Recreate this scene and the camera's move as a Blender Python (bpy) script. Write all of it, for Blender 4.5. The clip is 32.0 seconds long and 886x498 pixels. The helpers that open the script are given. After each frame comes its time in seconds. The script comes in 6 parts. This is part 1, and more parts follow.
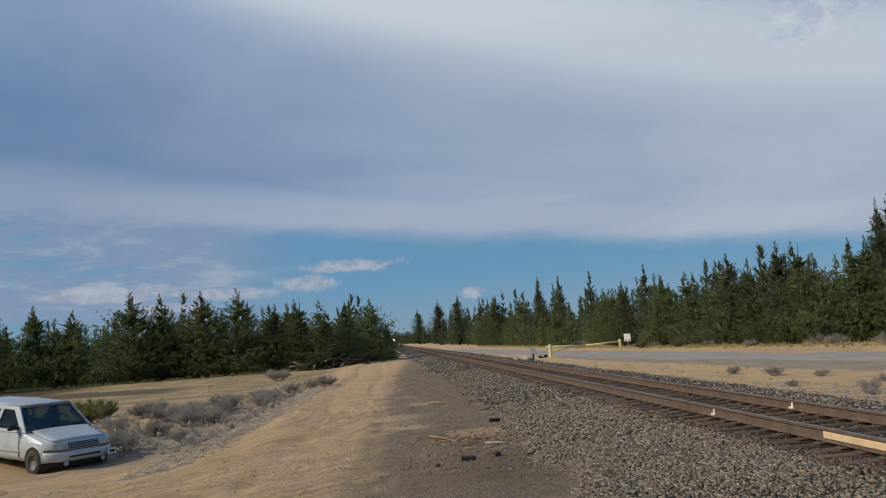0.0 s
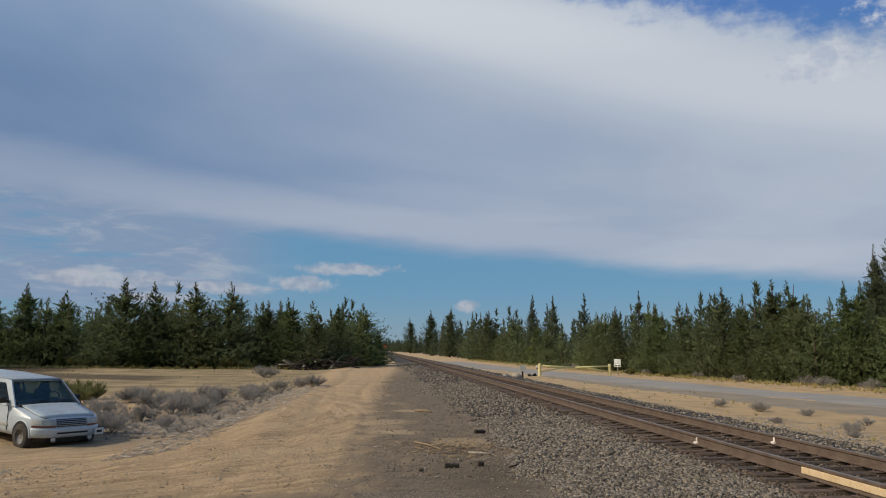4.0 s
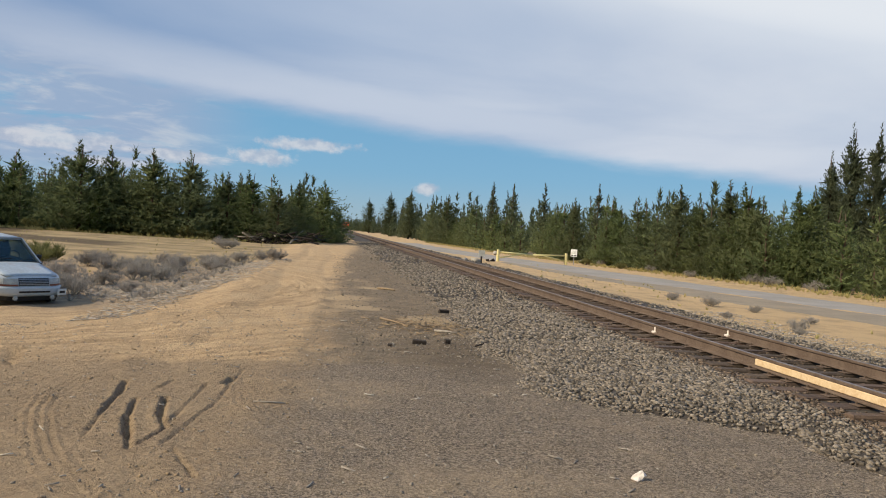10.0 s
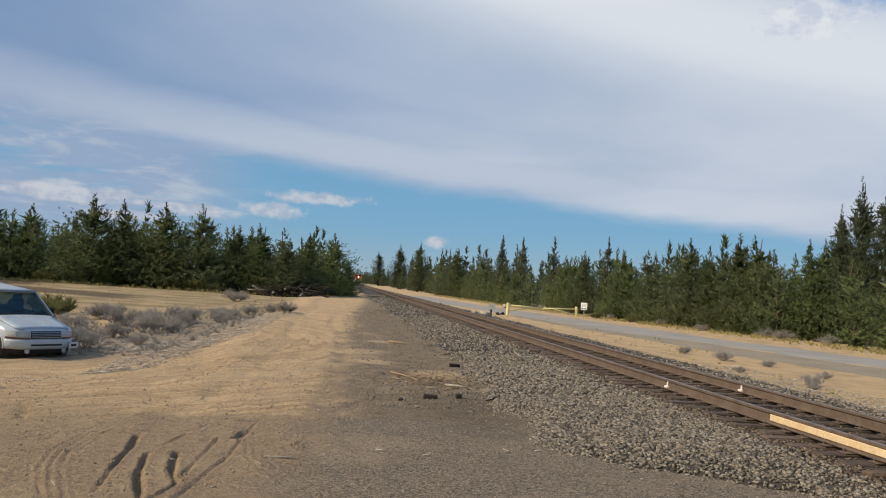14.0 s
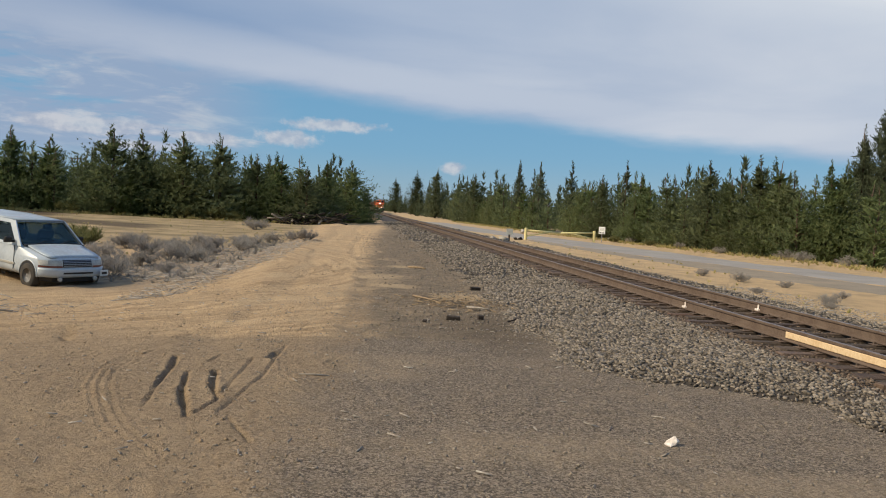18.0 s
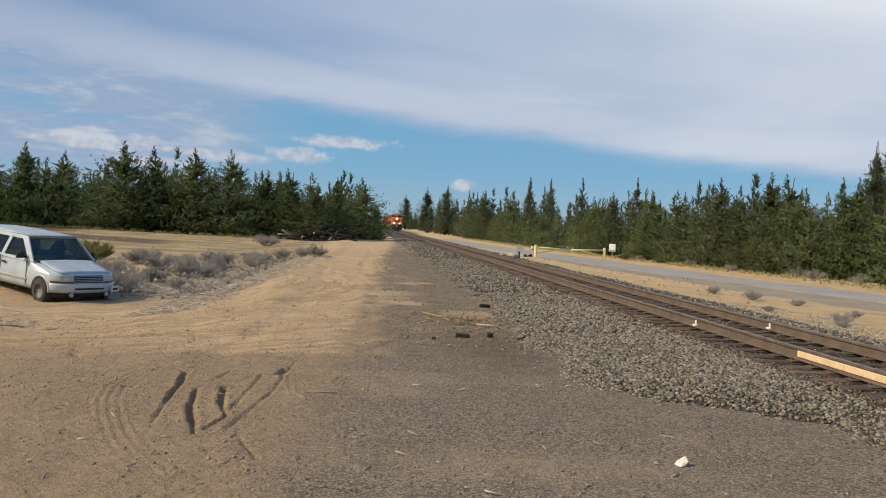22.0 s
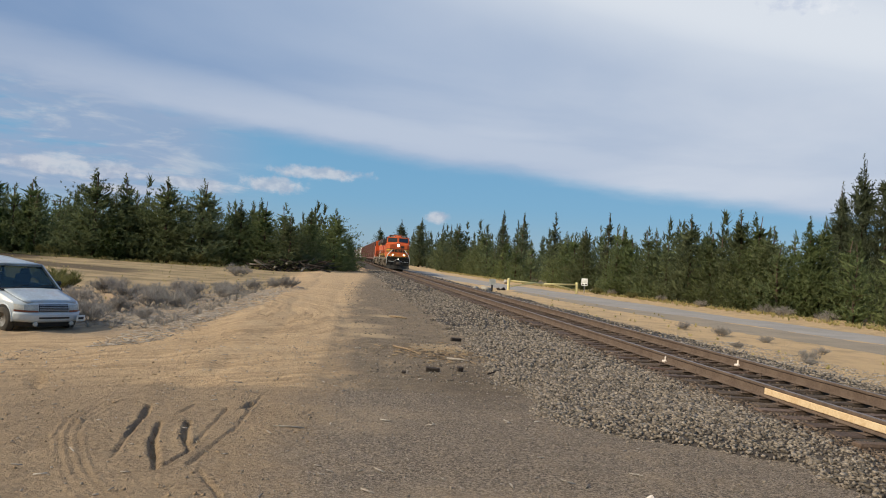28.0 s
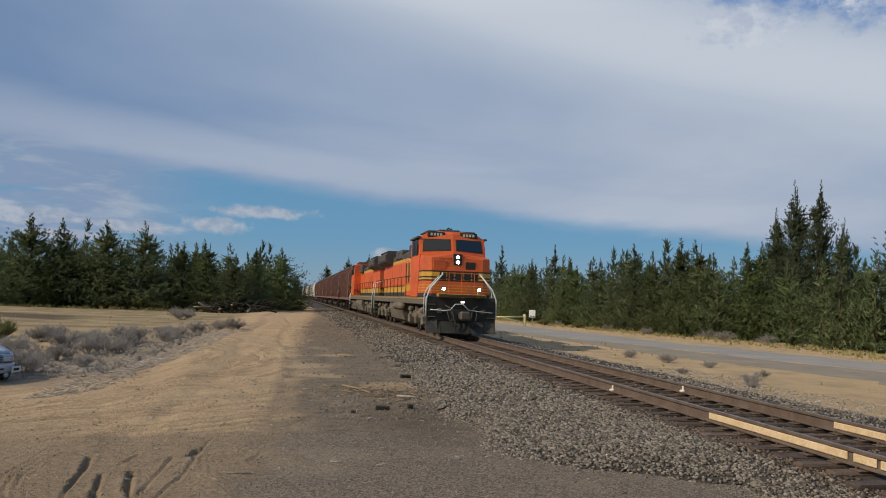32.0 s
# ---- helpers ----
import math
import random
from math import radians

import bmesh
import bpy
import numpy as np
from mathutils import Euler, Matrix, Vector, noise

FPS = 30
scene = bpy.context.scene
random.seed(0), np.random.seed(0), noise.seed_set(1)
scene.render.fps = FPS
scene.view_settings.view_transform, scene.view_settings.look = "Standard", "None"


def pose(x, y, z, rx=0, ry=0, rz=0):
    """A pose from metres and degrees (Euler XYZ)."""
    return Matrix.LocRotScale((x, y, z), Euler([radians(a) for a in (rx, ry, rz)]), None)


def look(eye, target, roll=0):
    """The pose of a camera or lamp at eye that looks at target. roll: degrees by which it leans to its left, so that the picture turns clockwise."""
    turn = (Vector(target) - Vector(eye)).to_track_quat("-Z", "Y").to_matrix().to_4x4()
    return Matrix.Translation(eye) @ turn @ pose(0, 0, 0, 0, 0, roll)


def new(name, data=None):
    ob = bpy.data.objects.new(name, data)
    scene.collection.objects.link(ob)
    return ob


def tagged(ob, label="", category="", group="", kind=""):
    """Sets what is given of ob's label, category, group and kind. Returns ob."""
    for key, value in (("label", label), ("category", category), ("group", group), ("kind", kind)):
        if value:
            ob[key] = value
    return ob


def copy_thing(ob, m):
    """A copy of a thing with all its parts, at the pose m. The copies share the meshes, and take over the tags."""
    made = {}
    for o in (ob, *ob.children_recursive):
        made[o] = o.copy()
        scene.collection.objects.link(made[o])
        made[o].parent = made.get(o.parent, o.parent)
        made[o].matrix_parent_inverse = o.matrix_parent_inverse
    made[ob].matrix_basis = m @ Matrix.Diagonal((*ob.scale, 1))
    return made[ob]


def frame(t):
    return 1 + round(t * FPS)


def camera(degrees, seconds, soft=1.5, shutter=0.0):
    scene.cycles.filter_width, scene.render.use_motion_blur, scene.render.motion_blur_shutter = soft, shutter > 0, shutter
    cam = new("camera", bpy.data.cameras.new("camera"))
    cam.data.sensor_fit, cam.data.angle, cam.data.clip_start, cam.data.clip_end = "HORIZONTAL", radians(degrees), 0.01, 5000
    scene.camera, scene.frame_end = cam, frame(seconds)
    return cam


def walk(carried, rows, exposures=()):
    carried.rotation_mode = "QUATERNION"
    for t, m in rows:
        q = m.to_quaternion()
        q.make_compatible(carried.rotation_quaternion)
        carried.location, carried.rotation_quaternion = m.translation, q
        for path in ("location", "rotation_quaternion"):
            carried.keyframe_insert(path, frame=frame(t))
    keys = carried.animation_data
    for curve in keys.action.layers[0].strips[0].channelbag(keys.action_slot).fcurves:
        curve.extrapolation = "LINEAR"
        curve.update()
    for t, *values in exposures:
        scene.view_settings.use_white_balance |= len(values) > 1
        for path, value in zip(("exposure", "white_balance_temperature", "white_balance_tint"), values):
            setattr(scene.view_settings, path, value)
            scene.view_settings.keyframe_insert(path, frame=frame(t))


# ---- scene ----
CLIP = 32.0
cam = camera(57.9, CLIP, soft=1.0)
# seconds, eye x y z, yaw to the left, pitch up, roll
PATH = [
    (0, 0.300, 0.220, 2.000, -4.56, 6.37, -4.26),
    (0.5, 0.270, 0.160, 1.980, -11.54, 9.66, -5.35),
    (1, 0.250, 0.100, 1.965, -8.04, 10.10, -3.06),
    (1.5, 0.260, 0.080, 1.960, -1.93, 10.19, -0.82),
    (2, 0.240, 0.000, 1.950, -2.17, 10.33, 1.77),
    (2.5, 0.226, -0.042, 1.948, -6.02, 7.05, 1.43),
    (3, 0.235, -0.029, 1.964, -4.22, 6.59, 0.76),
    (3.5, 0.240, -0.012, 1.947, -5.15, 7.25, 0.36),
    (5.5, 0.208, 0.033, 1.921, -2.34, 2.37, 0.99),
    (6, 0.231, 0.112, 1.899, -6.25, -2.92, 0.77),
    (6.5, 0.230, 0.101, 1.905, -8.63, -4.84, -0.40),
    (7, 0.251, 0.122, 1.910, -7.37, -5.91, -1.05),
    (7.5, 0.254, 0.112, 1.933, -8.38, -6.00, -1.89),
    (8, 0.235, 0.100, 1.909, -6.25, -1.57, -4.73),
    (8.5, 0.111, 0.116, 1.922, -3.85, -3.16, -4.86),
    (9, 0.021, 0.096, 1.922, -4.32, -0.11, -1.98),
    (9.5, 0.011, 0.107, 1.893, -6.53, -0.54, 3.14),
    (10, -0.030, 0.080, 1.891, -7.86, -1.08, 3.57),
    (10.5, -0.047, 0.061, 1.907, -9.06, -0.44, 4.01),
    (11, -0.034, 0.041, 1.903, -6.32, -0.26, 4.95),
    (11.5, -0.040, 0.025, 1.883, -6.24, -0.39, 3.53),
    (12, -0.036, 0.036, 1.898, -5.88, 0.87, 3.12),
    (12.5, -0.030, 0.044, 1.917, -4.93, 0.54, 4.07),
    (13, -0.050, -0.013, 1.886, -5.78, 1.80, 3.69),
    (13.5, -0.053, 0.009, 1.891, -5.89, -0.62, 3.77),
    (14, -0.070, 0.026, 1.902, -6.96, 2.66, 3.62),
    (14.5, -0.040, 0.004, 1.866, -9.60, 0.74, 3.40),
    (16.5, -0.172, -0.183, 1.902, -5.26, 3.00, -1.00),
    (17, -0.152, -0.185, 1.872, -5.91, 0.84, 2.15),
    (17.5, -0.149, -0.174, 1.887, -6.42, -2.08, 2.20),
    (18, -0.168, -0.187, 1.870, -6.04, -2.67, 2.91),
    (18.5, -0.173, -0.182, 1.879, -5.04, -2.07, 2.93),
    (19, -0.192, -0.194, 1.877, -5.56, -1.83, 2.62),
    (19.5, -0.174, -0.196, 1.890, -5.56, -1.02, 2.75),
    (20, -0.158, -0.207, 1.895, -6.68, 0.44, 2.33),
    (20.5, -0.163, -0.198, 1.876, -7.38, -0.24, 1.80),
    (21, -0.167, -0.203, 1.875, -6.07, 0.00, 3.45),
    (21.5, -0.160, -0.198, 1.876, -5.84, -0.39, 2.75),
    (22, -0.161, -0.190, 1.880, -5.27, -1.52, 3.06),
    (22.5, -0.143, -0.191, 1.891, -5.68, -0.48, 5.32),
    (23, -0.164, -0.191, 1.887, -6.70, -0.33, 4.16),
    (23.5, -0.163, -0.194, 1.892, -4.65, 0.32, 3.56),
    (24, -0.191, -0.208, 1.882, -3.18, 0.45, 4.58),
    (24.5, -0.137, -0.207, 1.906, -4.03, 1.04, 4.41),
    (25, -0.131, -0.256, 1.897, -5.20, 0.89, 4.23),
    (25.5, -0.139, -0.185, 1.895, -6.42, 0.70, 3.71),
    (26, -0.148, -0.178, 1.897, -6.19, 0.90, 4.36),
    (26.5, -0.146, -0.182, 1.893, -6.62, 0.66, 4.52),
    (28.5, -0.121, -0.198, 1.912, -7.02, 1.24, 3.74),
    (29, -0.133, -0.214, 1.921, -6.89, 3.19, 3.99),
    (29.5, -0.131, -0.148, 1.931, -6.84, 4.25, 3.82),
    (30, -0.133, -0.216, 1.933, -6.30, 4.50, 3.58),
    (30.5, -0.199, -0.187, 1.930, -5.20, 3.61, 3.32),
    (31, -0.141, -0.203, 1.896, -6.30, 4.35, 2.59),
    (31.5, -0.128, -0.192, 1.924, -8.52, 3.43, 2.04),
    (32, -0.109, -0.244, 1.922, -10.64, 3.60, 1.99),
]


def gaze(x, y, z, yaw, pitch, roll):
    a, p = radians(yaw), radians(pitch)
    way = (-math.sin(a) * math.cos(p), math.cos(a) * math.cos(p), math.sin(p))
    return look((x, y, z), (x + way[0], y + way[1], z + way[2]), roll)


EXPOSURES = [(0, -0.48, 6050, 10), (2, -0.6, 6000, 10), (3.5, -0.5, 6100, 10), (5.5, -0.25, 6500, 10), (6, -0.2, 6500, 10), (7, 0.16, 6600, 10), (8, 0.2, 6550, 10), (9, 0.12, 6500, 10), (11, 0.02, 6450, 10), (13, -0.05, 6400, 10), (17, -0.08, 6450, 10), (19, -0.04, 6450, 10), (22, 0.0, 6400, 10), (24, -0.03, 6350, 10), (26, 0.0, 6350, 10), (29, -0.12, 6250, 10), (30, -0.36, 6150, 10), (32, -0.42, 6100, 10)]
walk(cam, [(r[0], gaze(*r[1:])) for r in PATH], EXPOSURES)

# ---- daylight: low warm sun from the left and a little behind, high thin cloud sheet ----
SUN_EL, SUN_AZ = 37.0, -101.0  # azimuth from +y, clockwise positive
sun_way = Vector((math.sin(radians(SUN_AZ)) * math.cos(radians(SUN_EL)), math.cos(radians(SUN_AZ)) * math.cos(radians(SUN_EL)), math.sin(radians(SUN_EL))))
sun_data = bpy.data.lights.new("sun", "SUN")
sun_data.energy, sun_data.angle, sun_data.color = 4.4, radians(0.6), (1.0, 0.86, 0.64)
sun = new("sun", sun_data)
sun.matrix_world = look((0, 0, 60), Vector((0, 0, 60)) - sun_way)


class Nodes:
    """Short hand for a node tree."""

    def __init__(self, tree):
        self.t = tree

    def n(self, kind, ins=None):
        node = self.t.nodes.new(kind)
        for k, v in (ins or {}).items():
            self.put(node.inputs[k], v)
        return node

    def put(self, socket, v):
        if isinstance(v, bpy.types.NodeSocket):
            self.t.links.new(v, socket)
        elif v is not None:
            socket.default_value = v

    def math(self, op, a, b=None, c=None, clamp=False):
        node = self.n("ShaderNodeMath")
        node.operation, node.use_clamp = op, clamp
        for i, v in enumerate((a, b, c)):
            self.put(node.inputs[i], v)
        return node.outputs[0]

    def step(self, v, lo, hi, a=0.0, b=1.0):
        if not isinstance(lo, bpy.types.NodeSocket) and lo > hi:
            lo, hi, a, b = hi, lo, b, a
        node = self.n("ShaderNodeMapRange", {0: v, 1: lo, 2: hi, 3: a, 4: b})
        node.interpolation_type = "SMOOTHSTEP"
        return node.outputs[0]

    def mix(self, f, a, b, blend="MIX"):
        node = self.n("ShaderNodeMix")
        node.data_type, node.blend_type = "RGBA", blend
        self.put(node.inputs[0], f)
        for i, v in ((6, a), (7, b)):
            self.put(node.inputs[i], v if isinstance(v, bpy.types.NodeSocket) else (*v[:3], 1.0))
        return node.outputs[2]

    def noise(self, vec, scale, detail=4.0, rough=0.55, dist=0.0, out=0):
        node = self.n("ShaderNodeTexNoise", {"Scale": scale, "Detail": detail, "Roughness": rough, "Distortion": dist})
        self.put(node.inputs["Vector"], vec)
        return node.outputs[out]


def make_world():
    world = bpy.data.worlds.new("sky")
    scene.world = world
    world.use_nodes = True
    world.node_tree.nodes.clear()
    k = Nodes(world.node_tree)
    sky = k.n("ShaderNodeTexSky")
    sky.sky_type, sky.sun_disc, sky.sun_elevation, sky.sun_rotation = "NISHITA", False, radians(SUN_EL), radians(SUN_AZ)
    sky.altitude, sky.air_density, sky.dust_density = 1300.0, 1.0, 0.6
    way = k.n("ShaderNodeTexCoord").outputs["Generated"]
    xyz = k.n("ShaderNodeSeparateXYZ", {0: way})
    x, y, z = xyz.outputs
    el = k.math("MULTIPLY", k.math("ARCSINE", z), 57.3)
    az = k.math("MULTIPLY", k.math("ARCTAN2", x, y), 57.3)
    up = k.math("ADD", k.math("MAXIMUM", z, 0.0), 0.12)
    plane = k.n("ShaderNodeCombineXYZ", {0: k.math("DIVIDE", x, up), 1: k.math("DIVIDE", y, up), 2: 0.0}).outputs[0]
    polar = k.n("ShaderNodeCombineXYZ", {0: k.math("MULTIPLY", az, 0.12), 1: k.math("MULTIPLY", el, 0.5), 2: 0.0}).outputs[0]
    even = k.n("ShaderNodeCombineXYZ", {0: k.math("MULTIPLY", az, 0.32), 1: k.math("MULTIPLY", el, 0.42), 2: 0.0}).outputs[0]
    big, fine = k.noise(plane, 0.55, 5, 0.5), k.noise(polar, 1.0, 5, 0.6)
    # the sheet: everything above a slanting lower edge, thinner towards the zenith behind
    edge = k.math("ADD", k.math("MULTIPLY", az, -0.09), 7.2)
    edge = k.math("ADD", edge, k.math("MULTIPLY", k.math("SUBTRACT", fine, 0.5), 1.6))
    sheet = k.math("SUBTRACT", el, edge)
    sheet = k.math("MULTIPLY", k.step(sheet, -0.4, 1.2), k.step(big, 0.1, 0.42, 0.82, 1.0))
    high = k.math("ADD", el, k.math("MULTIPLY", az, 0.26))
    gap = k.math("MULTIPLY", k.step(k.math("ADD", high, k.math("ADD", k.math("MULTIPLY", fine, 3.0), k.math("MULTIPLY", k.math("SUBTRACT", k.noise(even, 1.2, 6, 0.62), 0.5), 5.0))), 28.8, 31.6), k.step(az, -2.0, 8.0))
    sheet = k.math("MULTIPLY", sheet, k.math("SUBTRACT", 1.0, k.math("MULTIPLY", gap, 0.92)))
    tone = k.math("ADD", k.math("MULTIPLY", k.step(k.noise(plane, 0.8, 6, 0.5, 0.4), 0.3, 0.75), 0.42), k.step(az, -28.0, 30.0, 0.0, 0.62))
    tone = k.math("MAXIMUM", tone, k.math("MULTIPLY", k.step(k.math("ABSOLUTE", k.math("SUBTRACT", k.math("SUBTRACT", el, edge), 2.0)), 0.3, 3.0, 1.0, 0.0), 0.75))
    # the bright swath along the upper margin, and the thin bluish stretch to the left
    swath = k.math("MULTIPLY", k.step(k.math("ABSOLUTE", k.math("SUBTRACT", k.math("ADD", high, k.math("MULTIPLY", big, 3.0)), 26.3)), 0.5, 6.5, 1.0, 0.0), k.step(az, -50.0, -2.0))
    thin = k.math("MULTIPLY", k.step(k.math("ABSOLUTE", k.math("SUBTRACT", k.math("ADD", el, k.math("MULTIPLY", fine, 3.0)), 15.5)), 1.5, 5.5, 1.0, 0.0), k.step(az, -14.0, 6.0, 1.0, 0.0))
    tone = k.math("MULTIPLY", k.math("MAXIMUM", tone, swath), k.math("SUBTRACT", 1.0, k.math("MULTIPLY", thin, 0.4)))
    shade = k.step(az, -34.0, 6.0, 0.84, 1.0)
    sheet_col = k.mix(tone, (2.7, 4.1, 6.4), (7.0, 7.6, 8.6))
    sheet_col = k.mix(k.math("MULTIPLY", swath, 0.7), sheet_col, (9.2, 9.6, 10.0))
    shade = k.math("MAXIMUM", shade, k.step(el, 12.0, 24.0, 0.7, 1.12))
    sheet_col = k.mix(1.0, sheet_col, k.n("ShaderNodeCombineXYZ", {0: shade, 1: k.math("POWER", shade, 0.85), 2: k.math("POWER", shade, 0.6)}).outputs[0], "MULTIPLY")
    # low banks of small cumulus under the sheet, to the left
    bank = k.math("MULTIPLY", k.step(k.noise(polar, 0.9, 5, 0.62, 0.3), 0.32, 0.52), k.math("MULTIPLY", k.step(el, 1.5, 3.6), k.step(az, -13.0, -4.0, 1.0, 0.0)))
    bank_col = k.mix(k.step(k.noise(polar, 1.3, 5, 0.6, 0.4), 0.46, 0.68), (3.8, 4.8, 6.6), (6.5, 6.8, 7.5))

    def puff(a0, e0, wa, we, vec=polar, rough=2.4):
        """One small cumulus at a bearing and a height."""
        da = k.math("DIVIDE", k.math("SUBTRACT", az, a0), wa)
        de = k.math("DIVIDE", k.math("SUBTRACT", el, e0), we)
        r = k.math("SQRT", k.math("ADD", k.math("MULTIPLY", da, da), k.math("MULTIPLY", de, de)))
        r = k.math("ADD", r, k.math("MULTIPLY", k.math("SUBTRACT", k.noise(vec, 2.6, 6, 0.65), 0.5), rough))
        return k.step(r, 0.45, 1.15, 1.0, 0.0)

    puffs = puff(-2.3, 5.65, 3.6, 0.5, even, 1.9)
    for a in ((-5.2, 4.55, 2.3, 0.6, even, 1.9), (6.4, 3.1, 0.95, 0.45, even, 1.6), (-18.0, 4.6, 5.0, 0.8), (-10.5, 4.1, 3.2, 0.5), (-14.5, 3.4, 3.0, 0.4)):
        puffs = k.math("MAXIMUM", puffs, puff(*a))
    blue = k.mix(0.75, sky.outputs[0], k.mix(k.step(el, 8.0, 26.0), k.mix(k.step(el, 0.5, 4.5), (2.9, 4.9, 6.7), (1.9, 4.7, 7.4)), (0.6, 2.6, 8.0)))
    col = k.mix(k.math("MULTIPLY", bank, 0.85), blue, bank_col)
    col = k.mix(sheet, col, sheet_col)
    # lit heads over greyish flat bases
    lump = k.step(k.noise(even, 1.7, 6, 0.6), 0.4, 0.6)
    col = k.mix(k.math("MULTIPLY", puffs, 0.75), col, k.mix(lump, (5.2, 5.7, 6.8), (7.8, 7.8, 8.1)))
    heap = puff(38.5, 22.0, 5.0, 3.2, even, 2.2)
    for a in ((41.5, 19.6, 4.5, 1.8, even, 2.2), (31.0, 18.6, 3.4, 1.3, even, 3.0)):
        heap = k.math("MAXIMUM", heap, k.math("MULTIPLY", puff(*a), 0.8 if a[0] > 40 else 0.55))
    col = k.mix(heap, col, k.mix(lump, (6.2, 6.9, 8.4), (9.8, 9.9, 10.2)))
    col = k.mix(k.step(el, -3.0, 0.5, 1.0, 0.0), col, (3.6, 4.2, 5.0))
    # added fill: the unseen sky behind and overhead is made brighter and warmer
    lit = k.math("ADD", k.step(y, 0.25, -0.6, 0.0, 1.0), k.step(el, 32.0, 65.0, 0.0, 0.5))
    col = k.mix(k.math("MINIMUM", lit, 1.0), col, k.mix(1.0, col, (1.3, 1.02, 0.7), "MULTIPLY"))
    back = k.n("ShaderNodeBackground", {0: col, 1: k.math("MULTIPLY", k.math("ADD", k.math("MULTIPLY", lit, 0.35), 1.0), 0.085)})
    k.t.links.new(back.outputs[0], k.n("ShaderNodeOutputWorld").inputs[0])


make_world()

# ---- materials ----
MATS = {}


def surface(name, base, rough=0.8, metal=0.0, vary=None, scale=3.0, fine=40.0, bump=0.2, bump_scale=None, island=0.0, dirt=None, dirt_amount=0.0, spec=0.4, rand=0.0, translucent=0.0, emit=None):
    """A procedural surface: base colour with variation at two scales, dirt, fine relief."""
    m = bpy.data.materials.new(name)
    m.use_nodes = True
    m.node_tree.nodes.clear()
    k = Nodes(m.node_tree)
    co = k.n("ShaderNodeTexCoord").outputs["Object"]
    other = vary or tuple(c * 0.72 for c in base)
    big, small = k.noise(co, scale, 5, 0.6), k.noise(co, fine, 4, 0.6)
    f = k.math("ADD", k.math("MULTIPLY", big, 0.6), k.math("MULTIPLY", small, 0.4))
    col = k.mix(k.step(f, 0.36, 0.64), base, other)
    if island:
        r = k.n("ShaderNodeNewGeometry").outputs["Random Per Island"]
        col = k.mix(k.math("MULTIPLY", k.step(r, 0.0, 1.0), island), col, tuple(c * 0.35 for c in other))
    if rand:
        r = k.n("ShaderNodeObjectInfo").outputs["Random"]
        hsv = k.n("ShaderNodeHueSaturation", {"Color": col, "Value": k.step(r, 0, 1, 1 - rand, 1 + rand), "Saturation": k.step(k.math("FRACT", k.math("MULTIPLY", r, 7.3)), 0, 1, 1 - rand * 0.5, 1 + rand * 0.4), "Hue": k.step(k.math("FRACT", k.math("MULTIPLY", r, 3.7)), 0, 1, 0.5 - rand * 0.04, 0.5 + rand * 0.04)})
        col = hsv.outputs[0]
    if dirt:
        d = k.step(k.noise(co, scale * 0.7, 6, 0.65, 0.4), 0.62 - 0.4 * dirt_amount, 0.8 - 0.3 * dirt_amount)
        col = k.mix(k.math("MULTIPLY", d, min(1.0, dirt_amount * 1.5)), col, dirt)
    sh = k.n("ShaderNodeBsdfPrincipled", {"Base Color": col, "Metallic": metal, "Specular IOR Level": spec, "Roughness": k.step(small, 0.3, 0.7, rough * 0.88, min(1.0, rough * 1.1))})
    if emit:
        k.put(sh.inputs["Emission Color"], (*emit[:3], 1.0))
        k.put(sh.inputs["Emission Strength"], emit[3])
    if bump:
        h = k.noise(co, bump_scale or fine, 5, 0.65)
        b = k.n("ShaderNodeBump", {"Height": h, "Strength": bump, "Distance": 0.02})
        k.put(sh.inputs["Normal"], b.outputs[0])
    out = sh.outputs[0]
    if translucent:
        tr = k.n("ShaderNodeBsdfTranslucent", {0: col})
        out = k.n("ShaderNodeMixShader", {0: translucent, 1: out, 2: tr.outputs[0]}).outputs[0]
    k.t.links.new(out, k.n("ShaderNodeOutputMaterial").inputs[0])
    MATS[name] = m
    return m


def glass(name, tint, rough=0.03, shine=0.01):
    m = bpy.data.materials.new(name)
    m.use_nodes = True
    m.node_tree.nodes.clear()
    k = Nodes(m.node_tree)
    co = k.n("ShaderNodeTexCoord").outputs["Object"]
    g = k.n("ShaderNodeBsdfGlossy", {"Roughness": k.step(k.noise(co, 3.0), 0.4, 0.7, rough, rough + 0.12)})
    t = k.n("ShaderNodeBsdfTransparent", {0: (*tint, 1.0)})
    fr = k.n("ShaderNodeFresnel", {0: 1.5}).outputs[0]
    mx = k.n("ShaderNodeMixShader", {0: k.math("ADD", k.math("MULTIPLY", fr, 0.18), shine), 1: t.outputs[0], 2: g.outputs[0]})
    k.t.links.new(mx.outputs[0], k.n("ShaderNodeOutputMaterial").inputs[0])
    MATS[name] = m
    return m


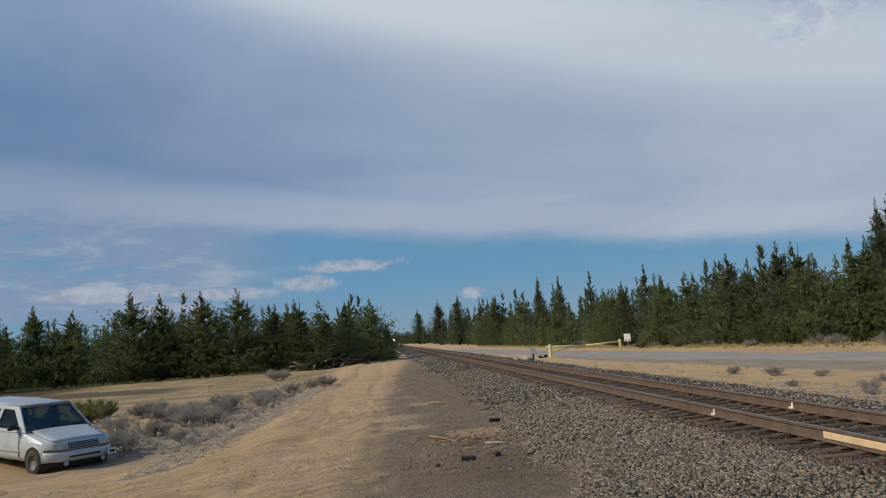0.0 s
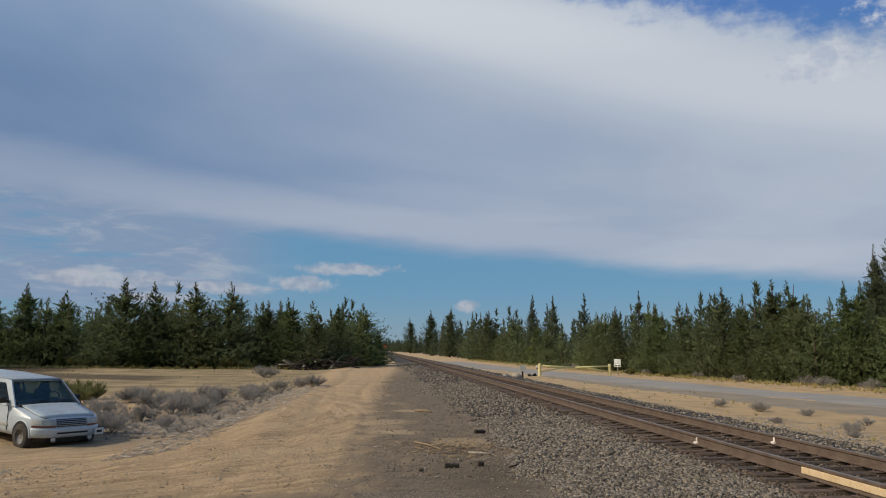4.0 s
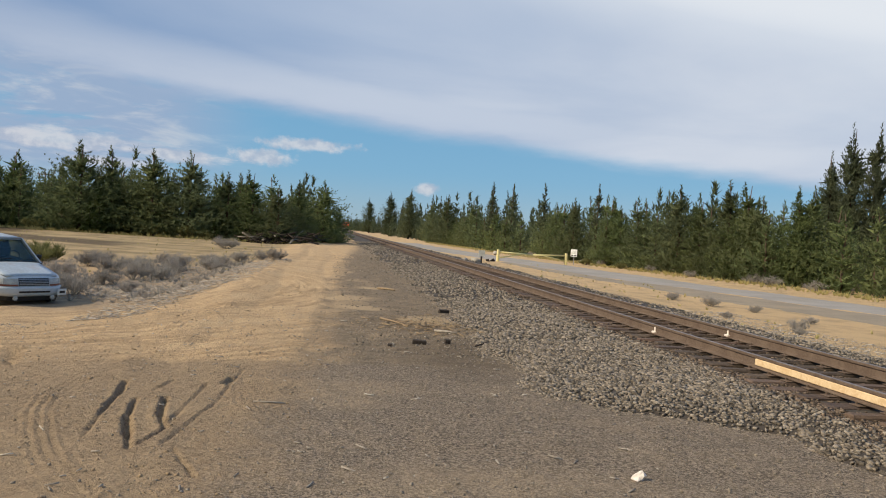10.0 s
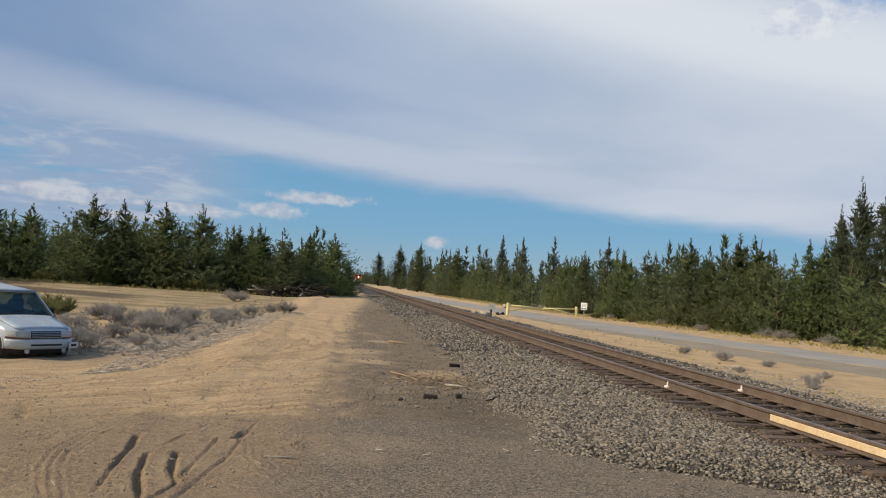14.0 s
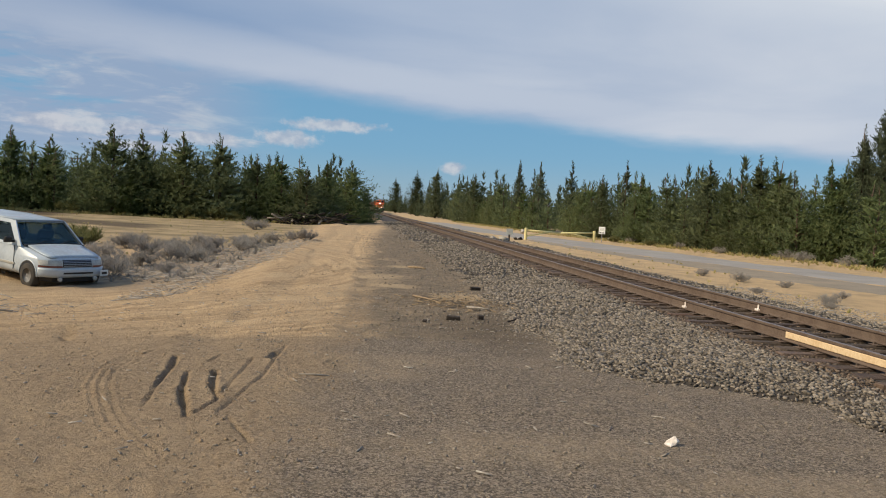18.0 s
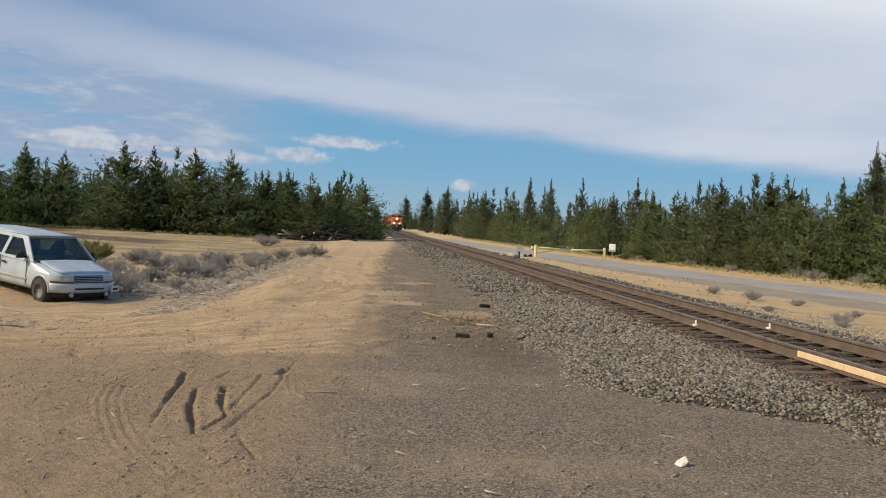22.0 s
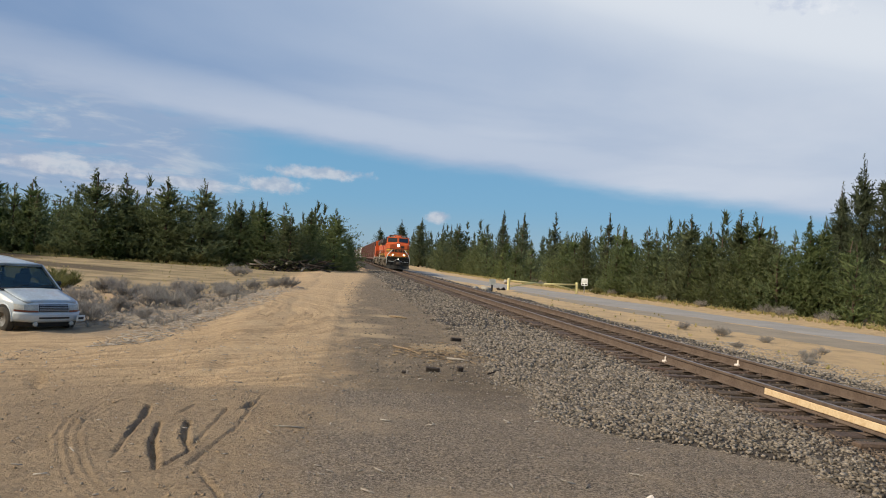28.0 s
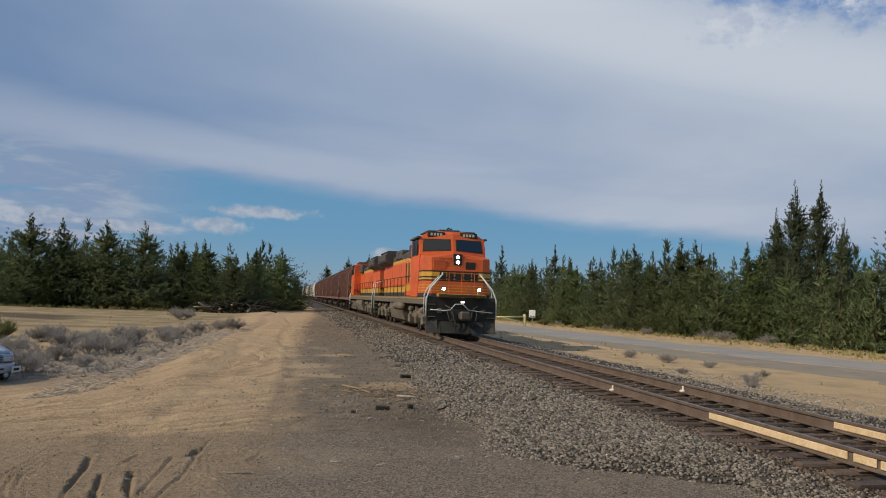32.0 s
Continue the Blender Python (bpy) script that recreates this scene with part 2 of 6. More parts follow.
def ground_material():
    """Sand, brown dirt and grey gravel, laid out over the plan."""
    m = bpy.data.materials.new("ground")
    m.use_nodes = True
    m.node_tree.nodes.clear()
    k = Nodes(m.node_tree)
    co = k.n("ShaderNodeTexCoord").outputs["Object"]
    x, y, z = k.n("ShaderNodeSeparateXYZ", {0: co}).outputs
    wide = k.math("SUBTRACT", k.noise(co, 0.16, 4, 0.6), 0.5)
    mid = k.math("SUBTRACT", k.noise(co, 0.9, 5, 0.65), 0.5)
    fine, grit = k.noise(co, 9.0, 6, 0.75), k.noise(co, 48.0, 4, 0.8)
    clod = k.noise(co, 2.6, 6, 0.72, 0.3)
    crumb = k.noise(co, 17.0, 5, 0.7)

    def add(*v):
        out = v[0]
        for q in v[1:]:
            out = k.math("ADD", out, q)
        return out

    def mul(a, b):
        return k.math("MULTIPLY", a, b)

    def grains(scale):
        """A random grey for each grain."""
        cell = k.n("ShaderNodeTexVoronoi", {"Vector": co, "Scale": scale})
        return k.n("ShaderNodeSeparateColor", {0: cell.outputs["Color"]}).outputs[0]

    def blot(cx, cy, rx, ry, soft=0.5, rough=1.6):
        """A patch with a ragged rim, 1 within."""
        dx, dy = mul(k.math("SUBTRACT", x, cx), 1 / rx), mul(k.math("SUBTRACT", y, cy), 1 / ry)
        r = k.math("SQRT", add(mul(dx, dx), mul(dy, dy)))
        return k.step(add(r, mul(mid, rough), mul(k.math("SUBTRACT", clod, 0.5), rough * 0.7)), 1.0 - soft, 1.0 + soft * 0.5, 1.0, 0.0)

    grain = add(mul(grains(52.0), 0.55), mul(grains(105.0), 0.45))
    # wheel lines on the sand bend round to the side where cars turn off
    bx, by = add(x, 12.0), k.math("SUBTRACT", y, 25.0)
    radius = k.math("SQRT", add(mul(bx, bx), mul(by, by)))
    swing = k.n("ShaderNodeCombineXYZ", {0: mul(radius, 2.4), 1: mul(k.math("ARCTAN2", by, bx), 2.2), 2: 0.0}).outputs[0]
    streak = k.noise(swing, 1.4, 6, 0.65, 0.5)
    sand = k.mix(k.step(fine, 0.3, 0.7), (0.58, 0.41, 0.24), (0.43, 0.295, 0.17))
    sand = k.mix(mul(k.step(mid, 0.04, 0.22), 0.4), sand, (0.3, 0.2, 0.115))
    sand = k.mix(mul(k.step(streak, 0.5, 0.66), 0.55), sand, (0.64, 0.46, 0.275))
    # dark streaks and crumbs also carry the shaded edges of the wheel lines as colour
    sand = k.mix(mul(k.step(streak, 0.49, 0.4), 0.5), sand, (0.28, 0.19, 0.108))
    sand = k.mix(mul(mul(k.step(crumb, 0.52, 0.64), k.step(k.noise(co, 0.7, 5, 0.7, 0.6), 0.46, 0.58)), 0.75), sand, (0.2, 0.13, 0.073))
    sand = k.mix(mul(k.step(clod, 0.56, 0.68), 0.4), sand, (0.3, 0.2, 0.115))
    brown = k.mix(k.step(fine, 0.3, 0.7), (0.375, 0.272, 0.172), (0.26, 0.187, 0.118))
    brown = k.mix(mul(k.step(k.noise(co, 0.5, 5, 0.6, 0.5), 0.45, 0.7), 0.45), brown, (0.39, 0.283, 0.172))
    brown = k.mix(mul(k.step(clod, 0.52, 0.66), 0.45), brown, (0.22, 0.155, 0.098))
    # dark crumbs, again with the shade of the relief in their colour
    brown = k.mix(mul(mul(k.step(crumb, 0.52, 0.64), k.step(k.noise(co, 0.8, 5, 0.7, 0.6), 0.46, 0.58)), 0.7), brown, (0.13, 0.09, 0.056))
    brown = k.mix(mul(k.step(grain, 0.7, 0.92), 0.4), brown, (0.5, 0.39, 0.26))
    brown = k.mix(mul(k.step(grain, 0.36, 0.16), 0.4), brown, (0.17, 0.115, 0.072))
    gravel = k.mix(k.step(grain, 0.18, 0.86), (0.1, 0.078, 0.058), (0.36, 0.285, 0.212))
    gravel = k.mix(mul(k.step(grit, 0.56, 0.76), 0.35), gravel, (0.42, 0.34, 0.26))
    gravel = k.mix(mul(k.step(clod, 0.5, 0.7), 0.4), gravel, (0.15, 0.113, 0.08))
    gravel = k.mix(mul(k.step(mid, -0.02, 0.2), 0.4), gravel, (0.33, 0.25, 0.17))
    field = k.mix(k.step(k.noise(co, 0.35, 5, 0.65), 0.4, 0.62), (0.43, 0.315, 0.18), (0.25, 0.19, 0.108))
    field = k.mix(mul(k.step(k.noise(k.n("ShaderNodeMapping", {0: co, "Scale": (0.3, 1.0, 1.0)}).outputs[0], 0.22, 4, 0.6), 0.45, 0.6), 0.5), field, (0.27, 0.21, 0.118))
    field = k.mix(mul(k.step(fine, 0.5, 0.75), 0.5), field, (0.24, 0.18, 0.1))
    floor = k.mix(k.step(fine, 0.4, 0.6), (0.07, 0.05, 0.03), (0.12, 0.085, 0.05))
    wob = add(mul(wide, 2.0), mul(mid, 1.4))
    # near lot: brown dirt that gives way to grey gravel
    lot = k.mix(k.step(add(x, mul(mid, 1.5), mul(wide, 1.2), mul(k.math("SUBTRACT", y, 9.0), -0.1)), -0.95, 0.15), brown, gravel)
    for cx, cy, rx, ry in ((0.35, 9.6, 0.75, 0.55), (1.3, 6.0, 1.6, 0.5), (0.2, 8.8, 0.5, 0.4), (3.0, 5.2, 1.2, 0.35)):
        lot = k.mix(mul(blot(cx, cy, rx, ry, 0.7), 0.32), lot, (0.4, 0.3, 0.195))
    # lane beside the ballast: dull, with sand blown over it
    dull = k.mix(k.step(clod, 0.36, 0.62), k.mix(0.6, gravel, (0.14, 0.108, 0.072)), k.mix(0.5, gravel, (0.29, 0.215, 0.138)))
    rim = add(-0.35, mul(k.math("MAXIMUM", k.math("SUBTRACT", y, 12.0), 0.0), 0.025), mul(k.math("MAXIMUM", k.math("SUBTRACT", y, 36.0), 0.0), 0.02))
    across = add(k.math("SUBTRACT", x, rim), mul(mid, 1.7), mul(wide, 1.6), mul(k.math("SUBTRACT", clod, 0.5), 0.9))
    lane = k.mix(k.step(across, -0.45, 0.6), sand, dull)
    lane = k.mix(mul(k.step(k.noise(k.n("ShaderNodeMapping", {0: co, "Scale": (1.0, 0.5, 1.0)}).outputs[0], 0.8, 5, 0.6, 0.6), 0.52, 0.64), k.step(across, 0.2, 1.8, 0.6, 0.12)), lane, (0.46, 0.335, 0.205))
    for cx, cy, rx, ry in ((1.4, 26.2, 0.7, 0.55), (0.5, 22.0, 0.8, 0.9), (0.7, 19.4, 0.6, 0.5)):
        lane = k.mix(mul(blot(cx, cy, rx, ry, 0.6), 0.65), lane, (0.52, 0.38, 0.23))
    start = add(y, mul(mid, 0.5), mul(x, -0.1))
    front = k.step(start, 11.0, 11.45)
    front = k.mix(k.step(x, -3.4, -1.9), k.step(add(start, mul(wide, 4.0)), 9.0, 13.5), front)
    col = k.mix(front, lot, lane)
    col = k.mix(mul(blot(2.1, 12.6, 1.15, 2.2, 0.7), 0.6), col, (0.13, 0.098, 0.068))
    col = k.mix(mul(blot(2.0, 17.0, 1.15, 1.3, 0.5, 2.2), 0.6), col, (0.15, 0.108, 0.07))
    col = k.mix(mul(blot(2.25, 17.4, 0.8, 0.8, 0.4, 2.0), 0.8), col, (0.47, 0.35, 0.215))
    # grey litter below the road bank
    grey = mul(mul(k.step(add(x, mul(mid, 1.4)), -3.9, -3.2, 1.0, 0.0), k.step(x, -9.5, -7.5)), mul(k.step(y, 18.0, 21.0), k.step(y, 40.0, 46.0, 1.0, 0.0)))
    col = k.mix(mul(grey, k.step(fine, 0.3, 0.6, 0.8, 0.35)), col, (0.22, 0.185, 0.15))
    col = k.mix(mul(k.step(add(x, mul(wob, 0.5)), -3.6, -4.8), k.step(y, 34.0, 46.0)), col, field)
    # a dark strip across the field
    strip_off = k.math("ABSOLUTE", add(k.math("SUBTRACT", add(y, mul(x, 0.45)), 54.3), mul(mid, 1.5)))
    dark_band = mul(k.step(strip_off, 2.2, 4.6, 1.0, 0.0), k.step(add(x, mul(mid, 3.0)), -17.0, -13.5, 0.85, 0.0))
    col = k.mix(dark_band, col, (0.1, 0.075, 0.052))
    # a dark line along the far bank
    bank = mul(k.step(k.math("ABSOLUTE", k.math("SUBTRACT", k.math("SUBTRACT", y, mul(x, 0.4)), 108.0)), 0.6, 1.8, 0.85, 0.0), k.step(x, -5.0, -3.0))
    col = k.mix(bank, col, (0.09, 0.07, 0.05))
    right = k.mix(k.step(add(x, wob, mul(mid, 1.5)), 10.6, 11.8), gravel, k.mix(k.step(mid, -0.1, 0.25), (0.54, 0.38, 0.215), (0.38, 0.28, 0.165)))
    right = k.mix(mul(k.step(crumb, 0.6, 0.76), 0.5), right, (0.22, 0.16, 0.1))
    col = k.mix(k.step(x, 6.5, 7.0), col, right)
    col = k.mix(k.step(add(k.math("ABSOLUTE", k.math("SUBTRACT", x, 3.0)), mul(wide, 6.0)), 29.0, 33.0), col, k.mix(k.step(y, 55.0, 72.0), field, floor))
    sh = k.n("ShaderNodeBsdfPrincipled", {"Base Color": col, "Roughness": 0.95, "Specular IOR Level": 0.15})
    sandy = mul(front, k.step(across, 0.6, -0.2))
    h = add(mul(fine, 0.55), mul(clod, 0.9), mul(crumb, 0.55), mul(grain, 0.16), mul(mul(streak, sandy), 0.55))
    b = k.n("ShaderNodeBump", {"Height": h, "Strength": 1.0, "Distance": 0.065})
    k.put(sh.inputs["Normal"], b.outputs[0])
    k.t.links.new(sh.outputs[0], k.n("ShaderNodeOutputMaterial").inputs[0])
    MATS["ground"] = m


ground_material()
surface("stone", (0.38, 0.32, 0.255), 0.95, vary=(0.22, 0.18, 0.14), scale=8, fine=60, bump=0.6, island=0.9)
# rust brown, made darker to include the shadow along the tie ends
surface("rusty_stone", (0.27, 0.2, 0.145), 0.95, vary=(0.14, 0.1, 0.072), scale=8, fine=60, bump=0.6, island=0.9)
# near-black: the shade in the gaps between the stones is put into this colour
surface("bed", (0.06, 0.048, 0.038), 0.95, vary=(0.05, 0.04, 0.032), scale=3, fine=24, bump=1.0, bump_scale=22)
surface("pebble", (0.36, 0.3, 0.235), 0.95, vary=(0.23, 0.185, 0.14), scale=8, fine=60, bump=0.3, island=0.4)
surface("tie", (0.12, 0.083, 0.06), 0.9, vary=(0.075, 0.052, 0.04), scale=4, fine=30, bump=0.7, rand=0.25)
surface("rust", (0.15, 0.108, 0.08), 0.75, vary=(0.1, 0.068, 0.05), scale=3, fine=30, bump=0.25, spec=0.3)
surface("rail_top", (0.3, 0.25, 0.215), 0.45, metal=0.6, vary=(0.2, 0.15, 0.12), scale=3, fine=30, bump=0.1)
surface("cream", (0.72, 0.55, 0.34), 0.75, vary=(0.58, 0.4, 0.22), scale=4, fine=25, bump=0.3, dirt=(0.3, 0.19, 0.1), dirt_amount=0.25)
surface("white_mark", (0.86, 0.76, 0.68), 0.7, scale=9, bump=0.2)
surface("shoulder", (0.29, 0.235, 0.17), 0.95, vary=(0.22, 0.178, 0.128), scale=0.6, fine=20, bump=0.4, dirt=(0.36, 0.27, 0.16), dirt_amount=0.3)
surface("asphalt", (0.32, 0.292, 0.262), 0.9, vary=(0.25, 0.226, 0.2), scale=0.35, fine=25, bump=0.3, dirt=(0.4, 0.3, 0.18), dirt_amount=0.25)
surface("needles", (0.2, 0.23, 0.1), 0.65, vary=(0.135, 0.168, 0.076), scale=0.5, fine=4, bump=0, island=0.16, rand=0.2, spec=0.15, translucent=0.42)
surface("needles_dark", (0.165, 0.19, 0.1), 0.7, vary=(0.11, 0.13, 0.075), scale=0.5, fine=4, bump=0, island=0.2, rand=0.2, spec=0.15, translucent=0.4)
surface("far_needles", (0.15, 0.175, 0.095), 0.8, vary=(0.12, 0.145, 0.085), scale=0.1, fine=1, bump=0, island=0.2, spec=0.1, translucent=0.35)
surface("sapling_green", (0.1, 0.13, 0.03), 0.7, vary=(0.07, 0.1, 0.025), scale=1, fine=6, bump=0, island=0.4, translucent=0.3)
surface("bark", (0.13, 0.085, 0.06), 0.95, vary=(0.07, 0.045, 0.032), scale=3, fine=18, bump=0.8)
surface("twig", (0.4, 0.37, 0.335), 0.95, vary=(0.28, 0.25, 0.225), scale=2, fine=12, bump=0, island=0.3, rand=0.12, translucent=0.2)
surface("dead_wood", (0.5, 0.45, 0.39), 0.9, vary=(0.3, 0.25, 0.2), scale=4, fine=24, bump=0.5, island=0.5)
surface("dark_wood", (0.06, 0.045, 0.035), 0.95, vary=(0.03, 0.022, 0.018), scale=3, fine=20, bump=0.6, island=0.4)
surface("tan_wood", (0.36, 0.26, 0.155), 0.9, vary=(0.2, 0.135, 0.08), scale=4, fine=30, bump=0.5)
surface("dry_grass", (0.55, 0.45, 0.2), 0.95, vary=(0.38, 0.34, 0.13), scale=0.4, fine=5, bump=0, island=0.25, translucent=0.2)
surface("green_bush", (0.24, 0.23, 0.09), 0.9, vary=(0.16, 0.165, 0.06), scale=1, fine=8, bump=0, island=0.45, translucent=0.25)
surface("clod", (0.4, 0.285, 0.172), 0.98, vary=(0.28, 0.195, 0.12), scale=8, fine=50, bump=0.5, island=0.3)
surface("boulder", (0.42, 0.38, 0.33), 0.95, vary=(0.28, 0.25, 0.21), scale=3, fine=20, bump=0.7)
surface("gate_yellow", (0.8, 0.7, 0.34), 0.6, vary=(0.7, 0.6, 0.28), scale=2, fine=20, bump=0.1, dirt=(0.3, 0.24, 0.14), dirt_amount=0.15)
surface("sign_white", (0.82, 0.82, 0.8), 0.5, scale=4, bump=0.05)
surface("sign_black", (0.03, 0.03, 0.03), 0.6, bump=0)
surface("grey_metal", (0.32, 0.31, 0.3), 0.55, metal=0.3, scale=4, bump=0.1)
surface("pole_wood", (0.2, 0.15, 0.11), 0.9, scale=3, bump=0.4)

# train
surface("orange", (0.7, 0.125, 0.024), 0.5, vary=(0.52, 0.085, 0.02), scale=0.9, fine=14, bump=0.04, dirt=(0.22, 0.075, 0.03), dirt_amount=0.3)
surface("yellow", (0.68, 0.37, 0.04), 0.5, vary=(0.52, 0.26, 0.03), scale=1.2, fine=14, bump=0.04, dirt=(0.25, 0.12, 0.05), dirt_amount=0.3)
surface("loco_black", (0.022, 0.021, 0.02), 0.8, vary=(0.04, 0.036, 0.03), scale=2, fine=20, bump=0.08, dirt=(0.12, 0.1, 0.075), dirt_amount=0.25)
surface("loco_roof", (0.05, 0.045, 0.042), 0.7, vary=(0.09, 0.075, 0.065), scale=1.5, fine=14, bump=0.1)
# dark frame colour that takes in the shadow between hood and fuel tank
surface("sill", (0.1, 0.085, 0.07), 0.85, vary=(0.16, 0.135, 0.105), scale=2, fine=20, bump=0.1)
surface("dusty_steel", (0.2, 0.165, 0.125), 0.9, vary=(0.1, 0.08, 0.06), scale=2.5, fine=20, bump=0.3, dirt=(0.05, 0.04, 0.03), dirt_amount=0.35)
surface("rail_white", (0.74, 0.74, 0.72), 0.5, scale=3, bump=0.03)
surface("wheel_steel", (0.14, 0.11, 0.09), 0.6, metal=0.4, scale=4, bump=0.1)
surface("hopper_brown", (0.21, 0.12, 0.1), 0.65, vary=(0.15, 0.072, 0.058), scale=0.9, fine=10, bump=0.05, dirt=(0.22, 0.13, 0.09), dirt_amount=0.2)
surface("hopper_grey", (0.42, 0.41, 0.39), 0.65, vary=(0.32, 0.31, 0.29), scale=0.9, fine=10, bump=0.05, dirt=(0.2, 0.15, 0.11), dirt_amount=0.2)
surface("hopper_white", (0.72, 0.71, 0.68), 0.6, vary=(0.6, 0.58, 0.55), scale=0.9, fine=10, bump=0.05, dirt=(0.3, 0.24, 0.18), dirt_amount=0.2)
surface("lamp_glow", (1.0, 0.95, 0.85), 0.3, bump=0, emit=(1.0, 0.86, 0.6, 60.0))
surface("marker_glow", (1.0, 0.95, 0.85), 0.3, bump=0, emit=(1.0, 0.9, 0.75, 3.0))
surface("lamp_rim", (0.05, 0.05, 0.05), 0.4, metal=0.5, bump=0)
surface("decal_dark", (0.03, 0.025, 0.02), 0.5, bump=0)
surface("decal_pale", (0.6, 0.6, 0.56), 0.5, bump=0)
glass("cab_glass", (0.05, 0.08, 0.12), 0.03, 0.1)
surface("grimy_yellow", (0.42, 0.25, 0.05), 0.7, vary=(0.25, 0.14, 0.04), scale=2.5, fine=16, bump=0.1, dirt=(0.06, 0.045, 0.03), dirt_amount=0.4)

# van
surface("van_paint", (0.46, 0.5, 0.54), 0.38, vary=(0.39, 0.43, 0.47), scale=1.1, fine=12, bump=0.02, spec=0.5, dirt=(0.24, 0.28, 0.33), dirt_amount=0.3)
surface("van_worn", (0.36, 0.42, 0.49), 0.42, vary=(0.28, 0.32, 0.37), scale=2.2, fine=16, bump=0.03, dirt=(0.42, 0.23, 0.17), dirt_amount=0.22)
surface("van_trim", (0.025, 0.025, 0.027), 0.6, scale=4, bump=0.05)
surface("van_stripe", (0.42, 0.4, 0.35), 0.55, scale=4, bump=0.03)
surface("tyre", (0.03, 0.028, 0.026), 0.9, vary=(0.07, 0.058, 0.045), scale=5, fine=30, bump=0.2)
surface("rim", (0.22, 0.21, 0.2), 0.6, metal=0.2, scale=5, bump=0.05)
surface("lamp_amber", (0.2, 0.065, 0.045), 0.3, scale=6, bump=0)
surface("lamp_pale", (0.6, 0.58, 0.52), 0.25, scale=6, bump=0.03)
surface("lamp_clear", (0.42, 0.43, 0.42), 0.15, scale=6, bump=0.05)
surface("grille", (0.32, 0.32, 0.33), 0.35, metal=0.6, scale=6, bump=0.05)
surface("seat_cloth", (0.09, 0.085, 0.085), 0.9, scale=6, bump=0.2)
surface("plate", (0.6, 0.62, 0.62), 0.4, bump=0)
glass("car_glass", (0.62, 0.68, 0.64))


# ---- mesh helpers ----
class Mesh:
    """Gathers points and faces of one part."""

    def __init__(self):
        self.v, self.f = [], []

    def add(self, v, f, m=None):
        o = len(self.v)
        self.v += [tuple(m @ Vector(p)) for p in v] if m else [tuple(p) for p in v]
        self.f += [tuple(i + o for i in q) for q in f]
        return self

    def box(self, x0, y0, z0, x1, y1, z1, b=0.0, m=None):
        """A box, its edges chamfered by b."""
        b = min(b, (x1 - x0) * 0.45, (y1 - y0) * 0.45, (z1 - z0) * 0.45)
        lo, hi = (x0, y0, z0), (x1, y1, z1)
        if b <= 0:
            v = [(lo[0] if i & 1 == 0 else hi[0], lo[1] if i & 2 == 0 else hi[1], lo[2] if i & 4 == 0 else hi[2]) for i in range(8)]
            return self.add(v, [(0, 2, 3, 1), (4, 5, 7, 6), (0, 1, 5, 4), (2, 6, 7, 3), (0, 4, 6, 2), (1, 3, 7, 5)], m)
        v = []
        for i in range(8):
            s = [1 if i & (1 << a) else -1 for a in range(3)]
            c = [hi[a] if s[a] > 0 else lo[a] for a in range(3)]
            for a in range(3):
                v.append(tuple(c[j] if j == a else c[j] - s[j] * b for j in range(3)))
        f = []
        for a in range(3):
            j, l = (a + 1) % 3, (a + 2) % 3
            for s in (0, 1):
                q = [(s << a) | (p << j) | (r << l) for p, r in ((0, 0), (1, 0), (1, 1), (0, 1))]
                f.append(tuple(3 * i + a for i in (q if s else q[::-1])))
            for p in (0, 1):
                for r in (0, 1):
                    i0 = (p << j) | (r << l)
                    i1 = i0 | (1 << a)
                    q = (3 * i0 + j, 3 * i1 + j, 3 * i1 + l, 3 * i0 + l)
                    f.append(q if p == r else q[::-1])
        for i in range(8):
            q = (3 * i, 3 * i + 1, 3 * i + 2)
            f.append(q if bin(i).count("1") % 2 else q[::-1])
        return self.add(v, f, m)

    def tube(self, pts, r, n=8, cap=True, r1=None):
        """A round bar along points."""
        pts = [Vector(p) for p in pts]
        o, side = len(self.v), None
        for i, p in enumerate(pts):
            d = (pts[min(i + 1, len(pts) - 1)] - pts[max(i - 1, 0)]).normalized()
            if side is None:
                side = d.orthogonal().normalized()
            side = (side - d * side.dot(d)).normalized()
            up = d.cross(side)
            rr = r if r1 is None else r + (r1 - r) * i / (len(pts) - 1)
            for k in range(n):
                a = 2 * math.pi * k / n
                self.v.append(tuple(p + (side * math.cos(a) + up * math.sin(a)) * rr))
        for i in range(len(pts) - 1):
            for k in range(n):
                a, b = o + i * n + k, o + i * n + (k + 1) % n
                self.f.append((a, b, b + n, a + n))
        if cap:
            self.f.append(tuple(o + k for k in range(n))[::-1])
            self.f.append(tuple(o + (len(pts) - 1) * n + k for k in range(n)))
        return self

    def loft(self, rings, caps=True):
        """Skin over rings of equally many points."""
        o, n = len(self.v), len(rings[0])
        for r in rings:
            self.v += [tuple(p) for p in r]
        for i in range(len(rings) - 1):
            for k in range(n):
                a, b = o + i * n + k, o + i * n + (k + 1) % n
                self.f.append((a, b, b + n, a + n))
        if caps:
            self.f.append(tuple(o + k for k in range(n))[::-1])
            self.f.append(tuple(o + (len(rings) - 1) * n + k for k in range(n)))
        return self

    def lathe(self, prof, c, axis="x", n=20, caps=True):
        """A turned body: prof is (along, radius) pairs, about an axis through c."""
        rings = []
        for s, r in prof:
            ring = []
            for k in range(n):
                a = 2 * math.pi * k / n
                p = {"x": (s, r * math.cos(a), r * math.sin(a)), "y": (r * math.cos(a), s, r * math.sin(a)), "z": (r * math.cos(a), r * math.sin(a), s)}[axis]
                ring.append((c[0] + p[0], c[1] + p[1], c[2] + p[2]))
            rings.append(ring)
        return self.loft(rings, caps)

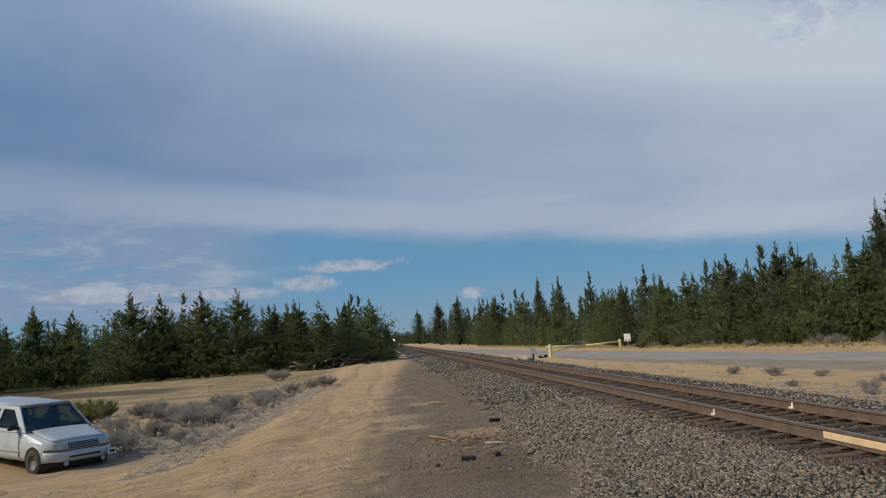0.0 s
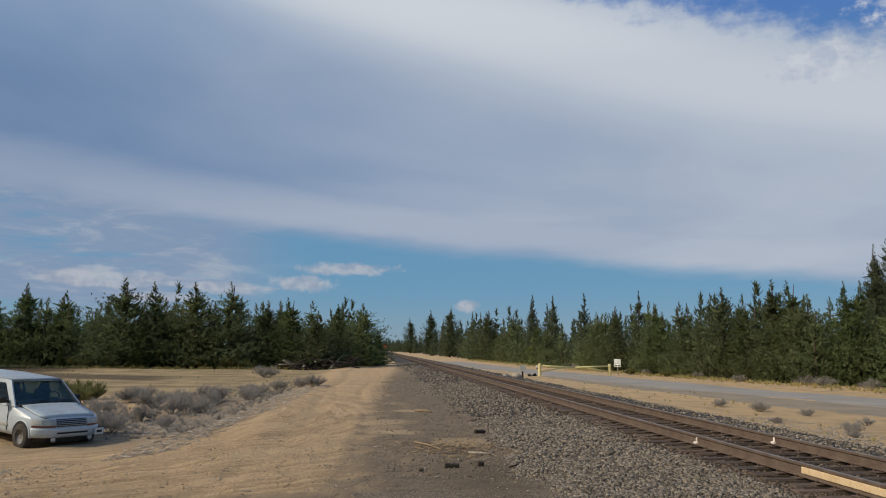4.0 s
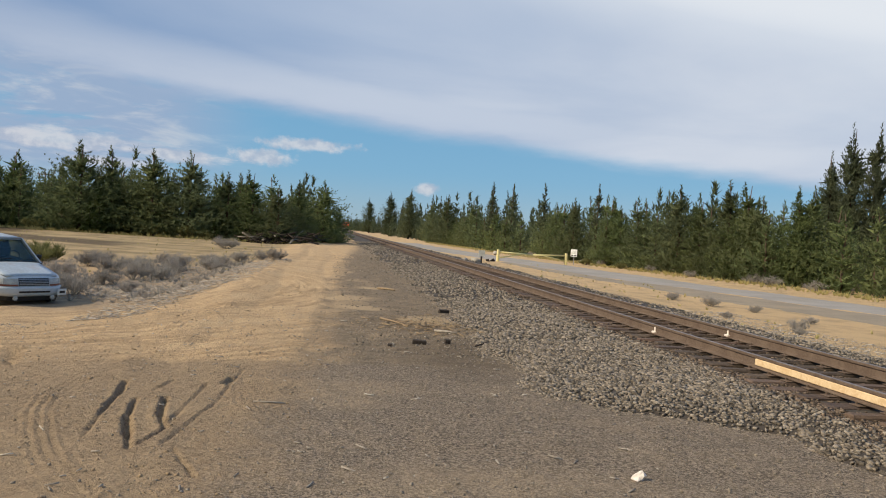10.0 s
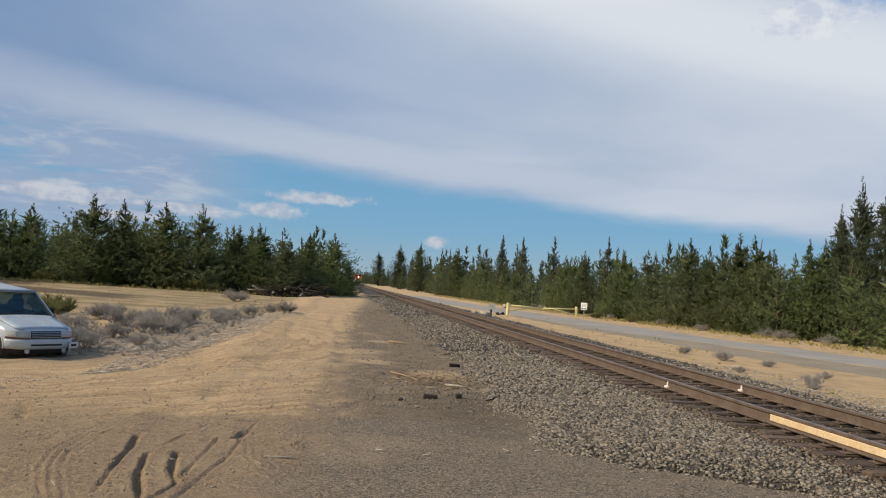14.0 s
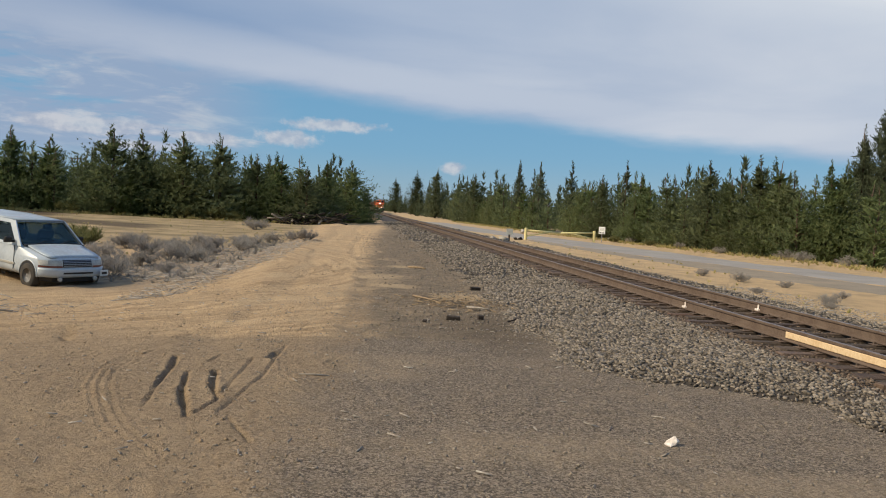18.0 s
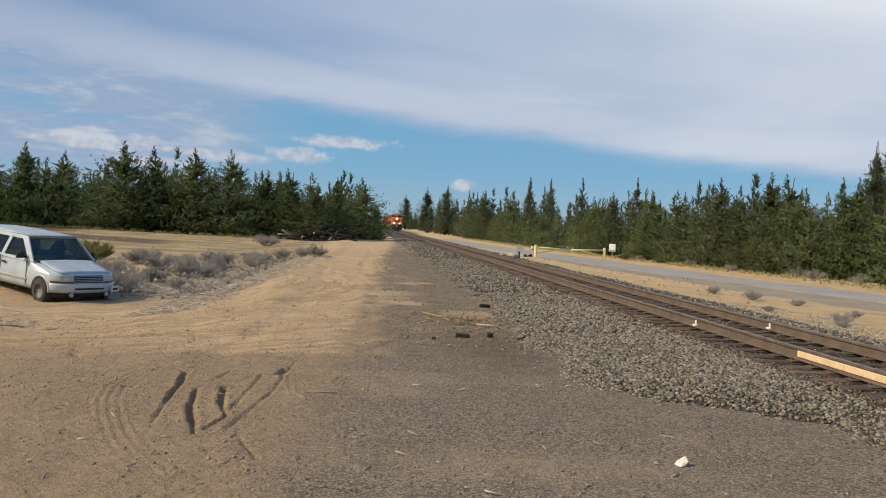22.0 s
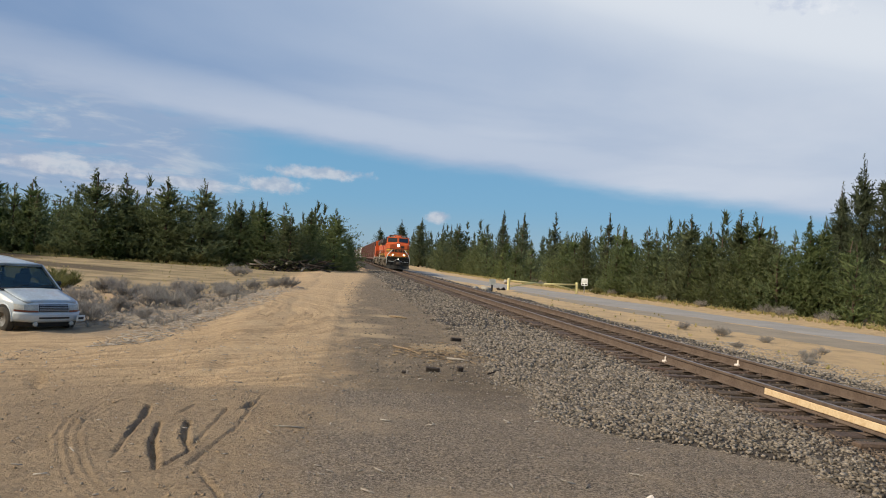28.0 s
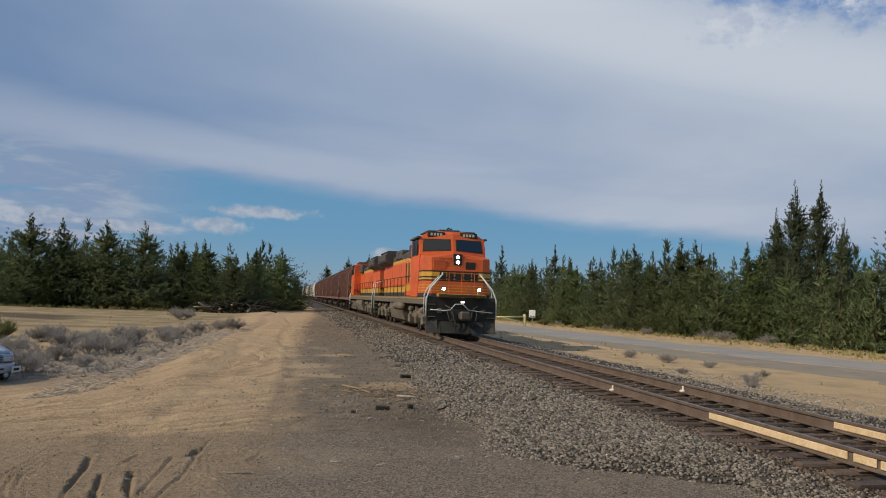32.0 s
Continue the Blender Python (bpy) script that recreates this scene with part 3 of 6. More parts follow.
    def data(self, name, smooth=False, fix=True):
        me = bpy.data.meshes.new(name)
        me.from_pydata(self.v, [], self.f)
        if fix:
            bm = bmesh.new()
            bm.from_mesh(me)
            bmesh.ops.recalc_face_normals(bm, faces=bm.faces)
            bm.to_mesh(me)
            bm.free()
        if smooth:
            me.polygons.foreach_set("use_smooth", [True] * len(me.polygons))
        me.update()
        return me


def part(name, mesh, mat, parent=None, label="", smooth=False, fix=True):
    """Links gathered geometry as ONE mesh object under a thing or under a part."""
    me = mesh.data(name, smooth, fix) if isinstance(mesh, Mesh) else mesh
    if not me.materials:
        me.materials.append(MATS[mat])
    ob = new(name, me)
    if parent:
        ob.parent = parent
    return tagged(ob, label)


def thing(name, label, category, group="", kind=""):
    return tagged(new(name), label, category, group, kind)


def from_arrays(name, v, f, smooth=False):
    """One mesh from arrays of points and equal faces."""
    me = bpy.data.meshes.new(name)
    v, f = np.asarray(v, np.float32), np.asarray(f, np.int32)
    me.vertices.add(len(v))
    me.vertices.foreach_set("co", v.ravel())
    me.loops.add(f.size)
    me.loops.foreach_set("vertex_index", f.ravel())
    me.polygons.add(len(f))
    me.polygons.foreach_set("loop_start", np.arange(0, f.size, f.shape[1], dtype=np.int32))
    if smooth:
        me.polygons.foreach_set("use_smooth", np.ones(len(f), bool))
    me.update()
    me.validate()
    return me


RAIL_Z, TRACK_X, GAUGE = 0.386, 7.04, 1.505
rng = np.random.default_rng(7)


def ease(v, lo, hi):
    t = np.clip((v - lo) / (hi - lo), 0, 1)
    return t * t * (3 - 2 * t)


WAVES = [(rng.uniform(-1, 1, 2), rng.uniform(0, 6.28)) for _ in range(14)]


def rolling(x, y, scale, seed=0):
    """Soft uneven relief, about -1 to 1."""
    s = 0
    for i, (k, p) in enumerate(WAVES[seed : seed + 6]):
        s = s + np.sin((x * k[0] + y * k[1]) * 2.4 / scale * (1 + 0.45 * i) + p + seed) / (1 + 0.45 * i)
    return s / 2.2


# wheel ruts: from, to, depth, half width
RUTS = [((-2.25, 9.5), (-2.17, 8.86), 0.06, 0.05), ((-2.17, 8.86), (-2.1, 7.96), 0.055, 0.036), ((-2.1, 7.96), (-2.03, 7.15), 0.03, 0.026), ((-1.93, 8.6), (-1.82, 7.8), 0.055, 0.034), ((-1.82, 7.8), (-1.68, 7.24), 0.075, 0.05), ((-1.68, 7.24), (-1.58, 6.86), 0.055, 0.034), ((-1.66, 8.7), (-1.55, 7.9), 0.065, 0.045), ((-1.55, 7.9), (-1.41, 7.46), 0.055, 0.036)]
RUTS += [((-1.41, 7.46), (-1.54, 6.95), 0.035, 0.028), ((-1.36, 9.47), (-1.42, 7.53), 0.025, 0.028), ((-1.06, 10.39), (-1.14, 8.36), 0.024, 0.03), ((-1.14, 8.36), (-1.34, 6.99), 0.024, 0.03), ((-1.12, 9.85), (-1.17, 9.49), 0.05, 0.045), ((-1.22, 6.84), (-0.93, 6.12), 0.03, 0.024), ((-3.8, 10.3), (-4.2, 11.6), 0.075, 0.07), ((-0.3, 9.9), (-0.5, 9.2), 0.022, 0.03), ((-1.75, 9.6), (-1.85, 9.1), 0.022, 0.03), ((-3.0, 12.6), (-4.6, 13.4), 0.03, 0.07)]
TYRES = [[(-2.1, 12.6), (-2.32, 11.38), (-2.5, 10.8), (-2.76, 9.9), (-2.77, 8.66), (-2.64, 7.92), (-2.39, 7.2), (-2.19, 6.72), (-2.0, 6.34), (-1.6, 5.7)], [(-1.02, 10.6), (-0.95, 9.4), (-0.84, 8.6), (-0.68, 8.1)], [(-2.5, 13.6), (-3.2, 12.2), (-4.2, 11.2), (-5.6, 10.6)], [(-0.6, 13.2), (-0.9, 12.3), (-1.1, 11.6)]]


def off_line(x, y, a, b):
    dx, dy = b[0] - a[0], b[1] - a[1]
    t = np.clip(((x - a[0]) * dx + (y - a[1]) * dy) / (dx * dx + dy * dy), 0, 1)
    return np.hypot(x - a[0] - t * dx, y - a[1] - t * dy)


def ground_z(x, y):
    x, y = np.asarray(x, float), np.asarray(y, float)
    z = 0.03 * rolling(x, y, 4.0) + 0.012 * rolling(x, y, 0.8, 5)
    near = 1 - ease(np.hypot(x, y - 8), 16, 30)
    z = z + near * (0.008 * rolling(x, y, 0.3, 7) + 0.005 * rolling(x, y, 0.13, 2))
    z = z + (0.018 * rolling(x, y, 0.45, 9) + 0.012 * rolling(x * 1.5, y * 0.5, 0.7, 4)) * ease(y, 10, 13) * (1 - ease(y, 34, 48)) * ease(1.2 - x, 0, 1.5)
    # the ground falls away from the dirt road to the left, and comes up again towards the wood
    z = z - (0.42 - 0.22 * ease(y, 45, 80)) * ease(-x, 2.3, 6.0) * ease(y, 10, 19) * (1 - 0.45 * ease(-x, 7.5, 10.5) * (1 - ease(y, 26, 34)))
    z = z - 0.22 * ease(x, 9.5, 12.5)
    z = z + 0.03 * ease(x, 4.6, 5.4) * (1 - ease(x, 9.2, 10.8))
    # low heaped edge of the dirt road and its wheel lines
    z = z + 0.05 * np.exp(-(((x + 2.5 + 0.4 * np.sin(y * 0.3)) / 0.5) ** 2)) * ease(y, 13, 17)
    for c in (0.15, 1.8):
        z = z - 0.03 * np.exp(-(((x + c + 0.25 * np.sin(y * 0.21)) / 0.22) ** 2)) * ease(y, 9, 13)
    # the bank of a side track far along
    z = z + 0.16 * np.exp(-(((y - 109 - 0.4 * x) / 1.2) ** 2)) * ease(x, -4, -2) * (1 - ease(x, 3, 5))
    for a, b, depth, w in RUTS:
        d = off_line(x, y, a, b)
        depth = depth * (0.9 + 0.18 * np.sin(y * 9 + x * 5) + 0.12 * np.sin(y * 31 + 2 * x))
        w = w * 0.72
        z = z - depth * np.exp(-((d / w) ** 4)) + depth * 0.12 * np.exp(-(((d - 2.2 * w) / (1.2 * w)) ** 2))
    # tyre marks that sweep round
    for line in TYRES:
        d = np.full(np.shape(x), 9.0)
        for a, b in zip(line, line[1:]):
            d = np.minimum(d, off_line(x, y, a, b))
        z = z - (0.0095 if line is TYRES[0] else 0.0045) * np.cos(d * 2 * math.pi / 0.085) * (1 - ease(d, 0.13, 0.2)) * near * (0.6 + 0.4 * np.sin(3 * x + 2 * y))
    return z


def gz(x, y):
    return float(ground_z(x, y))


def make_ground():
    def line(lo, hi, fine_lo, fine_hi, step, grow):
        out = list(np.arange(fine_lo, fine_hi, step))
        s = step
        while out[-1] < hi:
            s *= grow
            out.append(out[-1] + s)
        s = step
        while out[0] > lo:
            s *= grow
            out.insert(0, out[0] - s)
        return np.array(out)

    xs, ys = line(-2400, 2400, -3.05, -0.6, 0.02, 1.075), line(-600, 3200, 6.0, 10.6, 0.032, 1.034)
    gx, gy = np.meshgrid(xs, ys)
    z = ground_z(gx, gy)
    z = z * (1 - ease(np.hypot(gx, gy), 300, 600))
    v = np.stack([gx, gy, z], -1).reshape(-1, 3)
    i = (np.arange(len(ys) - 1)[:, None] * len(xs) + np.arange(len(xs) - 1)).ravel()
    f = np.stack([i, i + 1, i + 1 + len(xs), i + len(xs)], 1)
    ob = part("ground", from_arrays("ground", v, f, True), "ground")
    tagged(ob, "sandy dirt and grey gravel ground with wheel ruts", "ground", kind="structure")


make_ground()


def strip(name, mat, rows, step=1.0, lift=0.03, label="", category=""):
    """A road laid on the ground: rows of left x, right x, y."""
    ys = np.arange(rows[0][2], rows[-1][2], step)
    l = np.interp(ys, [r[2] for r in rows], [r[0] for r in rows])
    r = np.interp(ys, [q[2] for q in rows], [q[1] for q in rows])
    n = 9
    t = np.linspace(0, 1, n)
    edge = 0.25 * rolling(ys, ys * 0.3, 2.0)
    X = (l + edge)[:, None] * (1 - t) + (r + edge[::-1])[:, None] * t
    Y = ys[:, None] + 0 * t
    Z = ground_z(X, Y) + lift * np.where((t > 0.02) & (t < 0.98), 1, -1.0)
    v = np.stack([X, Y, Z], -1).reshape(-1, 3)
    i = (np.arange(len(ys) - 1)[:, None] * n + np.arange(n - 1)).ravel()
    f = np.stack([i, i + 1, i + 1 + n, i + n], 1)
    ob = part(name, from_arrays(name, v, f, True), mat)
    return tagged(ob, label, category, kind="structure")


strip("road", "asphalt", [(30, 37, -30), (27, 33, 0), (24.3, 29.3, 15), (21.9, 26.8, 26), (20.3, 25.3, 33), (18.6, 23.9, 40), (16.4, 22.4, 50), (14.3, 21.0, 70), (12.0, 18.0, 95), (11.0, 16.0, 150)], label="grey gravelled road beside the railway", category="road")


strip("road_shoulder", "shoulder", [(24, 31, -30), (20.5, 27.5, 5), (17.9, 24.0, 21), (16.6, 21.5, 29), (15.6, 19.5, 38), (14.6, 17.0, 50), (13.9, 15.0, 68)], lift=0.015, label="brown-grey packed dirt shoulder of the road", category="road shoulder")


# ---- railway ----
def bed_z(x, y):
    """Height of the ballast."""
    x, y = np.asarray(x, float), np.asarray(y, float)
    toe = np.interp(y, [5, 6.9, 7.8, 8.4, 8.8, 9.4, 12, 30], [4.9, 4.85, 4.55, 3.9, 3.1, 2.5, 2.6, 2.9]) + 0.12 * np.sin(y * 1.7) + 0.1 * np.sin(y * 4.1 + 1)
    side = np.where(x < TRACK_X, np.clip((x - toe) / (5.45 - toe), 0, 1), np.clip((10.6 + 0.2 * np.sin(y * 0.6) - x) / 1.9, 0, 1))
    return -0.05 + (0.205 - 0.02 * (abs(x - TRACK_X) < 1.5)) * side**0.55 + 0.018 * rolling(x, y, 0.6, 3)


def make_bed():
    xs = np.concatenate([np.arange(2.2, 5.6, 0.12), np.arange(5.6, 11.0, 0.2)])
    ys = [-40.0]
    while ys[-1] < 1400:
        ys.append(ys[-1] + (0.15 if 3 < ys[-1] < 30 else max(0.6, abs(ys[-1] - 15) * 0.04)))
    gx, gy = np.meshgrid(xs, ys)
    v = np.stack([gx, gy, bed_z(gx, gy)], -1).reshape(-1, 3)
    i = (np.arange(len(ys) - 1)[:, None] * len(xs) + np.arange(len(xs) - 1)).ravel()
    f = np.stack([i, i + 1, i + 1 + len(xs), i + len(xs)], 1)
    tagged(part("ballast_bed", from_arrays("ballast_bed", v, f, True), "bed"), "bed of crushed stone under the railway track, darkened as shade between the stones", "ballast", kind="structure")


make_bed()


def scatter_stones(name, places, sizes, mat, label, category, squash=0.7):
    """Loose angular stones, joined."""
    ico = np.array([(a, b, c) for a in (-1, 1) for b in (-1, 1) for c in (-1, 1)]) * 0.72
    fi = np.array([(0, 1, 3), (0, 3, 2), (4, 6, 7), (4, 7, 5), (0, 4, 5), (0, 5, 1), (2, 3, 7), (2, 7, 6), (0, 2, 6), (0, 6, 4), (1, 5, 7), (1, 7, 3)])
    n = len(places)
    v = ico[None] * rng.uniform(0.3, 1.25, (n, 8, 3)) * np.stack([rng.uniform(0.75, 1.6, n), rng.uniform(0.6, 1.15, n), rng.uniform(0.7, 1.15, n) * squash], 1)[:, None]
    a, b = rng.uniform(0, 6.28, n), rng.uniform(-0.6, 0.6, n)
    ca, sa, cb, sb = np.cos(a), np.sin(a), np.cos(b), np.sin(b)
    x, y, z = v[..., 0], v[..., 1], v[..., 2]
    y, z = y * cb[:, None] - z * sb[:, None], y * sb[:, None] + z * cb[:, None]
    x, y = x * ca[:, None] - y * sa[:, None], x * sa[:, None] + y * ca[:, None]
    v = np.stack([x, y, z], -1) * np.asarray(sizes)[:, None, None] + np.asarray(places)[:, None]
    f = (fi[None] + 8 * np.arange(n)[:, None, None]).reshape(-1, 3)
    ob = part(name, from_arrays(name, v.reshape(-1, 3), f), mat)
    return tagged(ob, label, category, kind="stuff")


def ballast_stones():
    out, size = [], []
    for lo, hi, count, s in ((3.5, 9, 17000, 0.025), (9, 14, 18000, 0.028), (14, 22, 13000, 0.036), (22, 45, 8500, 0.044), (45, 110, 3000, 0.07)):
        x, y = rng.uniform(2.3, 10.8, count), rng.uniform(lo, hi, count)
        x = np.where(rng.random(count) < 0.62, rng.uniform(2.4, 5.9, count), x)
        r = rng.uniform(0.6, 1.35, count) * s
        z = bed_z(x, y)
        keep = (z > ground_z(x, y) - 0.03) & ~((abs(x - TRACK_X + GAUGE / 2) < 0.12) | (abs(x - TRACK_X - GAUGE / 2) < 0.12))
        out.append(np.stack([x, y, z + r * 0.25], 1)[keep])
        size.append(r[keep])
    out, size = np.concatenate(out), np.concatenate(size)
    inner = abs(out[:, 0] - TRACK_X + 0.1) < 1.45 + rng.normal(0, 0.12, len(out))
    scatter_stones("ballast_stones", out[~inner], size[~inner], "stone", "loose grey crushed stones of the track ballast", "ballast")
    scatter_stones("track_stones", out[inner], size[inner] * 0.9, "rusty_stone", "brown rust-stained stones between the rails, darkened also for shade at the tie ends", "ballast")


ballast_stones()


def make_track():
    track = thing("railway_track", "single railway track with brown rusty rails on dark wooden ties", "railway track", kind="structure")
    prof = [(-0.07, -0.18), (0.07, -0.18), (0.07, -0.166), (0.014, -0.146), (0.01, -0.05), (0.034, -0.036), (0.036, -0.006), (0.028, 0.0), (-0.028, 0.0), (-0.036, -0.006), (-0.034, -0.036), (-0.01, -0.05), (-0.014, -0.146), (-0.07, -0.166)]
    for side in (-1, 1):
        x = TRACK_X + side * GAUGE / 2
        m = Mesh().loft([[(x + px, y, RAIL_Z + pz) for px, pz in prof] for y in (-40, 0, 40, 120, 400, 1400)])
        rail = part("rail", m, "rust", track)
        part("running_surface", Mesh().box(x - 0.027, -40, RAIL_Z - 0.001, x + 0.027, 1400, RAIL_Z + 0.003), "rail_top", rail, "worn grey-brown running surface")
        spans = [(8.05, 11.15), (7.58, 7.95), (3.0, 7.52)] if side < 0 else [(6.0, 10.3), (2.0, 5.9)]
        for a, b in spans:
            part("web_panel", Mesh().box(x - 0.035, a, RAIL_Z - 0.142, x - 0.0125, b, RAIL_Z - 0.046, 0.008), "cream", rail, "cream-painted panel along the web of the rail")
        k = Mesh().box(x - 0.075, 14.82, RAIL_Z - 0.165, x - 0.012, 14.95, RAIL_Z - 0.12, 0.012).box(x - 0.04, 14.86, RAIL_Z - 0.13, x - 0.012, 14.91, RAIL_Z - 0.04, 0.012)
        part("white_clamp", k, "white_mark", rail, "white-painted clamp on the rail")
    metas = []
    for _ in range(6):
        m = Mesh()
        l, h, w = 1.3 + rng.uniform(-0.1, 0.14), 0.17, 0.095 + rng.uniform(-0.015, 0.015)
        m.box(-l, -w, -h, l, w, 0, 0.018)
        m.v = [(a + rng.normal(0, 0.006), b + rng.normal(0, 0.006), c + rng.normal(0, 0.006)) for a, b, c in m.v]
        metas.append(m.data("tie"))
    plates = Mesh()
    for s in (-1, 1):
        plates.box(s * GAUGE / 2 - 0.17, -0.09, 0.001, s * GAUGE / 2 + 0.17, 0.09, 0.014, 0.004)
        for a, b in ((-0.1, 0.05), (0.1, -0.05), (0.1, 0.05)):
            plates.box(s * GAUGE / 2 + a - 0.014, b - 0.014, 0.01, s * GAUGE / 2 + a + 0.014, b + 0.014, 0.045, 0.004)
    plate_mesh = plates.data("tie_plates")
    far, y, n = Mesh(), -4.0, 0
    top = RAIL_Z - 0.2
    while y < 420:
        y += 0.5 + rng.uniform(-0.07, 0.07)
        p = pose(TRACK_X + rng.uniform(-0.05, 0.05), y, top + rng.uniform(-0.012, 0.006), 0, 0, rng.uniform(-1.5, 1.5))
        if n < 190:
            ob = part("tie", metas[n % 6], "tie", track)
            ob.matrix_basis = p
            if n < 90:
                part("tie_plates", plate_mesh, "rust", ob, "rusty tie plates and spikes")
        else:
            far.box(-1.3, -0.112, -0.17, 1.3, 0.112, 0, 0, p)
        n += 1
    tagged(part("far_ties", far, "tie", track), kind="stuff")


make_track()


# ---- trees ----
def pine_arrays(height, spread, seed, low=0.03, boughs=190, tufts=9, blade=0.24, blades=6, power=1.5, ragged=0.16, core=150):
    """Needle clumps of a pine crown: boughs that rise at the tips and carry upright fans of narrow blades."""
    g = np.random.default_rng(seed)
    lean = g.normal(0, 0.012, 2)
    bulge, phase = g.uniform(0.05, 0.14), g.uniform(0, 6.28)

    def reach_at(t, a):
        r = (1 - t**power) * (0.8 + 0.2 * np.minimum(1.0, t * 6)) * (1 - 0.16 * t)
        return spread * np.maximum(r * (1 + bulge * np.sin(2 * a + phase + 5 * t) + bulge * np.sin(9 * t + 3 * a)), 0.03)

    t = g.random(boughs * 6)
    t = t[g.random(len(t)) < 0.12 + 0.88 * (1 - t**power)][:boughs]
    n = len(t)
    a = np.arange(n) * 2.39996 + g.normal(0, 0.35, n)
    R = reach_at(t, a) * np.clip(g.normal(0.94, ragged, n), 0.5, 1.3)
    z0 = (low + (0.93 - low) * t) * height
    lift = 0.1 + 0.7 * t + g.normal(0, 0.1, n)
    s = 1 - 0.62 * ((np.arange(tufts)[None] + g.uniform(0, 1, (n, tufts))) / tufts) ** 1.25
    fan = g.normal(0, 0.3, (n, tufts)) * (s - 0.2)
    ang = a[:, None] + fan
    rad = R[:, None] * s
    pz = z0[:, None] + rad * (lift[:, None] * s**1.4) + g.normal(0, 0.028, (n, tufts)) * height * (1 - 0.6 * t[:, None])
    pz = np.minimum(pz, height * (0.93 + 0.05 * g.random((n, tufts))))
    base = np.stack([np.cos(ang) * rad + lean[0] * pz, np.sin(ang) * rad + lean[1] * pz, pz], -1).reshape(-1, 3)
    out = (0.55 - 0.3 * t)[:, None] + g.normal(0, 0.18, (n, tufts))
    along = np.stack([np.cos(ang) * out, np.sin(ang) * out, 0.8 + g.normal(0, 0.2, (n, tufts))], -1).reshape(-1, 3)
    reach = (blade * g.uniform(0.7, 1.25, (n, tufts)) * (1.1 - 0.35 * t[:, None])).ravel()
    # leading shoot with a collar of candles
    k = 9
    ta, tr = g.uniform(0, 6.28, k), np.linspace(0, 0.07, k) * spread
    tz = height * (1 - 0.012 * np.arange(k))
    base = np.concatenate([base, np.stack([np.cos(ta) * tr + lean[0] * tz, np.sin(ta) * tr + lean[1] * tz, tz], 1)])
    along = np.concatenate([along, np.stack([np.cos(ta) * 0.2, np.sin(ta) * 0.2, np.ones(k)], 1)])
    reach = np.concatenate([reach, np.full(k, blade)])
    # broad sprays near the trunk close the crown
    ct = g.random(core) ** 1.3 * 0.9
    ca, cr = g.uniform(0, 6.28, core), reach_at(ct, 0.0) * g.uniform(0.05, 0.45, core)
    cz = (low + (0.9 - low) * ct) * height
    inner = np.stack([np.cos(ca) * cr, np.sin(ca) * cr, cz], 1)

    def spray(base, along, reach, blades, wide_by):
        n = len(base)
        along = along / np.linalg.norm(along, axis=1)[:, None]
        ref = np.where(abs(along[:, 2:]) > 0.9, [[1.0, 0, 0]], [[0, 0, 1.0]])
        u = np.cross(along, ref)
        u /= np.linalg.norm(u, axis=1)[:, None]
        w = np.cross(along, u)
        v = []
        for _ in range(blades):
            q = g.uniform(0, 6.28, n)
            o = u * np.cos(q)[:, None] + w * np.sin(q)[:, None]
            tip = along * g.uniform(0.5, 1.0, (n, 1)) + o * g.uniform(0.2, 0.9, (n, 1))
            tip /= np.linalg.norm(tip, axis=1)[:, None]
            wide = np.cross(tip, o + 0.3 * along)
            wide /= np.linalg.norm(wide, axis=1)[:, None] + 1e-6
            L = reach[:, None] * g.uniform(0.7, 1.3, (n, 1))
            p0 = base - tip * L * 0.25
            v.append(np.stack([p0 + wide * L * wide_by, p0 - wide * L * wide_by, base + tip * L], 1))
        return np.concatenate(v).reshape(-1, 3)

    v = np.concatenate([spray(base, along, reach, blades, 0.13), spray(inner, np.stack([np.cos(ca), np.sin(ca), 0.9 + 0 * ca], 1), np.full(core, 0.075 * height), 2, 0.28)])
    return v, np.arange(len(v)).reshape(-1, 3)


def make_pine(name, label, height, spread, seed, mat, category="tree", group="", trunk_r=None, **kw):
    """A pine of trunk and crown, standing at the origin."""
    tree = thing(name, label, category, group)
    g = np.random.default_rng(seed + 100)
    r = trunk_r or 0.012 * height + 0.04
    pts = [(g.normal(0, 0.02) * i, g.normal(0, 0.02) * i, height * z - 0.25 * (i == 0)) for i, z in enumerate((0, 0.2, 0.45, 0.7, 0.97))]
    m = Mesh().tube(pts, r, 7, True, 0.02)
    for _ in range(int(10 + height)):
        z = g.uniform(0.12, 0.85)
        a, l = g.uniform(0, 6.28), spread * (1 - z) * 0.7
        m.tube([(0, 0, z * height), (math.cos(a) * l * 0.5, math.sin(a) * l * 0.5, z * height + l * 0.12), (math.cos(a) * l, math.sin(a) * l, z * height + l * 0.3)], 0.028, 4, False, 0.008)
    part("trunk", m, "bark", tree, smooth=True)
    v, f = pine_arrays(height, spread, seed, **kw)
    part("crown", from_arrays("crown", v, f), mat, tree)
    return tree


def plant(kinds, x, y, height, index, wide=1.0):
    """A copy of one of the model trees, grown to a height."""
    src, h0 = kinds[index % len(kinds)]
    ob = copy_thing(src, pose(x, y, gz(x, y) - 0.05, 0, 0, (index * 77) % 360))
    s = height / h0
    ob.scale = (s * wide, s * wide, s)
    return ob


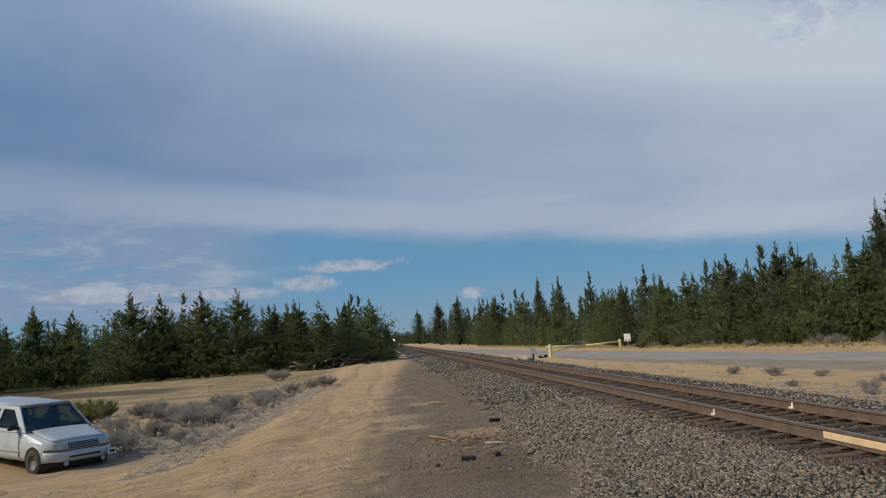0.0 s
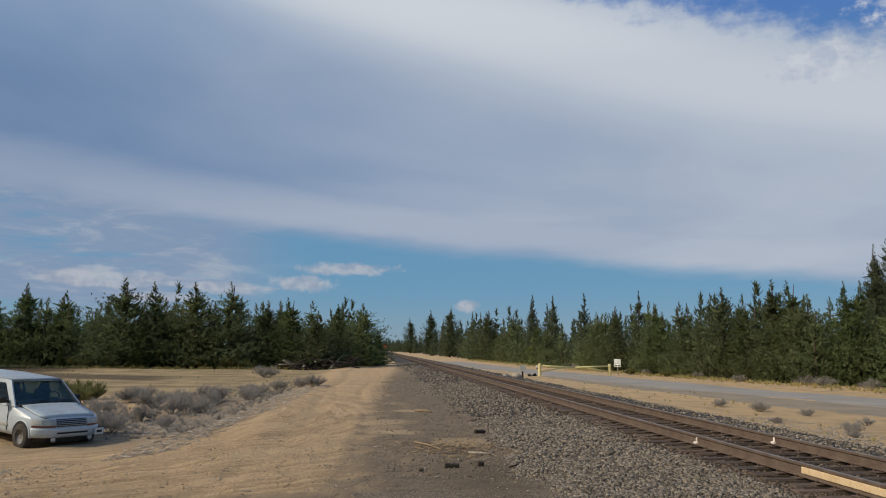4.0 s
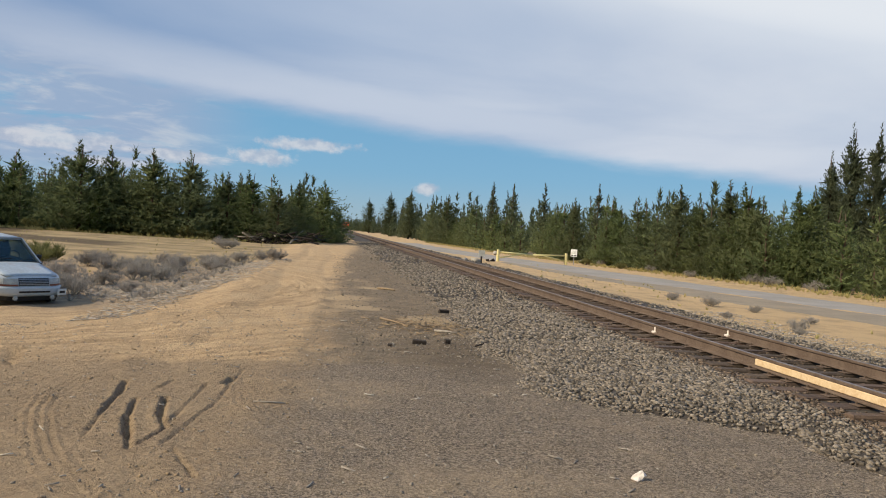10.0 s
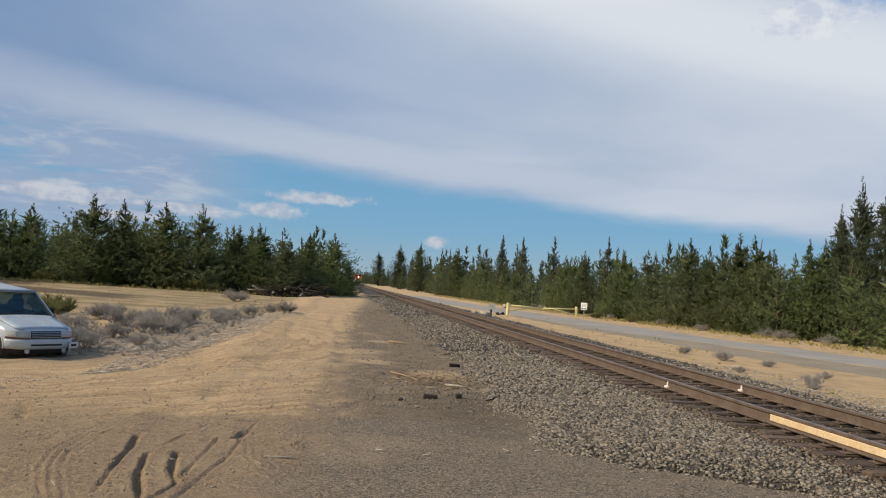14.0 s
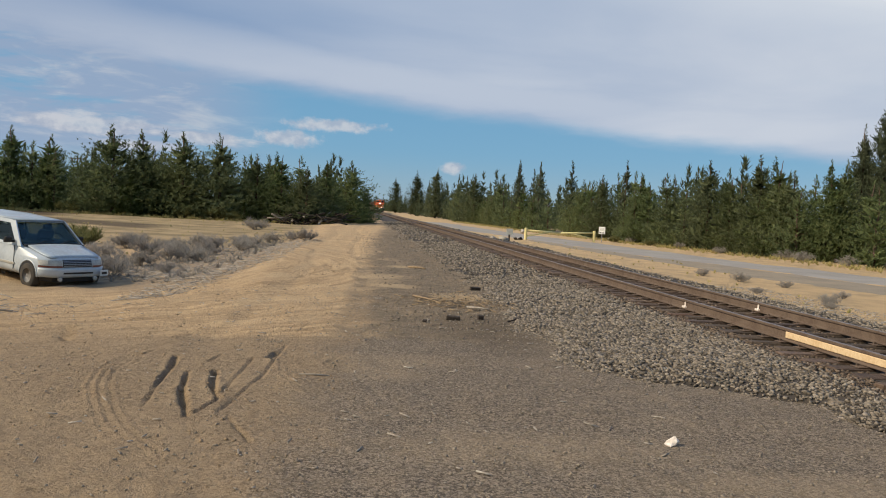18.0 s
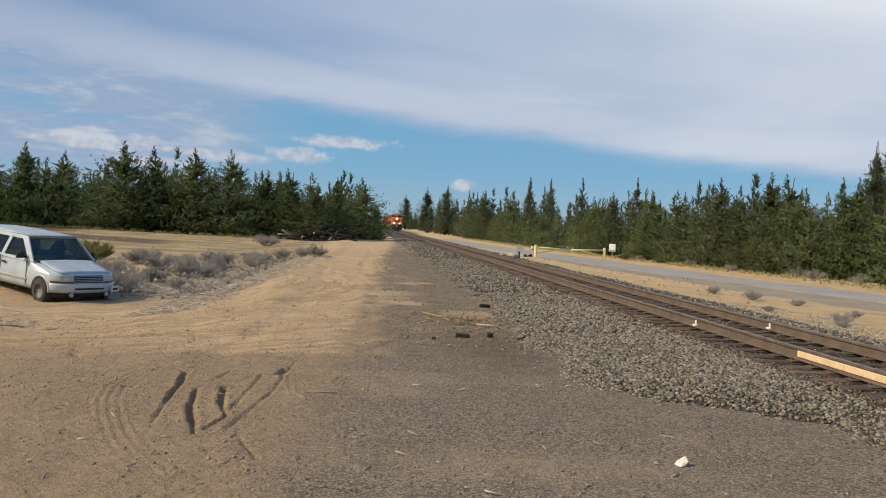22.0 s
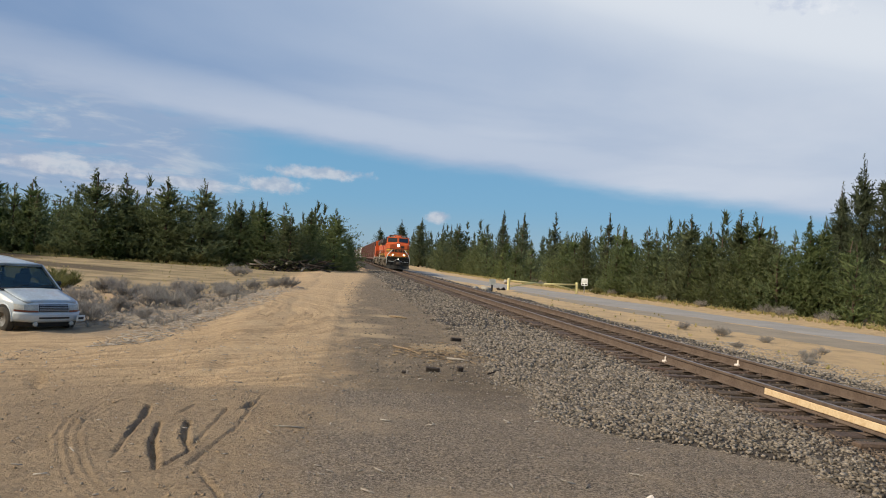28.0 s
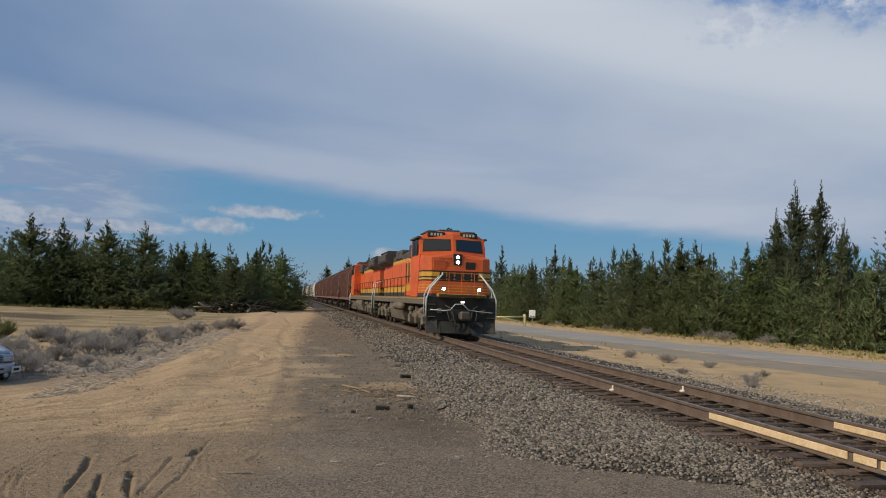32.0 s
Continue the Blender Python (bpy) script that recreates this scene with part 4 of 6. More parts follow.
YOUNG = "dense young pine with dark green needles down to the ground"
young = []
for i, (h, w) in enumerate(((8.6, 2.7), (8.2, 2.4), (9.2, 2.6), (7.2, 2.6), (8.8, 2.2), (7.6, 2.4))):
    young.append((make_pine("pine_tree", YOUNG, h, w, 11 + i, "needles", group="pines at the forest edge", boughs=225, tufts=9, blade=0.19, blades=8, power=(1.7, 1.35, 2.0, 1.8, 1.5, 2.2)[i], low=0.01, ragged=0.14 + 0.02 * (i % 3)), h))
filler = []
for i, (h, w) in enumerate(((7.0, 2.5), (6.4, 2.2), (7.6, 2.4), (6.0, 2.4))):
    filler.append((make_pine("pine_tree", YOUNG, h, w, 111 + i, "needles", group="pines at the forest edge", boughs=75, tufts=7, blade=0.28, blades=4, power=1.4 + 0.3 * (i % 3), low=0.01, core=90), h))
TALL = "tall slender pine with an open ragged crown"
tall = []
for i, (h, w) in enumerate(((13.0, 1.5), (12.0, 1.8), (11.0, 1.35))):
    tall.append((make_pine("tall_pine_tree", TALL, h, w, 41 + i, "needles_dark", group="tall pines", boughs=75, tufts=9, blade=0.34, blades=6, power=1.9, low=0.22, ragged=0.3, core=25), h))
OLD = "high old pine with a dense dark crown"
old = []
for i, (h, w) in enumerate(((12.4, 2.5), (11.6, 2.1))):
    old.append((make_pine("old_pine_tree", OLD, h, w, 61 + i, "needles_dark", group="tall pines", boughs=360, tufts=9, blade=0.2, blades=8, power=2.2 + 0.4 * i, low=0.04, ragged=0.2), h))

# edge of the wood to the left: x, y, height
LEFT = [(-41.8, 92, 8.0), (-38.1, 92, 9.1), (-34.2, 92, 8.4), (-26.3, 88, 9.5), (-23.4, 88.6, 9.2), (-19.1, 88, 9.1), (-15.2, 88, 9.2), (-11.5, 89, 7.3), (-8.8, 88, 7.6), (-5.9, 86, 6.1), (-4.0, 90, 6.9), (-1.3, 95.3, 7.3), (0.4, 98.6, 4.4)]
RIGHT = [(18.7, 432, 19.0), (20.2, 293, 16.5), (21.7, 234, 14.6), (22.8, 190.8, 9.4), (23.4, 166, 10.3), (24.2, 139.2, 8.6), (26.4, 86.1, 7.0), (27.4, 76.9, 6.7), (27.6, 74.9, 5.9), (28.1, 69.9, 6.5), (28.7, 64.1, 7.4), (29.1, 60.9, 6.2), (29.9, 57.9, 7.6), (30.6, 56.3, 7.4), (30.9, 54.8, 6.3), (31.6, 51.4, 6.9), (26.2, 92.9, 6.7), (30.7, 56.5, 6.3), (32.4, 51.2, 6.9), (34.6, 43.5, 5.6), (35.6, 41.2, 8.4)]
HIGH = [(24.9, 125.8, 10.2), (25.2, 112.9, 9.9), (26.0, 98.0, 9.2), (27.2, 81.0, 8.3), (38.6, 56.1, 12.4), (39.3, 54.3, 12.2), (39.9, 52.4, 9.2), (37.8, 57.5, 10.4)]


def edge_right(y):
    return float(np.interp(y, [0, 20, 34, 50, 61, 80, 110, 162, 300, 600, 1000], [38, 33, 30.3, 29.4, 27.5, 25.5, 23.5, 22, 18.5, 15.5, 14.5]))


def make_wood():
    n = 0
    for x, y, h in LEFT:
        plant(young, x, y, h, n, 1.72)
        n += 1
    for i, (x, y, h) in enumerate(RIGHT):
        plant(young if i > 2 else old, x, y, h, n, 1.38)
        n += 1
    for i, (x, y, h) in enumerate(HIGH):
        plant(tall if i < 4 else old, x, y, h, i, 1.1 if i < 4 else 0.95)
    g = np.random.default_rng(5)
    # second and third rows behind the edges
    for i in range(64):
        x = g.uniform(-62, -2) if i < 44 else -2 - 2.6 * (i - 44)
        plant(filler, x, g.uniform(90.5, 112 if i < 44 else 92.5) + max(0, x + 10) * 0.8, g.uniform(5.4, 7.9), n, 1.35)
        n += 1
    for y in np.arange(34, 190, 2.6):
        d = g.uniform(0.5, 5.5)
        plant(filler, edge_right(y) + d, y, g.uniform(4.4, 6.5) + d * 0.15, n, 1.3)
        n += 1
    for _ in range(26):
        y = g.uniform(60, 230)
        plant(filler, edge_right(y) + g.uniform(5, 14), y, g.uniform(6.0, 8.5), n)
        n += 1
    for s in (-1, 1):
        for _ in range(10):
            y = g.uniform(120, 320)
            plant(tall, edge_right(y) + g.uniform(5, 16) if s > 0 else -g.uniform(6, 50), y, g.uniform(9.5, 13) * (1 if s > 0 else 0.75), n)
            n += 1
    # higher pines at the end of the row
    for x, y, h in ((-42.3, 83, 14.6), (-46, 85, 11), (-47.5, 90, 9)):
        plant(young, x, y, h, n)
        n += 1
    for ob, _ in young + filler + tall + old:
        ob.matrix_basis = pose(-80 - 4 * n % 30, 120 + n % 17, -0.05)
        n += 1


make_wood()


def far_wood():
    """The rest of the forest on both sides, joined."""
    g = np.random.default_rng(9)
    shapes = [pine_arrays(1.0, 0.26, 70 + i, low=0.02, boughs=40, tufts=4, blade=0.085, blades=3, power=1.5, core=36) for i in range(4)]
    V, F, o = [], [], 0
    spots = []
    for _ in range(140):
        y = g.uniform(100, 700)
        spots.append((-2.5 - g.random() ** 1.6 * 30, y, g.uniform(6.5, 10)))
    for _ in range(210):
        y = 150 + 800 * g.random() ** 1.5
        spots.append((edge_right(y) + 1 + g.random() ** 1.7 * 40, y, g.uniform(6, 11)))
    for _ in range(100):
        spots.append((g.uniform(-140, -30), g.uniform(112, 170), g.uniform(6.5, 9)))
    for _ in range(90):
        y = g.uniform(20, 110)
        spots.append((edge_right(y) + g.uniform(8, 40), y, g.uniform(5.5, 8.5)))
    for _ in range(110):
        spots.append((g.uniform(-10, 30) + 7, g.uniform(950, 1100), g.uniform(9, 14)))
    for _ in range(60):
        spots.append((g.uniform(-60, 70), g.uniform(-60, -25), g.uniform(6, 10)))
    for i, (x, y, h) in enumerate(spots):
        v, f = shapes[i % 4]
        a = g.uniform(0, 6.28)
        r = np.array([[math.cos(a), -math.sin(a), 0], [math.sin(a), math.cos(a), 0], [0, 0, 1]])
        V.append((v @ r.T) * np.array([h, h, h]) + (x, y, gz(x, y) if y < 300 else 0.0))
        F.append(f + o)
        o += len(v)
    ob = part("far_wood", from_arrays("far_wood", np.concatenate(V), np.concatenate(F)), "far_needles")
    tagged(ob, "dark green pine forest along the railway", "forest", kind="stuff")


far_wood()


# ---- train ----
def wheelset(parent, x, y, r, name="wheel"):
    for s in (-1, 1):
        m = Mesh().lathe([(-0.065, r * 0.35), (-0.065, r * 0.8), (-0.03, r * 0.82), (-0.06, r), (0.06, r), (0.065, r + 0.03), (0.09, r + 0.03), (0.09, r * 0.3)] if s > 0 else [(-0.09, r * 0.3), (-0.09, r + 0.03), (-0.065, r + 0.03), (-0.06, r), (0.06, r), (0.03, r * 0.82), (0.065, r * 0.8), (0.065, r * 0.35)], (x + s * GAUGE / 2, y, r + 0.003), "x", 18)
        part(name, m, "wheel_steel", parent)


def slab_between(a, b, h):
    """A level bar filling the box between two corners."""
    lo, hi = [min(p, q) for p, q in zip(a, b)], [max(p, q) for p, q in zip(a, b)]
    return Mesh().box(lo[0], lo[1], lo[2], hi[0], hi[1], hi[2] + h, 0.015)


def make_loco():
    loco = thing("locomotive", "orange and yellow diesel freight locomotive with black roof and lit headlights", "locomotive", "locomotives of the train")
    # underframe and walkway
    part("underframe", Mesh().box(-1.5, 0.75, 1.28, 1.5, 21.9, 1.62, 0.03), "sill", loco, "dusty dark side sill, darkened also for the shadow below the hood")
    pilot = Mesh().box(-1.5, 0.45, 0.62, 1.5, 0.75, 1.66, 0.03)
    pilot.loft([[(-1.5, 0.46, 0.62), (1.5, 0.46, 0.62), (1.5, 0.7, 0.62), (-1.5, 0.7, 0.62)], [(-1.42, 0.05, 0.13), (1.42, 0.05, 0.13), (1.42, 0.4, 0.13), (-1.42, 0.4, 0.13)]])
    part("pilot_plow", pilot, "loco_black", loco, "black pilot and snow plow")
    part("rear_pilot", Mesh().box(-1.5, 21.9, 0.35, 1.5, 22.15, 1.62, 0.03), "loco_black", loco)
    part("anticlimber", Mesh().box(-1.05, 0.24, 1.62, 1.05, 0.75, 1.78, 0.04), "grimy_yellow", loco, "grimy yellow anticlimber")
    for k in range(3):
        part("anticlimber_rib", Mesh().box(-1.02, 0.21, 1.635 + 0.05 * k, 1.02, 0.26, 1.655 + 0.05 * k, 0.006), "loco_black", loco)
    part("crossover_plate", Mesh().box(-1.45, 0.5, 1.6, 1.45, 1.4, 1.66, 0.01), "loco_roof", loco)
    part("lamp_housing", Mesh().box(-0.2, 1.475, 3.02, 0.2, 1.62, 3.56, 0.03), "loco_black", loco, "black headlight housing")
    part("coupler", Mesh().box(-0.14, -0.35, 0.72, 0.14, 0.5, 1.0, 0.05).box(-0.22, -0.5, 0.68, 0.22, -0.2, 1.06, 0.07), "wheel_steel", loco, "dark steel knuckle coupler")
    for i, x in enumerate((-0.62, -0.4, 0.42, 0.64)):
        part("air_hose", Mesh().tube([(x, 0.42, 1.05), (x, 0.2, 0.95), (x * 0.9, 0.1, 0.7), (x * 0.7, 0.08, 0.5), (x * 0.62, 0.02, 0.42)], 0.035, 6), "loco_black", loco, smooth=True)
    part("uncoupling_lever", Mesh().tube([(-1.35, 0.36, 1.1), (-0.75, 0.32, 1.06), (-0.5, 0.3, 1.1), (-0.3, 0.28, 1.34), (0.02, 0.27, 1.36), (0.28, 0.28, 1.12), (0.75, 0.32, 1.06), (1.35, 0.36, 1.02)], 0.02, 6), "rail_white", loco, "pale bent uncoupling bar", smooth=True)

    # nose: wide, its front slanting back above
    def nose_ring(z, y0, w, c):
        return [(-w, 3.0, z), (-w, y0 + c, z), (-w + c * 1.6, y0, z), (w - c * 1.6, y0, z), (w, y0 + c, z), (w, 3.0, z)]

    def band(z0, z1, y0, y1, w=1.5, c=0.22, out=0.0):
        return Mesh().loft([nose_ring(z0, y0 - out, w + out, c), nose_ring(z1, y1 - out, w + out, c)])

    yn = lambda z: 1.35 + 0.1 * (z - 1.72)  # noqa: E731
    for z0, z1, mat in ((1.62, 1.78, "loco_black"), (1.78, 2.36, "orange"), (2.36, 2.76, "yellow"), (2.76, 3.34, "orange")):
        part("nose_band", band(z0, z1, yn(z0), yn(z1)), mat, loco, {"orange": "orange nose panel", "yellow": "yellow nose band", "loco_black": "black nose base"}[mat])
    def crest(z, y0, w, c, rise):
        """A nose ring whose middle is raised."""
        r = nose_ring(z, y0, w, c)
        return r[:3] + [(0, y0 - 0.02, z + rise)] + r[3:]

    top = Mesh().loft([crest(3.34, yn(3.34), 1.5, 0.22, 0.0), crest(3.4, yn(3.34) + 0.1, 1.48, 0.2, 0.16), crest(3.5, 2.3, 1.46, 0.2, 0.1)])
    part("nose_top", top, "orange", loco)
    for z in (2.36, 2.5, 2.76):
        part("nose_stripe", band(z - 0.03, z + 0.03, yn(z), yn(z), out=0.006), "decal_dark", loco, "thin dark stripe")
    # the maker's mark as plain blocks
    for x0, x1 in ((-0.8, -0.52), (-0.46, -0.18), (-0.1, 0.24), (0.3, 0.6), (0.66, 0.92)):
        part("emblem_block", Mesh().box(x0, 1.41, 2.4, x1, 1.48, 2.72, 0.004), "decal_dark", loco)
    part("nose_door", Mesh().box(-1.1, 1.455, 2.82, -0.5, 1.53, 3.26, 0.02), "orange", loco, "orange nose door")
    for z in (1.9, 2.02, 2.14):
        part("nose_pinstripe", band(z - 0.02, z + 0.02, yn(z), yn(z), out=0.005), "yellow", loco, "thin yellow stripe")
    part("nose_vent", Mesh().box(0.35, 1.465, 2.85, 0.8, 1.49, 3.2, 0.01), "decal_dark", loco, "dark square opening")
    # cab
    cab = Mesh()

    def cab_ring(z, yf, w, vee):
        return [(-w, 5.2, z), (-w, yf, z), (0, yf - vee, z), (w, yf, z), (w, 5.2, z)]

    cab.loft([cab_ring(1.62, 3.0, 1.52, 0.0), cab_ring(3.52, 2.62, 1.52, 0.2), cab_ring(4.3, 2.92, 1.5, 0.2), cab_ring(4.5, 3.02, 1.22, 0.2), cab_ring(4.64, 3.16, 0.95, 0.15)])
    part("cab", cab, "orange", loco, "orange cab")
    part("cab_roof", Mesh().box(-1.12, 3.1, 4.6, 1.12, 5.25, 4.68, 0.03).box(-0.5, 3.6, 4.66, 0.5, 4.7, 4.78, 0.04), "loco_roof", loco, "dark cab roof")
    part("rear_cab_wall", Mesh().box(-1.51, 5.2, 2.1, 1.51, 5.32, 4.42, 0.03), "orange", loco)

    def panel(corners, out, m=None):
        """A slab over four corners, out along its normal."""
        p = [Vector(c) for c in corners]
        n = (p[1] - p[0]).cross(p[3] - p[0]).normalized()
        m = m or Mesh()
        m.loft([[q - n * 0.02 for q in p], [q + n * out for q in p]])
        return m

    def face(s, u, w):
        """A point of the cab's slanting front, s the side."""
        z = 3.52 + 0.88 * w
        x0, x1 = 0.0, s * (1.52 - 0.02 * w)
        y0, y1 = 2.42 + 0.33 * w, 2.62 + 0.33 * w
        return (x0 + (x1 - x0) * u, y0 + (y1 - y0) * u, z)

    for s in (-1, 1):
        q = [face(s, 0.11, 0.3), face(s, 0.88, 0.22), face(s, 0.85, 0.78), face(s, 0.11, 0.8)]
        if s > 0:
            q = q[::1]
        else:
            q = q[::-1]
        fr = [face(s, 0.08, 0.25), face(s, 0.92, 0.16), face(s, 0.89, 0.83), face(s, 0.08, 0.85)]
        fr = fr if s > 0 else fr[::-1]
        pane = part("windscreen_frame", panel(fr, 0.012), "loco_black", loco, "black rubber window frame")
        part("windscreen", panel(q, 0.02), "cab_glass", pane, "dark tinted windscreen")
        x = s * 1.53
        for a, b in ((3.2, 4.0), (4.1, 4.9)):
            w = part("side_window_frame", Mesh().box(min(x, x - s * 0.03), a, 3.5, max(x, x - s * 0.03), b, 4.28, 0.012), "loco_black", loco)
            part("side_window", Mesh().box(min(x, x + s * 0.012), a + 0.05, 3.56, max(x, x + s * 0.012), b - 0.05, 4.22), "cab_glass", w)
        part("number_board", Mesh().box(s * 0.75 - 0.4, 2.86, 4.36, s * 0.75 + 0.4, 3.1, 4.6, 0.02), "loco_black", loco, "black number board")
        for k in range(4):
            part("number_bar", Mesh().box(s * 0.75 - 0.27 + 0.145 * k, 2.845, 4.42, s * 0.75 - 0.17 + 0.145 * k, 2.865, 4.54), "decal_pale", loco)
        part("sun_visor", slab_between((s * 1.46, 2.84, 4.32), (s * 1.62, 5.1, 4.28), 0.05), "loco_roof", loco, "dark drip rail over the side windows")
        part("mirror", Mesh().box(s * 1.56 - 0.04, 3.05, 3.5, s * 1.56 + 0.04, 3.09, 4.0, 0.01), "loco_black", loco)
        # ditch lights, stair rails and steps
        lamp = part("ditch_light", Mesh().lathe([(0.0, 0.1), (-0.1, 0.115), (-0.12, 0.115)], (s * 0.78, 0.62, 1.98), "y", 16), "lamp_rim", loco)
        part("lens", Mesh().lathe([(0.0, 0.07), (-0.014, 0.06)], (s * 0.78, 0.498, 1.98), "y", 16), "lamp_glow", lamp, "lit ditch lamp")
        part("lamp_post", Mesh().box(s * 0.78 - 0.06, 0.56, 1.7, s * 0.78 + 0.06, 0.66, 1.9, 0.01), "yellow", loco)
        part("stair_rail", Mesh().tube([(s * 1.52, 0.42, 0.75), (s * 1.52, 0.42, 1.55), (s * 1.35, 0.48, 2.0), (s * 0.82, 0.55, 2.62), (s * 0.82, 0.75, 2.66)], 0.032, 8), "rail_white", loco, "white-painted stair handrail", smooth=True)
        part("stair_rail", Mesh().tube([(s * 1.5, 1.1, 0.75), (s * 1.5, 1.1, 1.7), (s * 1.42, 0.95, 1.95), (s * 0.98, 0.68, 2.5)], 0.028, 8), "rail_white", loco, "white-painted stair handrail", smooth=True)
        for k in range(4):
            part("step", Mesh().box(min(s * 1.08, s * 1.52), 0.72, 0.5 + 0.28 * k, max(s * 1.08, s * 1.52), 1.05, 0.54 + 0.28 * k, 0.01), "dusty_steel", loco)
        for k in range(4):
            part("rear_step", Mesh().box(min(s * 1.08, s * 1.52), 21.5, 0.5 + 0.28 * k, max(s * 1.08, s * 1.52), 21.85, 0.54 + 0.28 * k, 0.01), "dusty_steel", loco)
        part("rear_stair_rail", Mesh().tube([(s * 1.5, 22.1, 0.75), (s * 1.5, 22.1, 1.7), (s * 1.4, 22.05, 2.5), (s * 0.9, 22.0, 2.65)], 0.03, 8), "rail_white", loco, "white-painted stair handrail", smooth=True)
        # walkway handrail
        part("handrail", Mesh().tube([(s * 1.46, 5.4, 2.62), (s * 1.46, 21.6, 2.62)], 0.02, 6), "loco_black", loco)
        for y in np.arange(5.5, 21.8, 1.6):
            part("stanchion", Mesh().tube([(s * 1.46, y, 1.6), (s * 1.46, y, 2.63)], 0.018, 6), "loco_black", loco)
    for x in (-0.55, 0.0, 0.55):
        part("front_rail", Mesh().tube([(x, 0.5, 1.7), (x, 0.52, 2.66)], 0.014, 6), "orange", loco)
    part("front_chain_bar", Mesh().tube([(-0.82, 0.55, 2.66), (0.82, 0.55, 2.66)], 0.014, 6), "orange", loco)
    for z in (3.18, 3.4):
        lamp = part("headlight", Mesh().lathe([(0.0, 0.13), (-0.1, 0.125), (-0.11, 0.125)], (0.0, yn(z) + 0.06, z), "y", 16), "lamp_rim", loco)
        part("lens", Mesh().lathe([(0.0, 0.07), (-0.014, 0.06)], (0.0, yn(z) - 0.052, z), "y", 16), "lamp_glow", lamp, "lit headlamp")
    part("marker_lamp", Mesh().box(-0.08, 0.16, 1.4, 0.08, 0.22, 1.48, 0.02), "marker_glow", loco, "small white lamp")
    # long hood with its stripes
    for z0, z1, mat in ((1.62, 1.86, "loco_black"), (1.86, 2.18, "yellow"), (2.18, 3.55, "orange"), (3.55, 3.72, "yellow")):
        part("hood_band", Mesh().box(-0.92, 5.32, z0, 0.92, 21.3, z1), mat, loco)
    for s in (-1, 1):
        for y in (8.4, 9.5, 10.3, 11.4, 12.6, 13.7, 15.0, 16.2, 17.4, 18.6, 19.8):
            part("hood_door_seam", Mesh().box(min(s * 0.915, s * 0.928), y, 2.2, max(s * 0.915, s * 0.928), y + 0.03, 3.5), "decal_dark", loco)
        for y in (8.9, 10.85, 13.1):
            part("hood_louvre", Mesh().box(min(s * 0.915, s * 0.935), y - 0.3, 2.9, max(s * 0.915, s * 0.935), y + 0.3, 3.4, 0.006), "loco_roof", loco, "dark louvred grille")
    roof = [(-0.92, 3.72), (-0.92, 3.98), (-0.6, 4.2), (0.6, 4.2), (0.92, 3.98), (0.92, 3.72)]
    part("hood_roof", Mesh().loft([[(x, y, z) for x, z in roof] for y in (5.32, 17.0)]), "loco_roof", loco, "black hood roof")
    part("equipment_cabinet", Mesh().box(-1.42, 5.34, 1.64, -0.9, 7.8, 3.35, 0.03), "orange", loco, "orange equipment cabinet")
    part("cabinet_stripe", Mesh().box(-1.43, 5.36, 1.9, -1.415, 7.78, 2.2), "yellow", loco)
    part("blower_housing", Mesh().box(-1.15, 6.2, 3.6, 1.15, 8.6, 4.34, 0.08), "loco_roof", loco)
    part("exhaust_stack", Mesh().box(-0.45, 11.0, 4.15, 0.45, 11.9, 4.52, 0.06), "loco_roof", loco)
    part("air_intake", Mesh().box(-1.0, 12.8, 3.75, 1.0, 15.2, 4.32, 0.08), "loco_roof", loco)
    rad = [(-0.92, 3.55), (-1.38, 3.78), (-1.4, 4.22), (-1.15, 4.42), (1.15, 4.42), (1.4, 4.22), (1.38, 3.78), (0.92, 3.55)]
    part("radiator_wings", Mesh().loft([[(x, y, z) for x, z in rad] for y in (16.9, 21.5)]), "loco_roof", loco, "flared black radiator section")
    part("rear_hood_band", Mesh().box(-0.95, 16.8, 2.2, 0.95, 21.55, 3.35, 0.02), "orange", loco)
    part("radiator_grille", Mesh().box(-1.42, 17.2, 3.84, 1.42, 21.2, 4.15, 0.02).box(-1.25, 17.1, 4.4, 1.25, 21.3, 4.47, 0.02), "loco_roof", loco, "black radiator grille")
    for k in range(9):
        for s in (-1, 1):
            part("hood_door", Mesh().box(min(s * 0.915, s * 0.94), 8.3 + 0.92 * k, 2.25, max(s * 0.915, s * 0.94), 9.14 + 0.92 * k, 3.5, 0.01), "orange", loco)
    for k in range(3):
        part("cabinet_seam", Mesh().box(-1.437, 5.8 + 0.7 * k, 2.3, -1.418, 5.9 + 0.7 * k, 3.3), "loco_roof", loco, "dark louvre")
    for k in range(4):
        y = 5.75 + 0.5 * k
        part("slant_louvre", Mesh().loft([[(-1.445, y, 2.35), (-1.445, y + 0.16, 2.35), (-1.445, y + 0.3, 3.3), (-1.445, y + 0.14, 3.3)], [(-1.415, y, 2.35), (-1.415, y + 0.16, 2.35), (-1.415, y + 0.3, 3.3), (-1.415, y + 0.14, 3.3)]]), "loco_black" if k % 2 else "yellow", loco)
    for s in (-1, 1):
        part("sill_stripe", Mesh().box(min(s * 1.5, s * 1.512), 1.2, 1.52, max(s * 1.5, s * 1.512), 21.8, 1.58), "grimy_yellow", loco, "grimy yellow sill stripe")
        for y in (2.4, 5.9, 16.2, 19.8):
            part("brake_cylinder", Mesh().lathe([(y - 0.28, 0.08), (y - 0.25, 0.13), (y + 0.2, 0.13), (y + 0.3, 0.05)], (s * 1.32, 0, 1.02), "y", 10), "dusty_steel", loco, smooth=True)
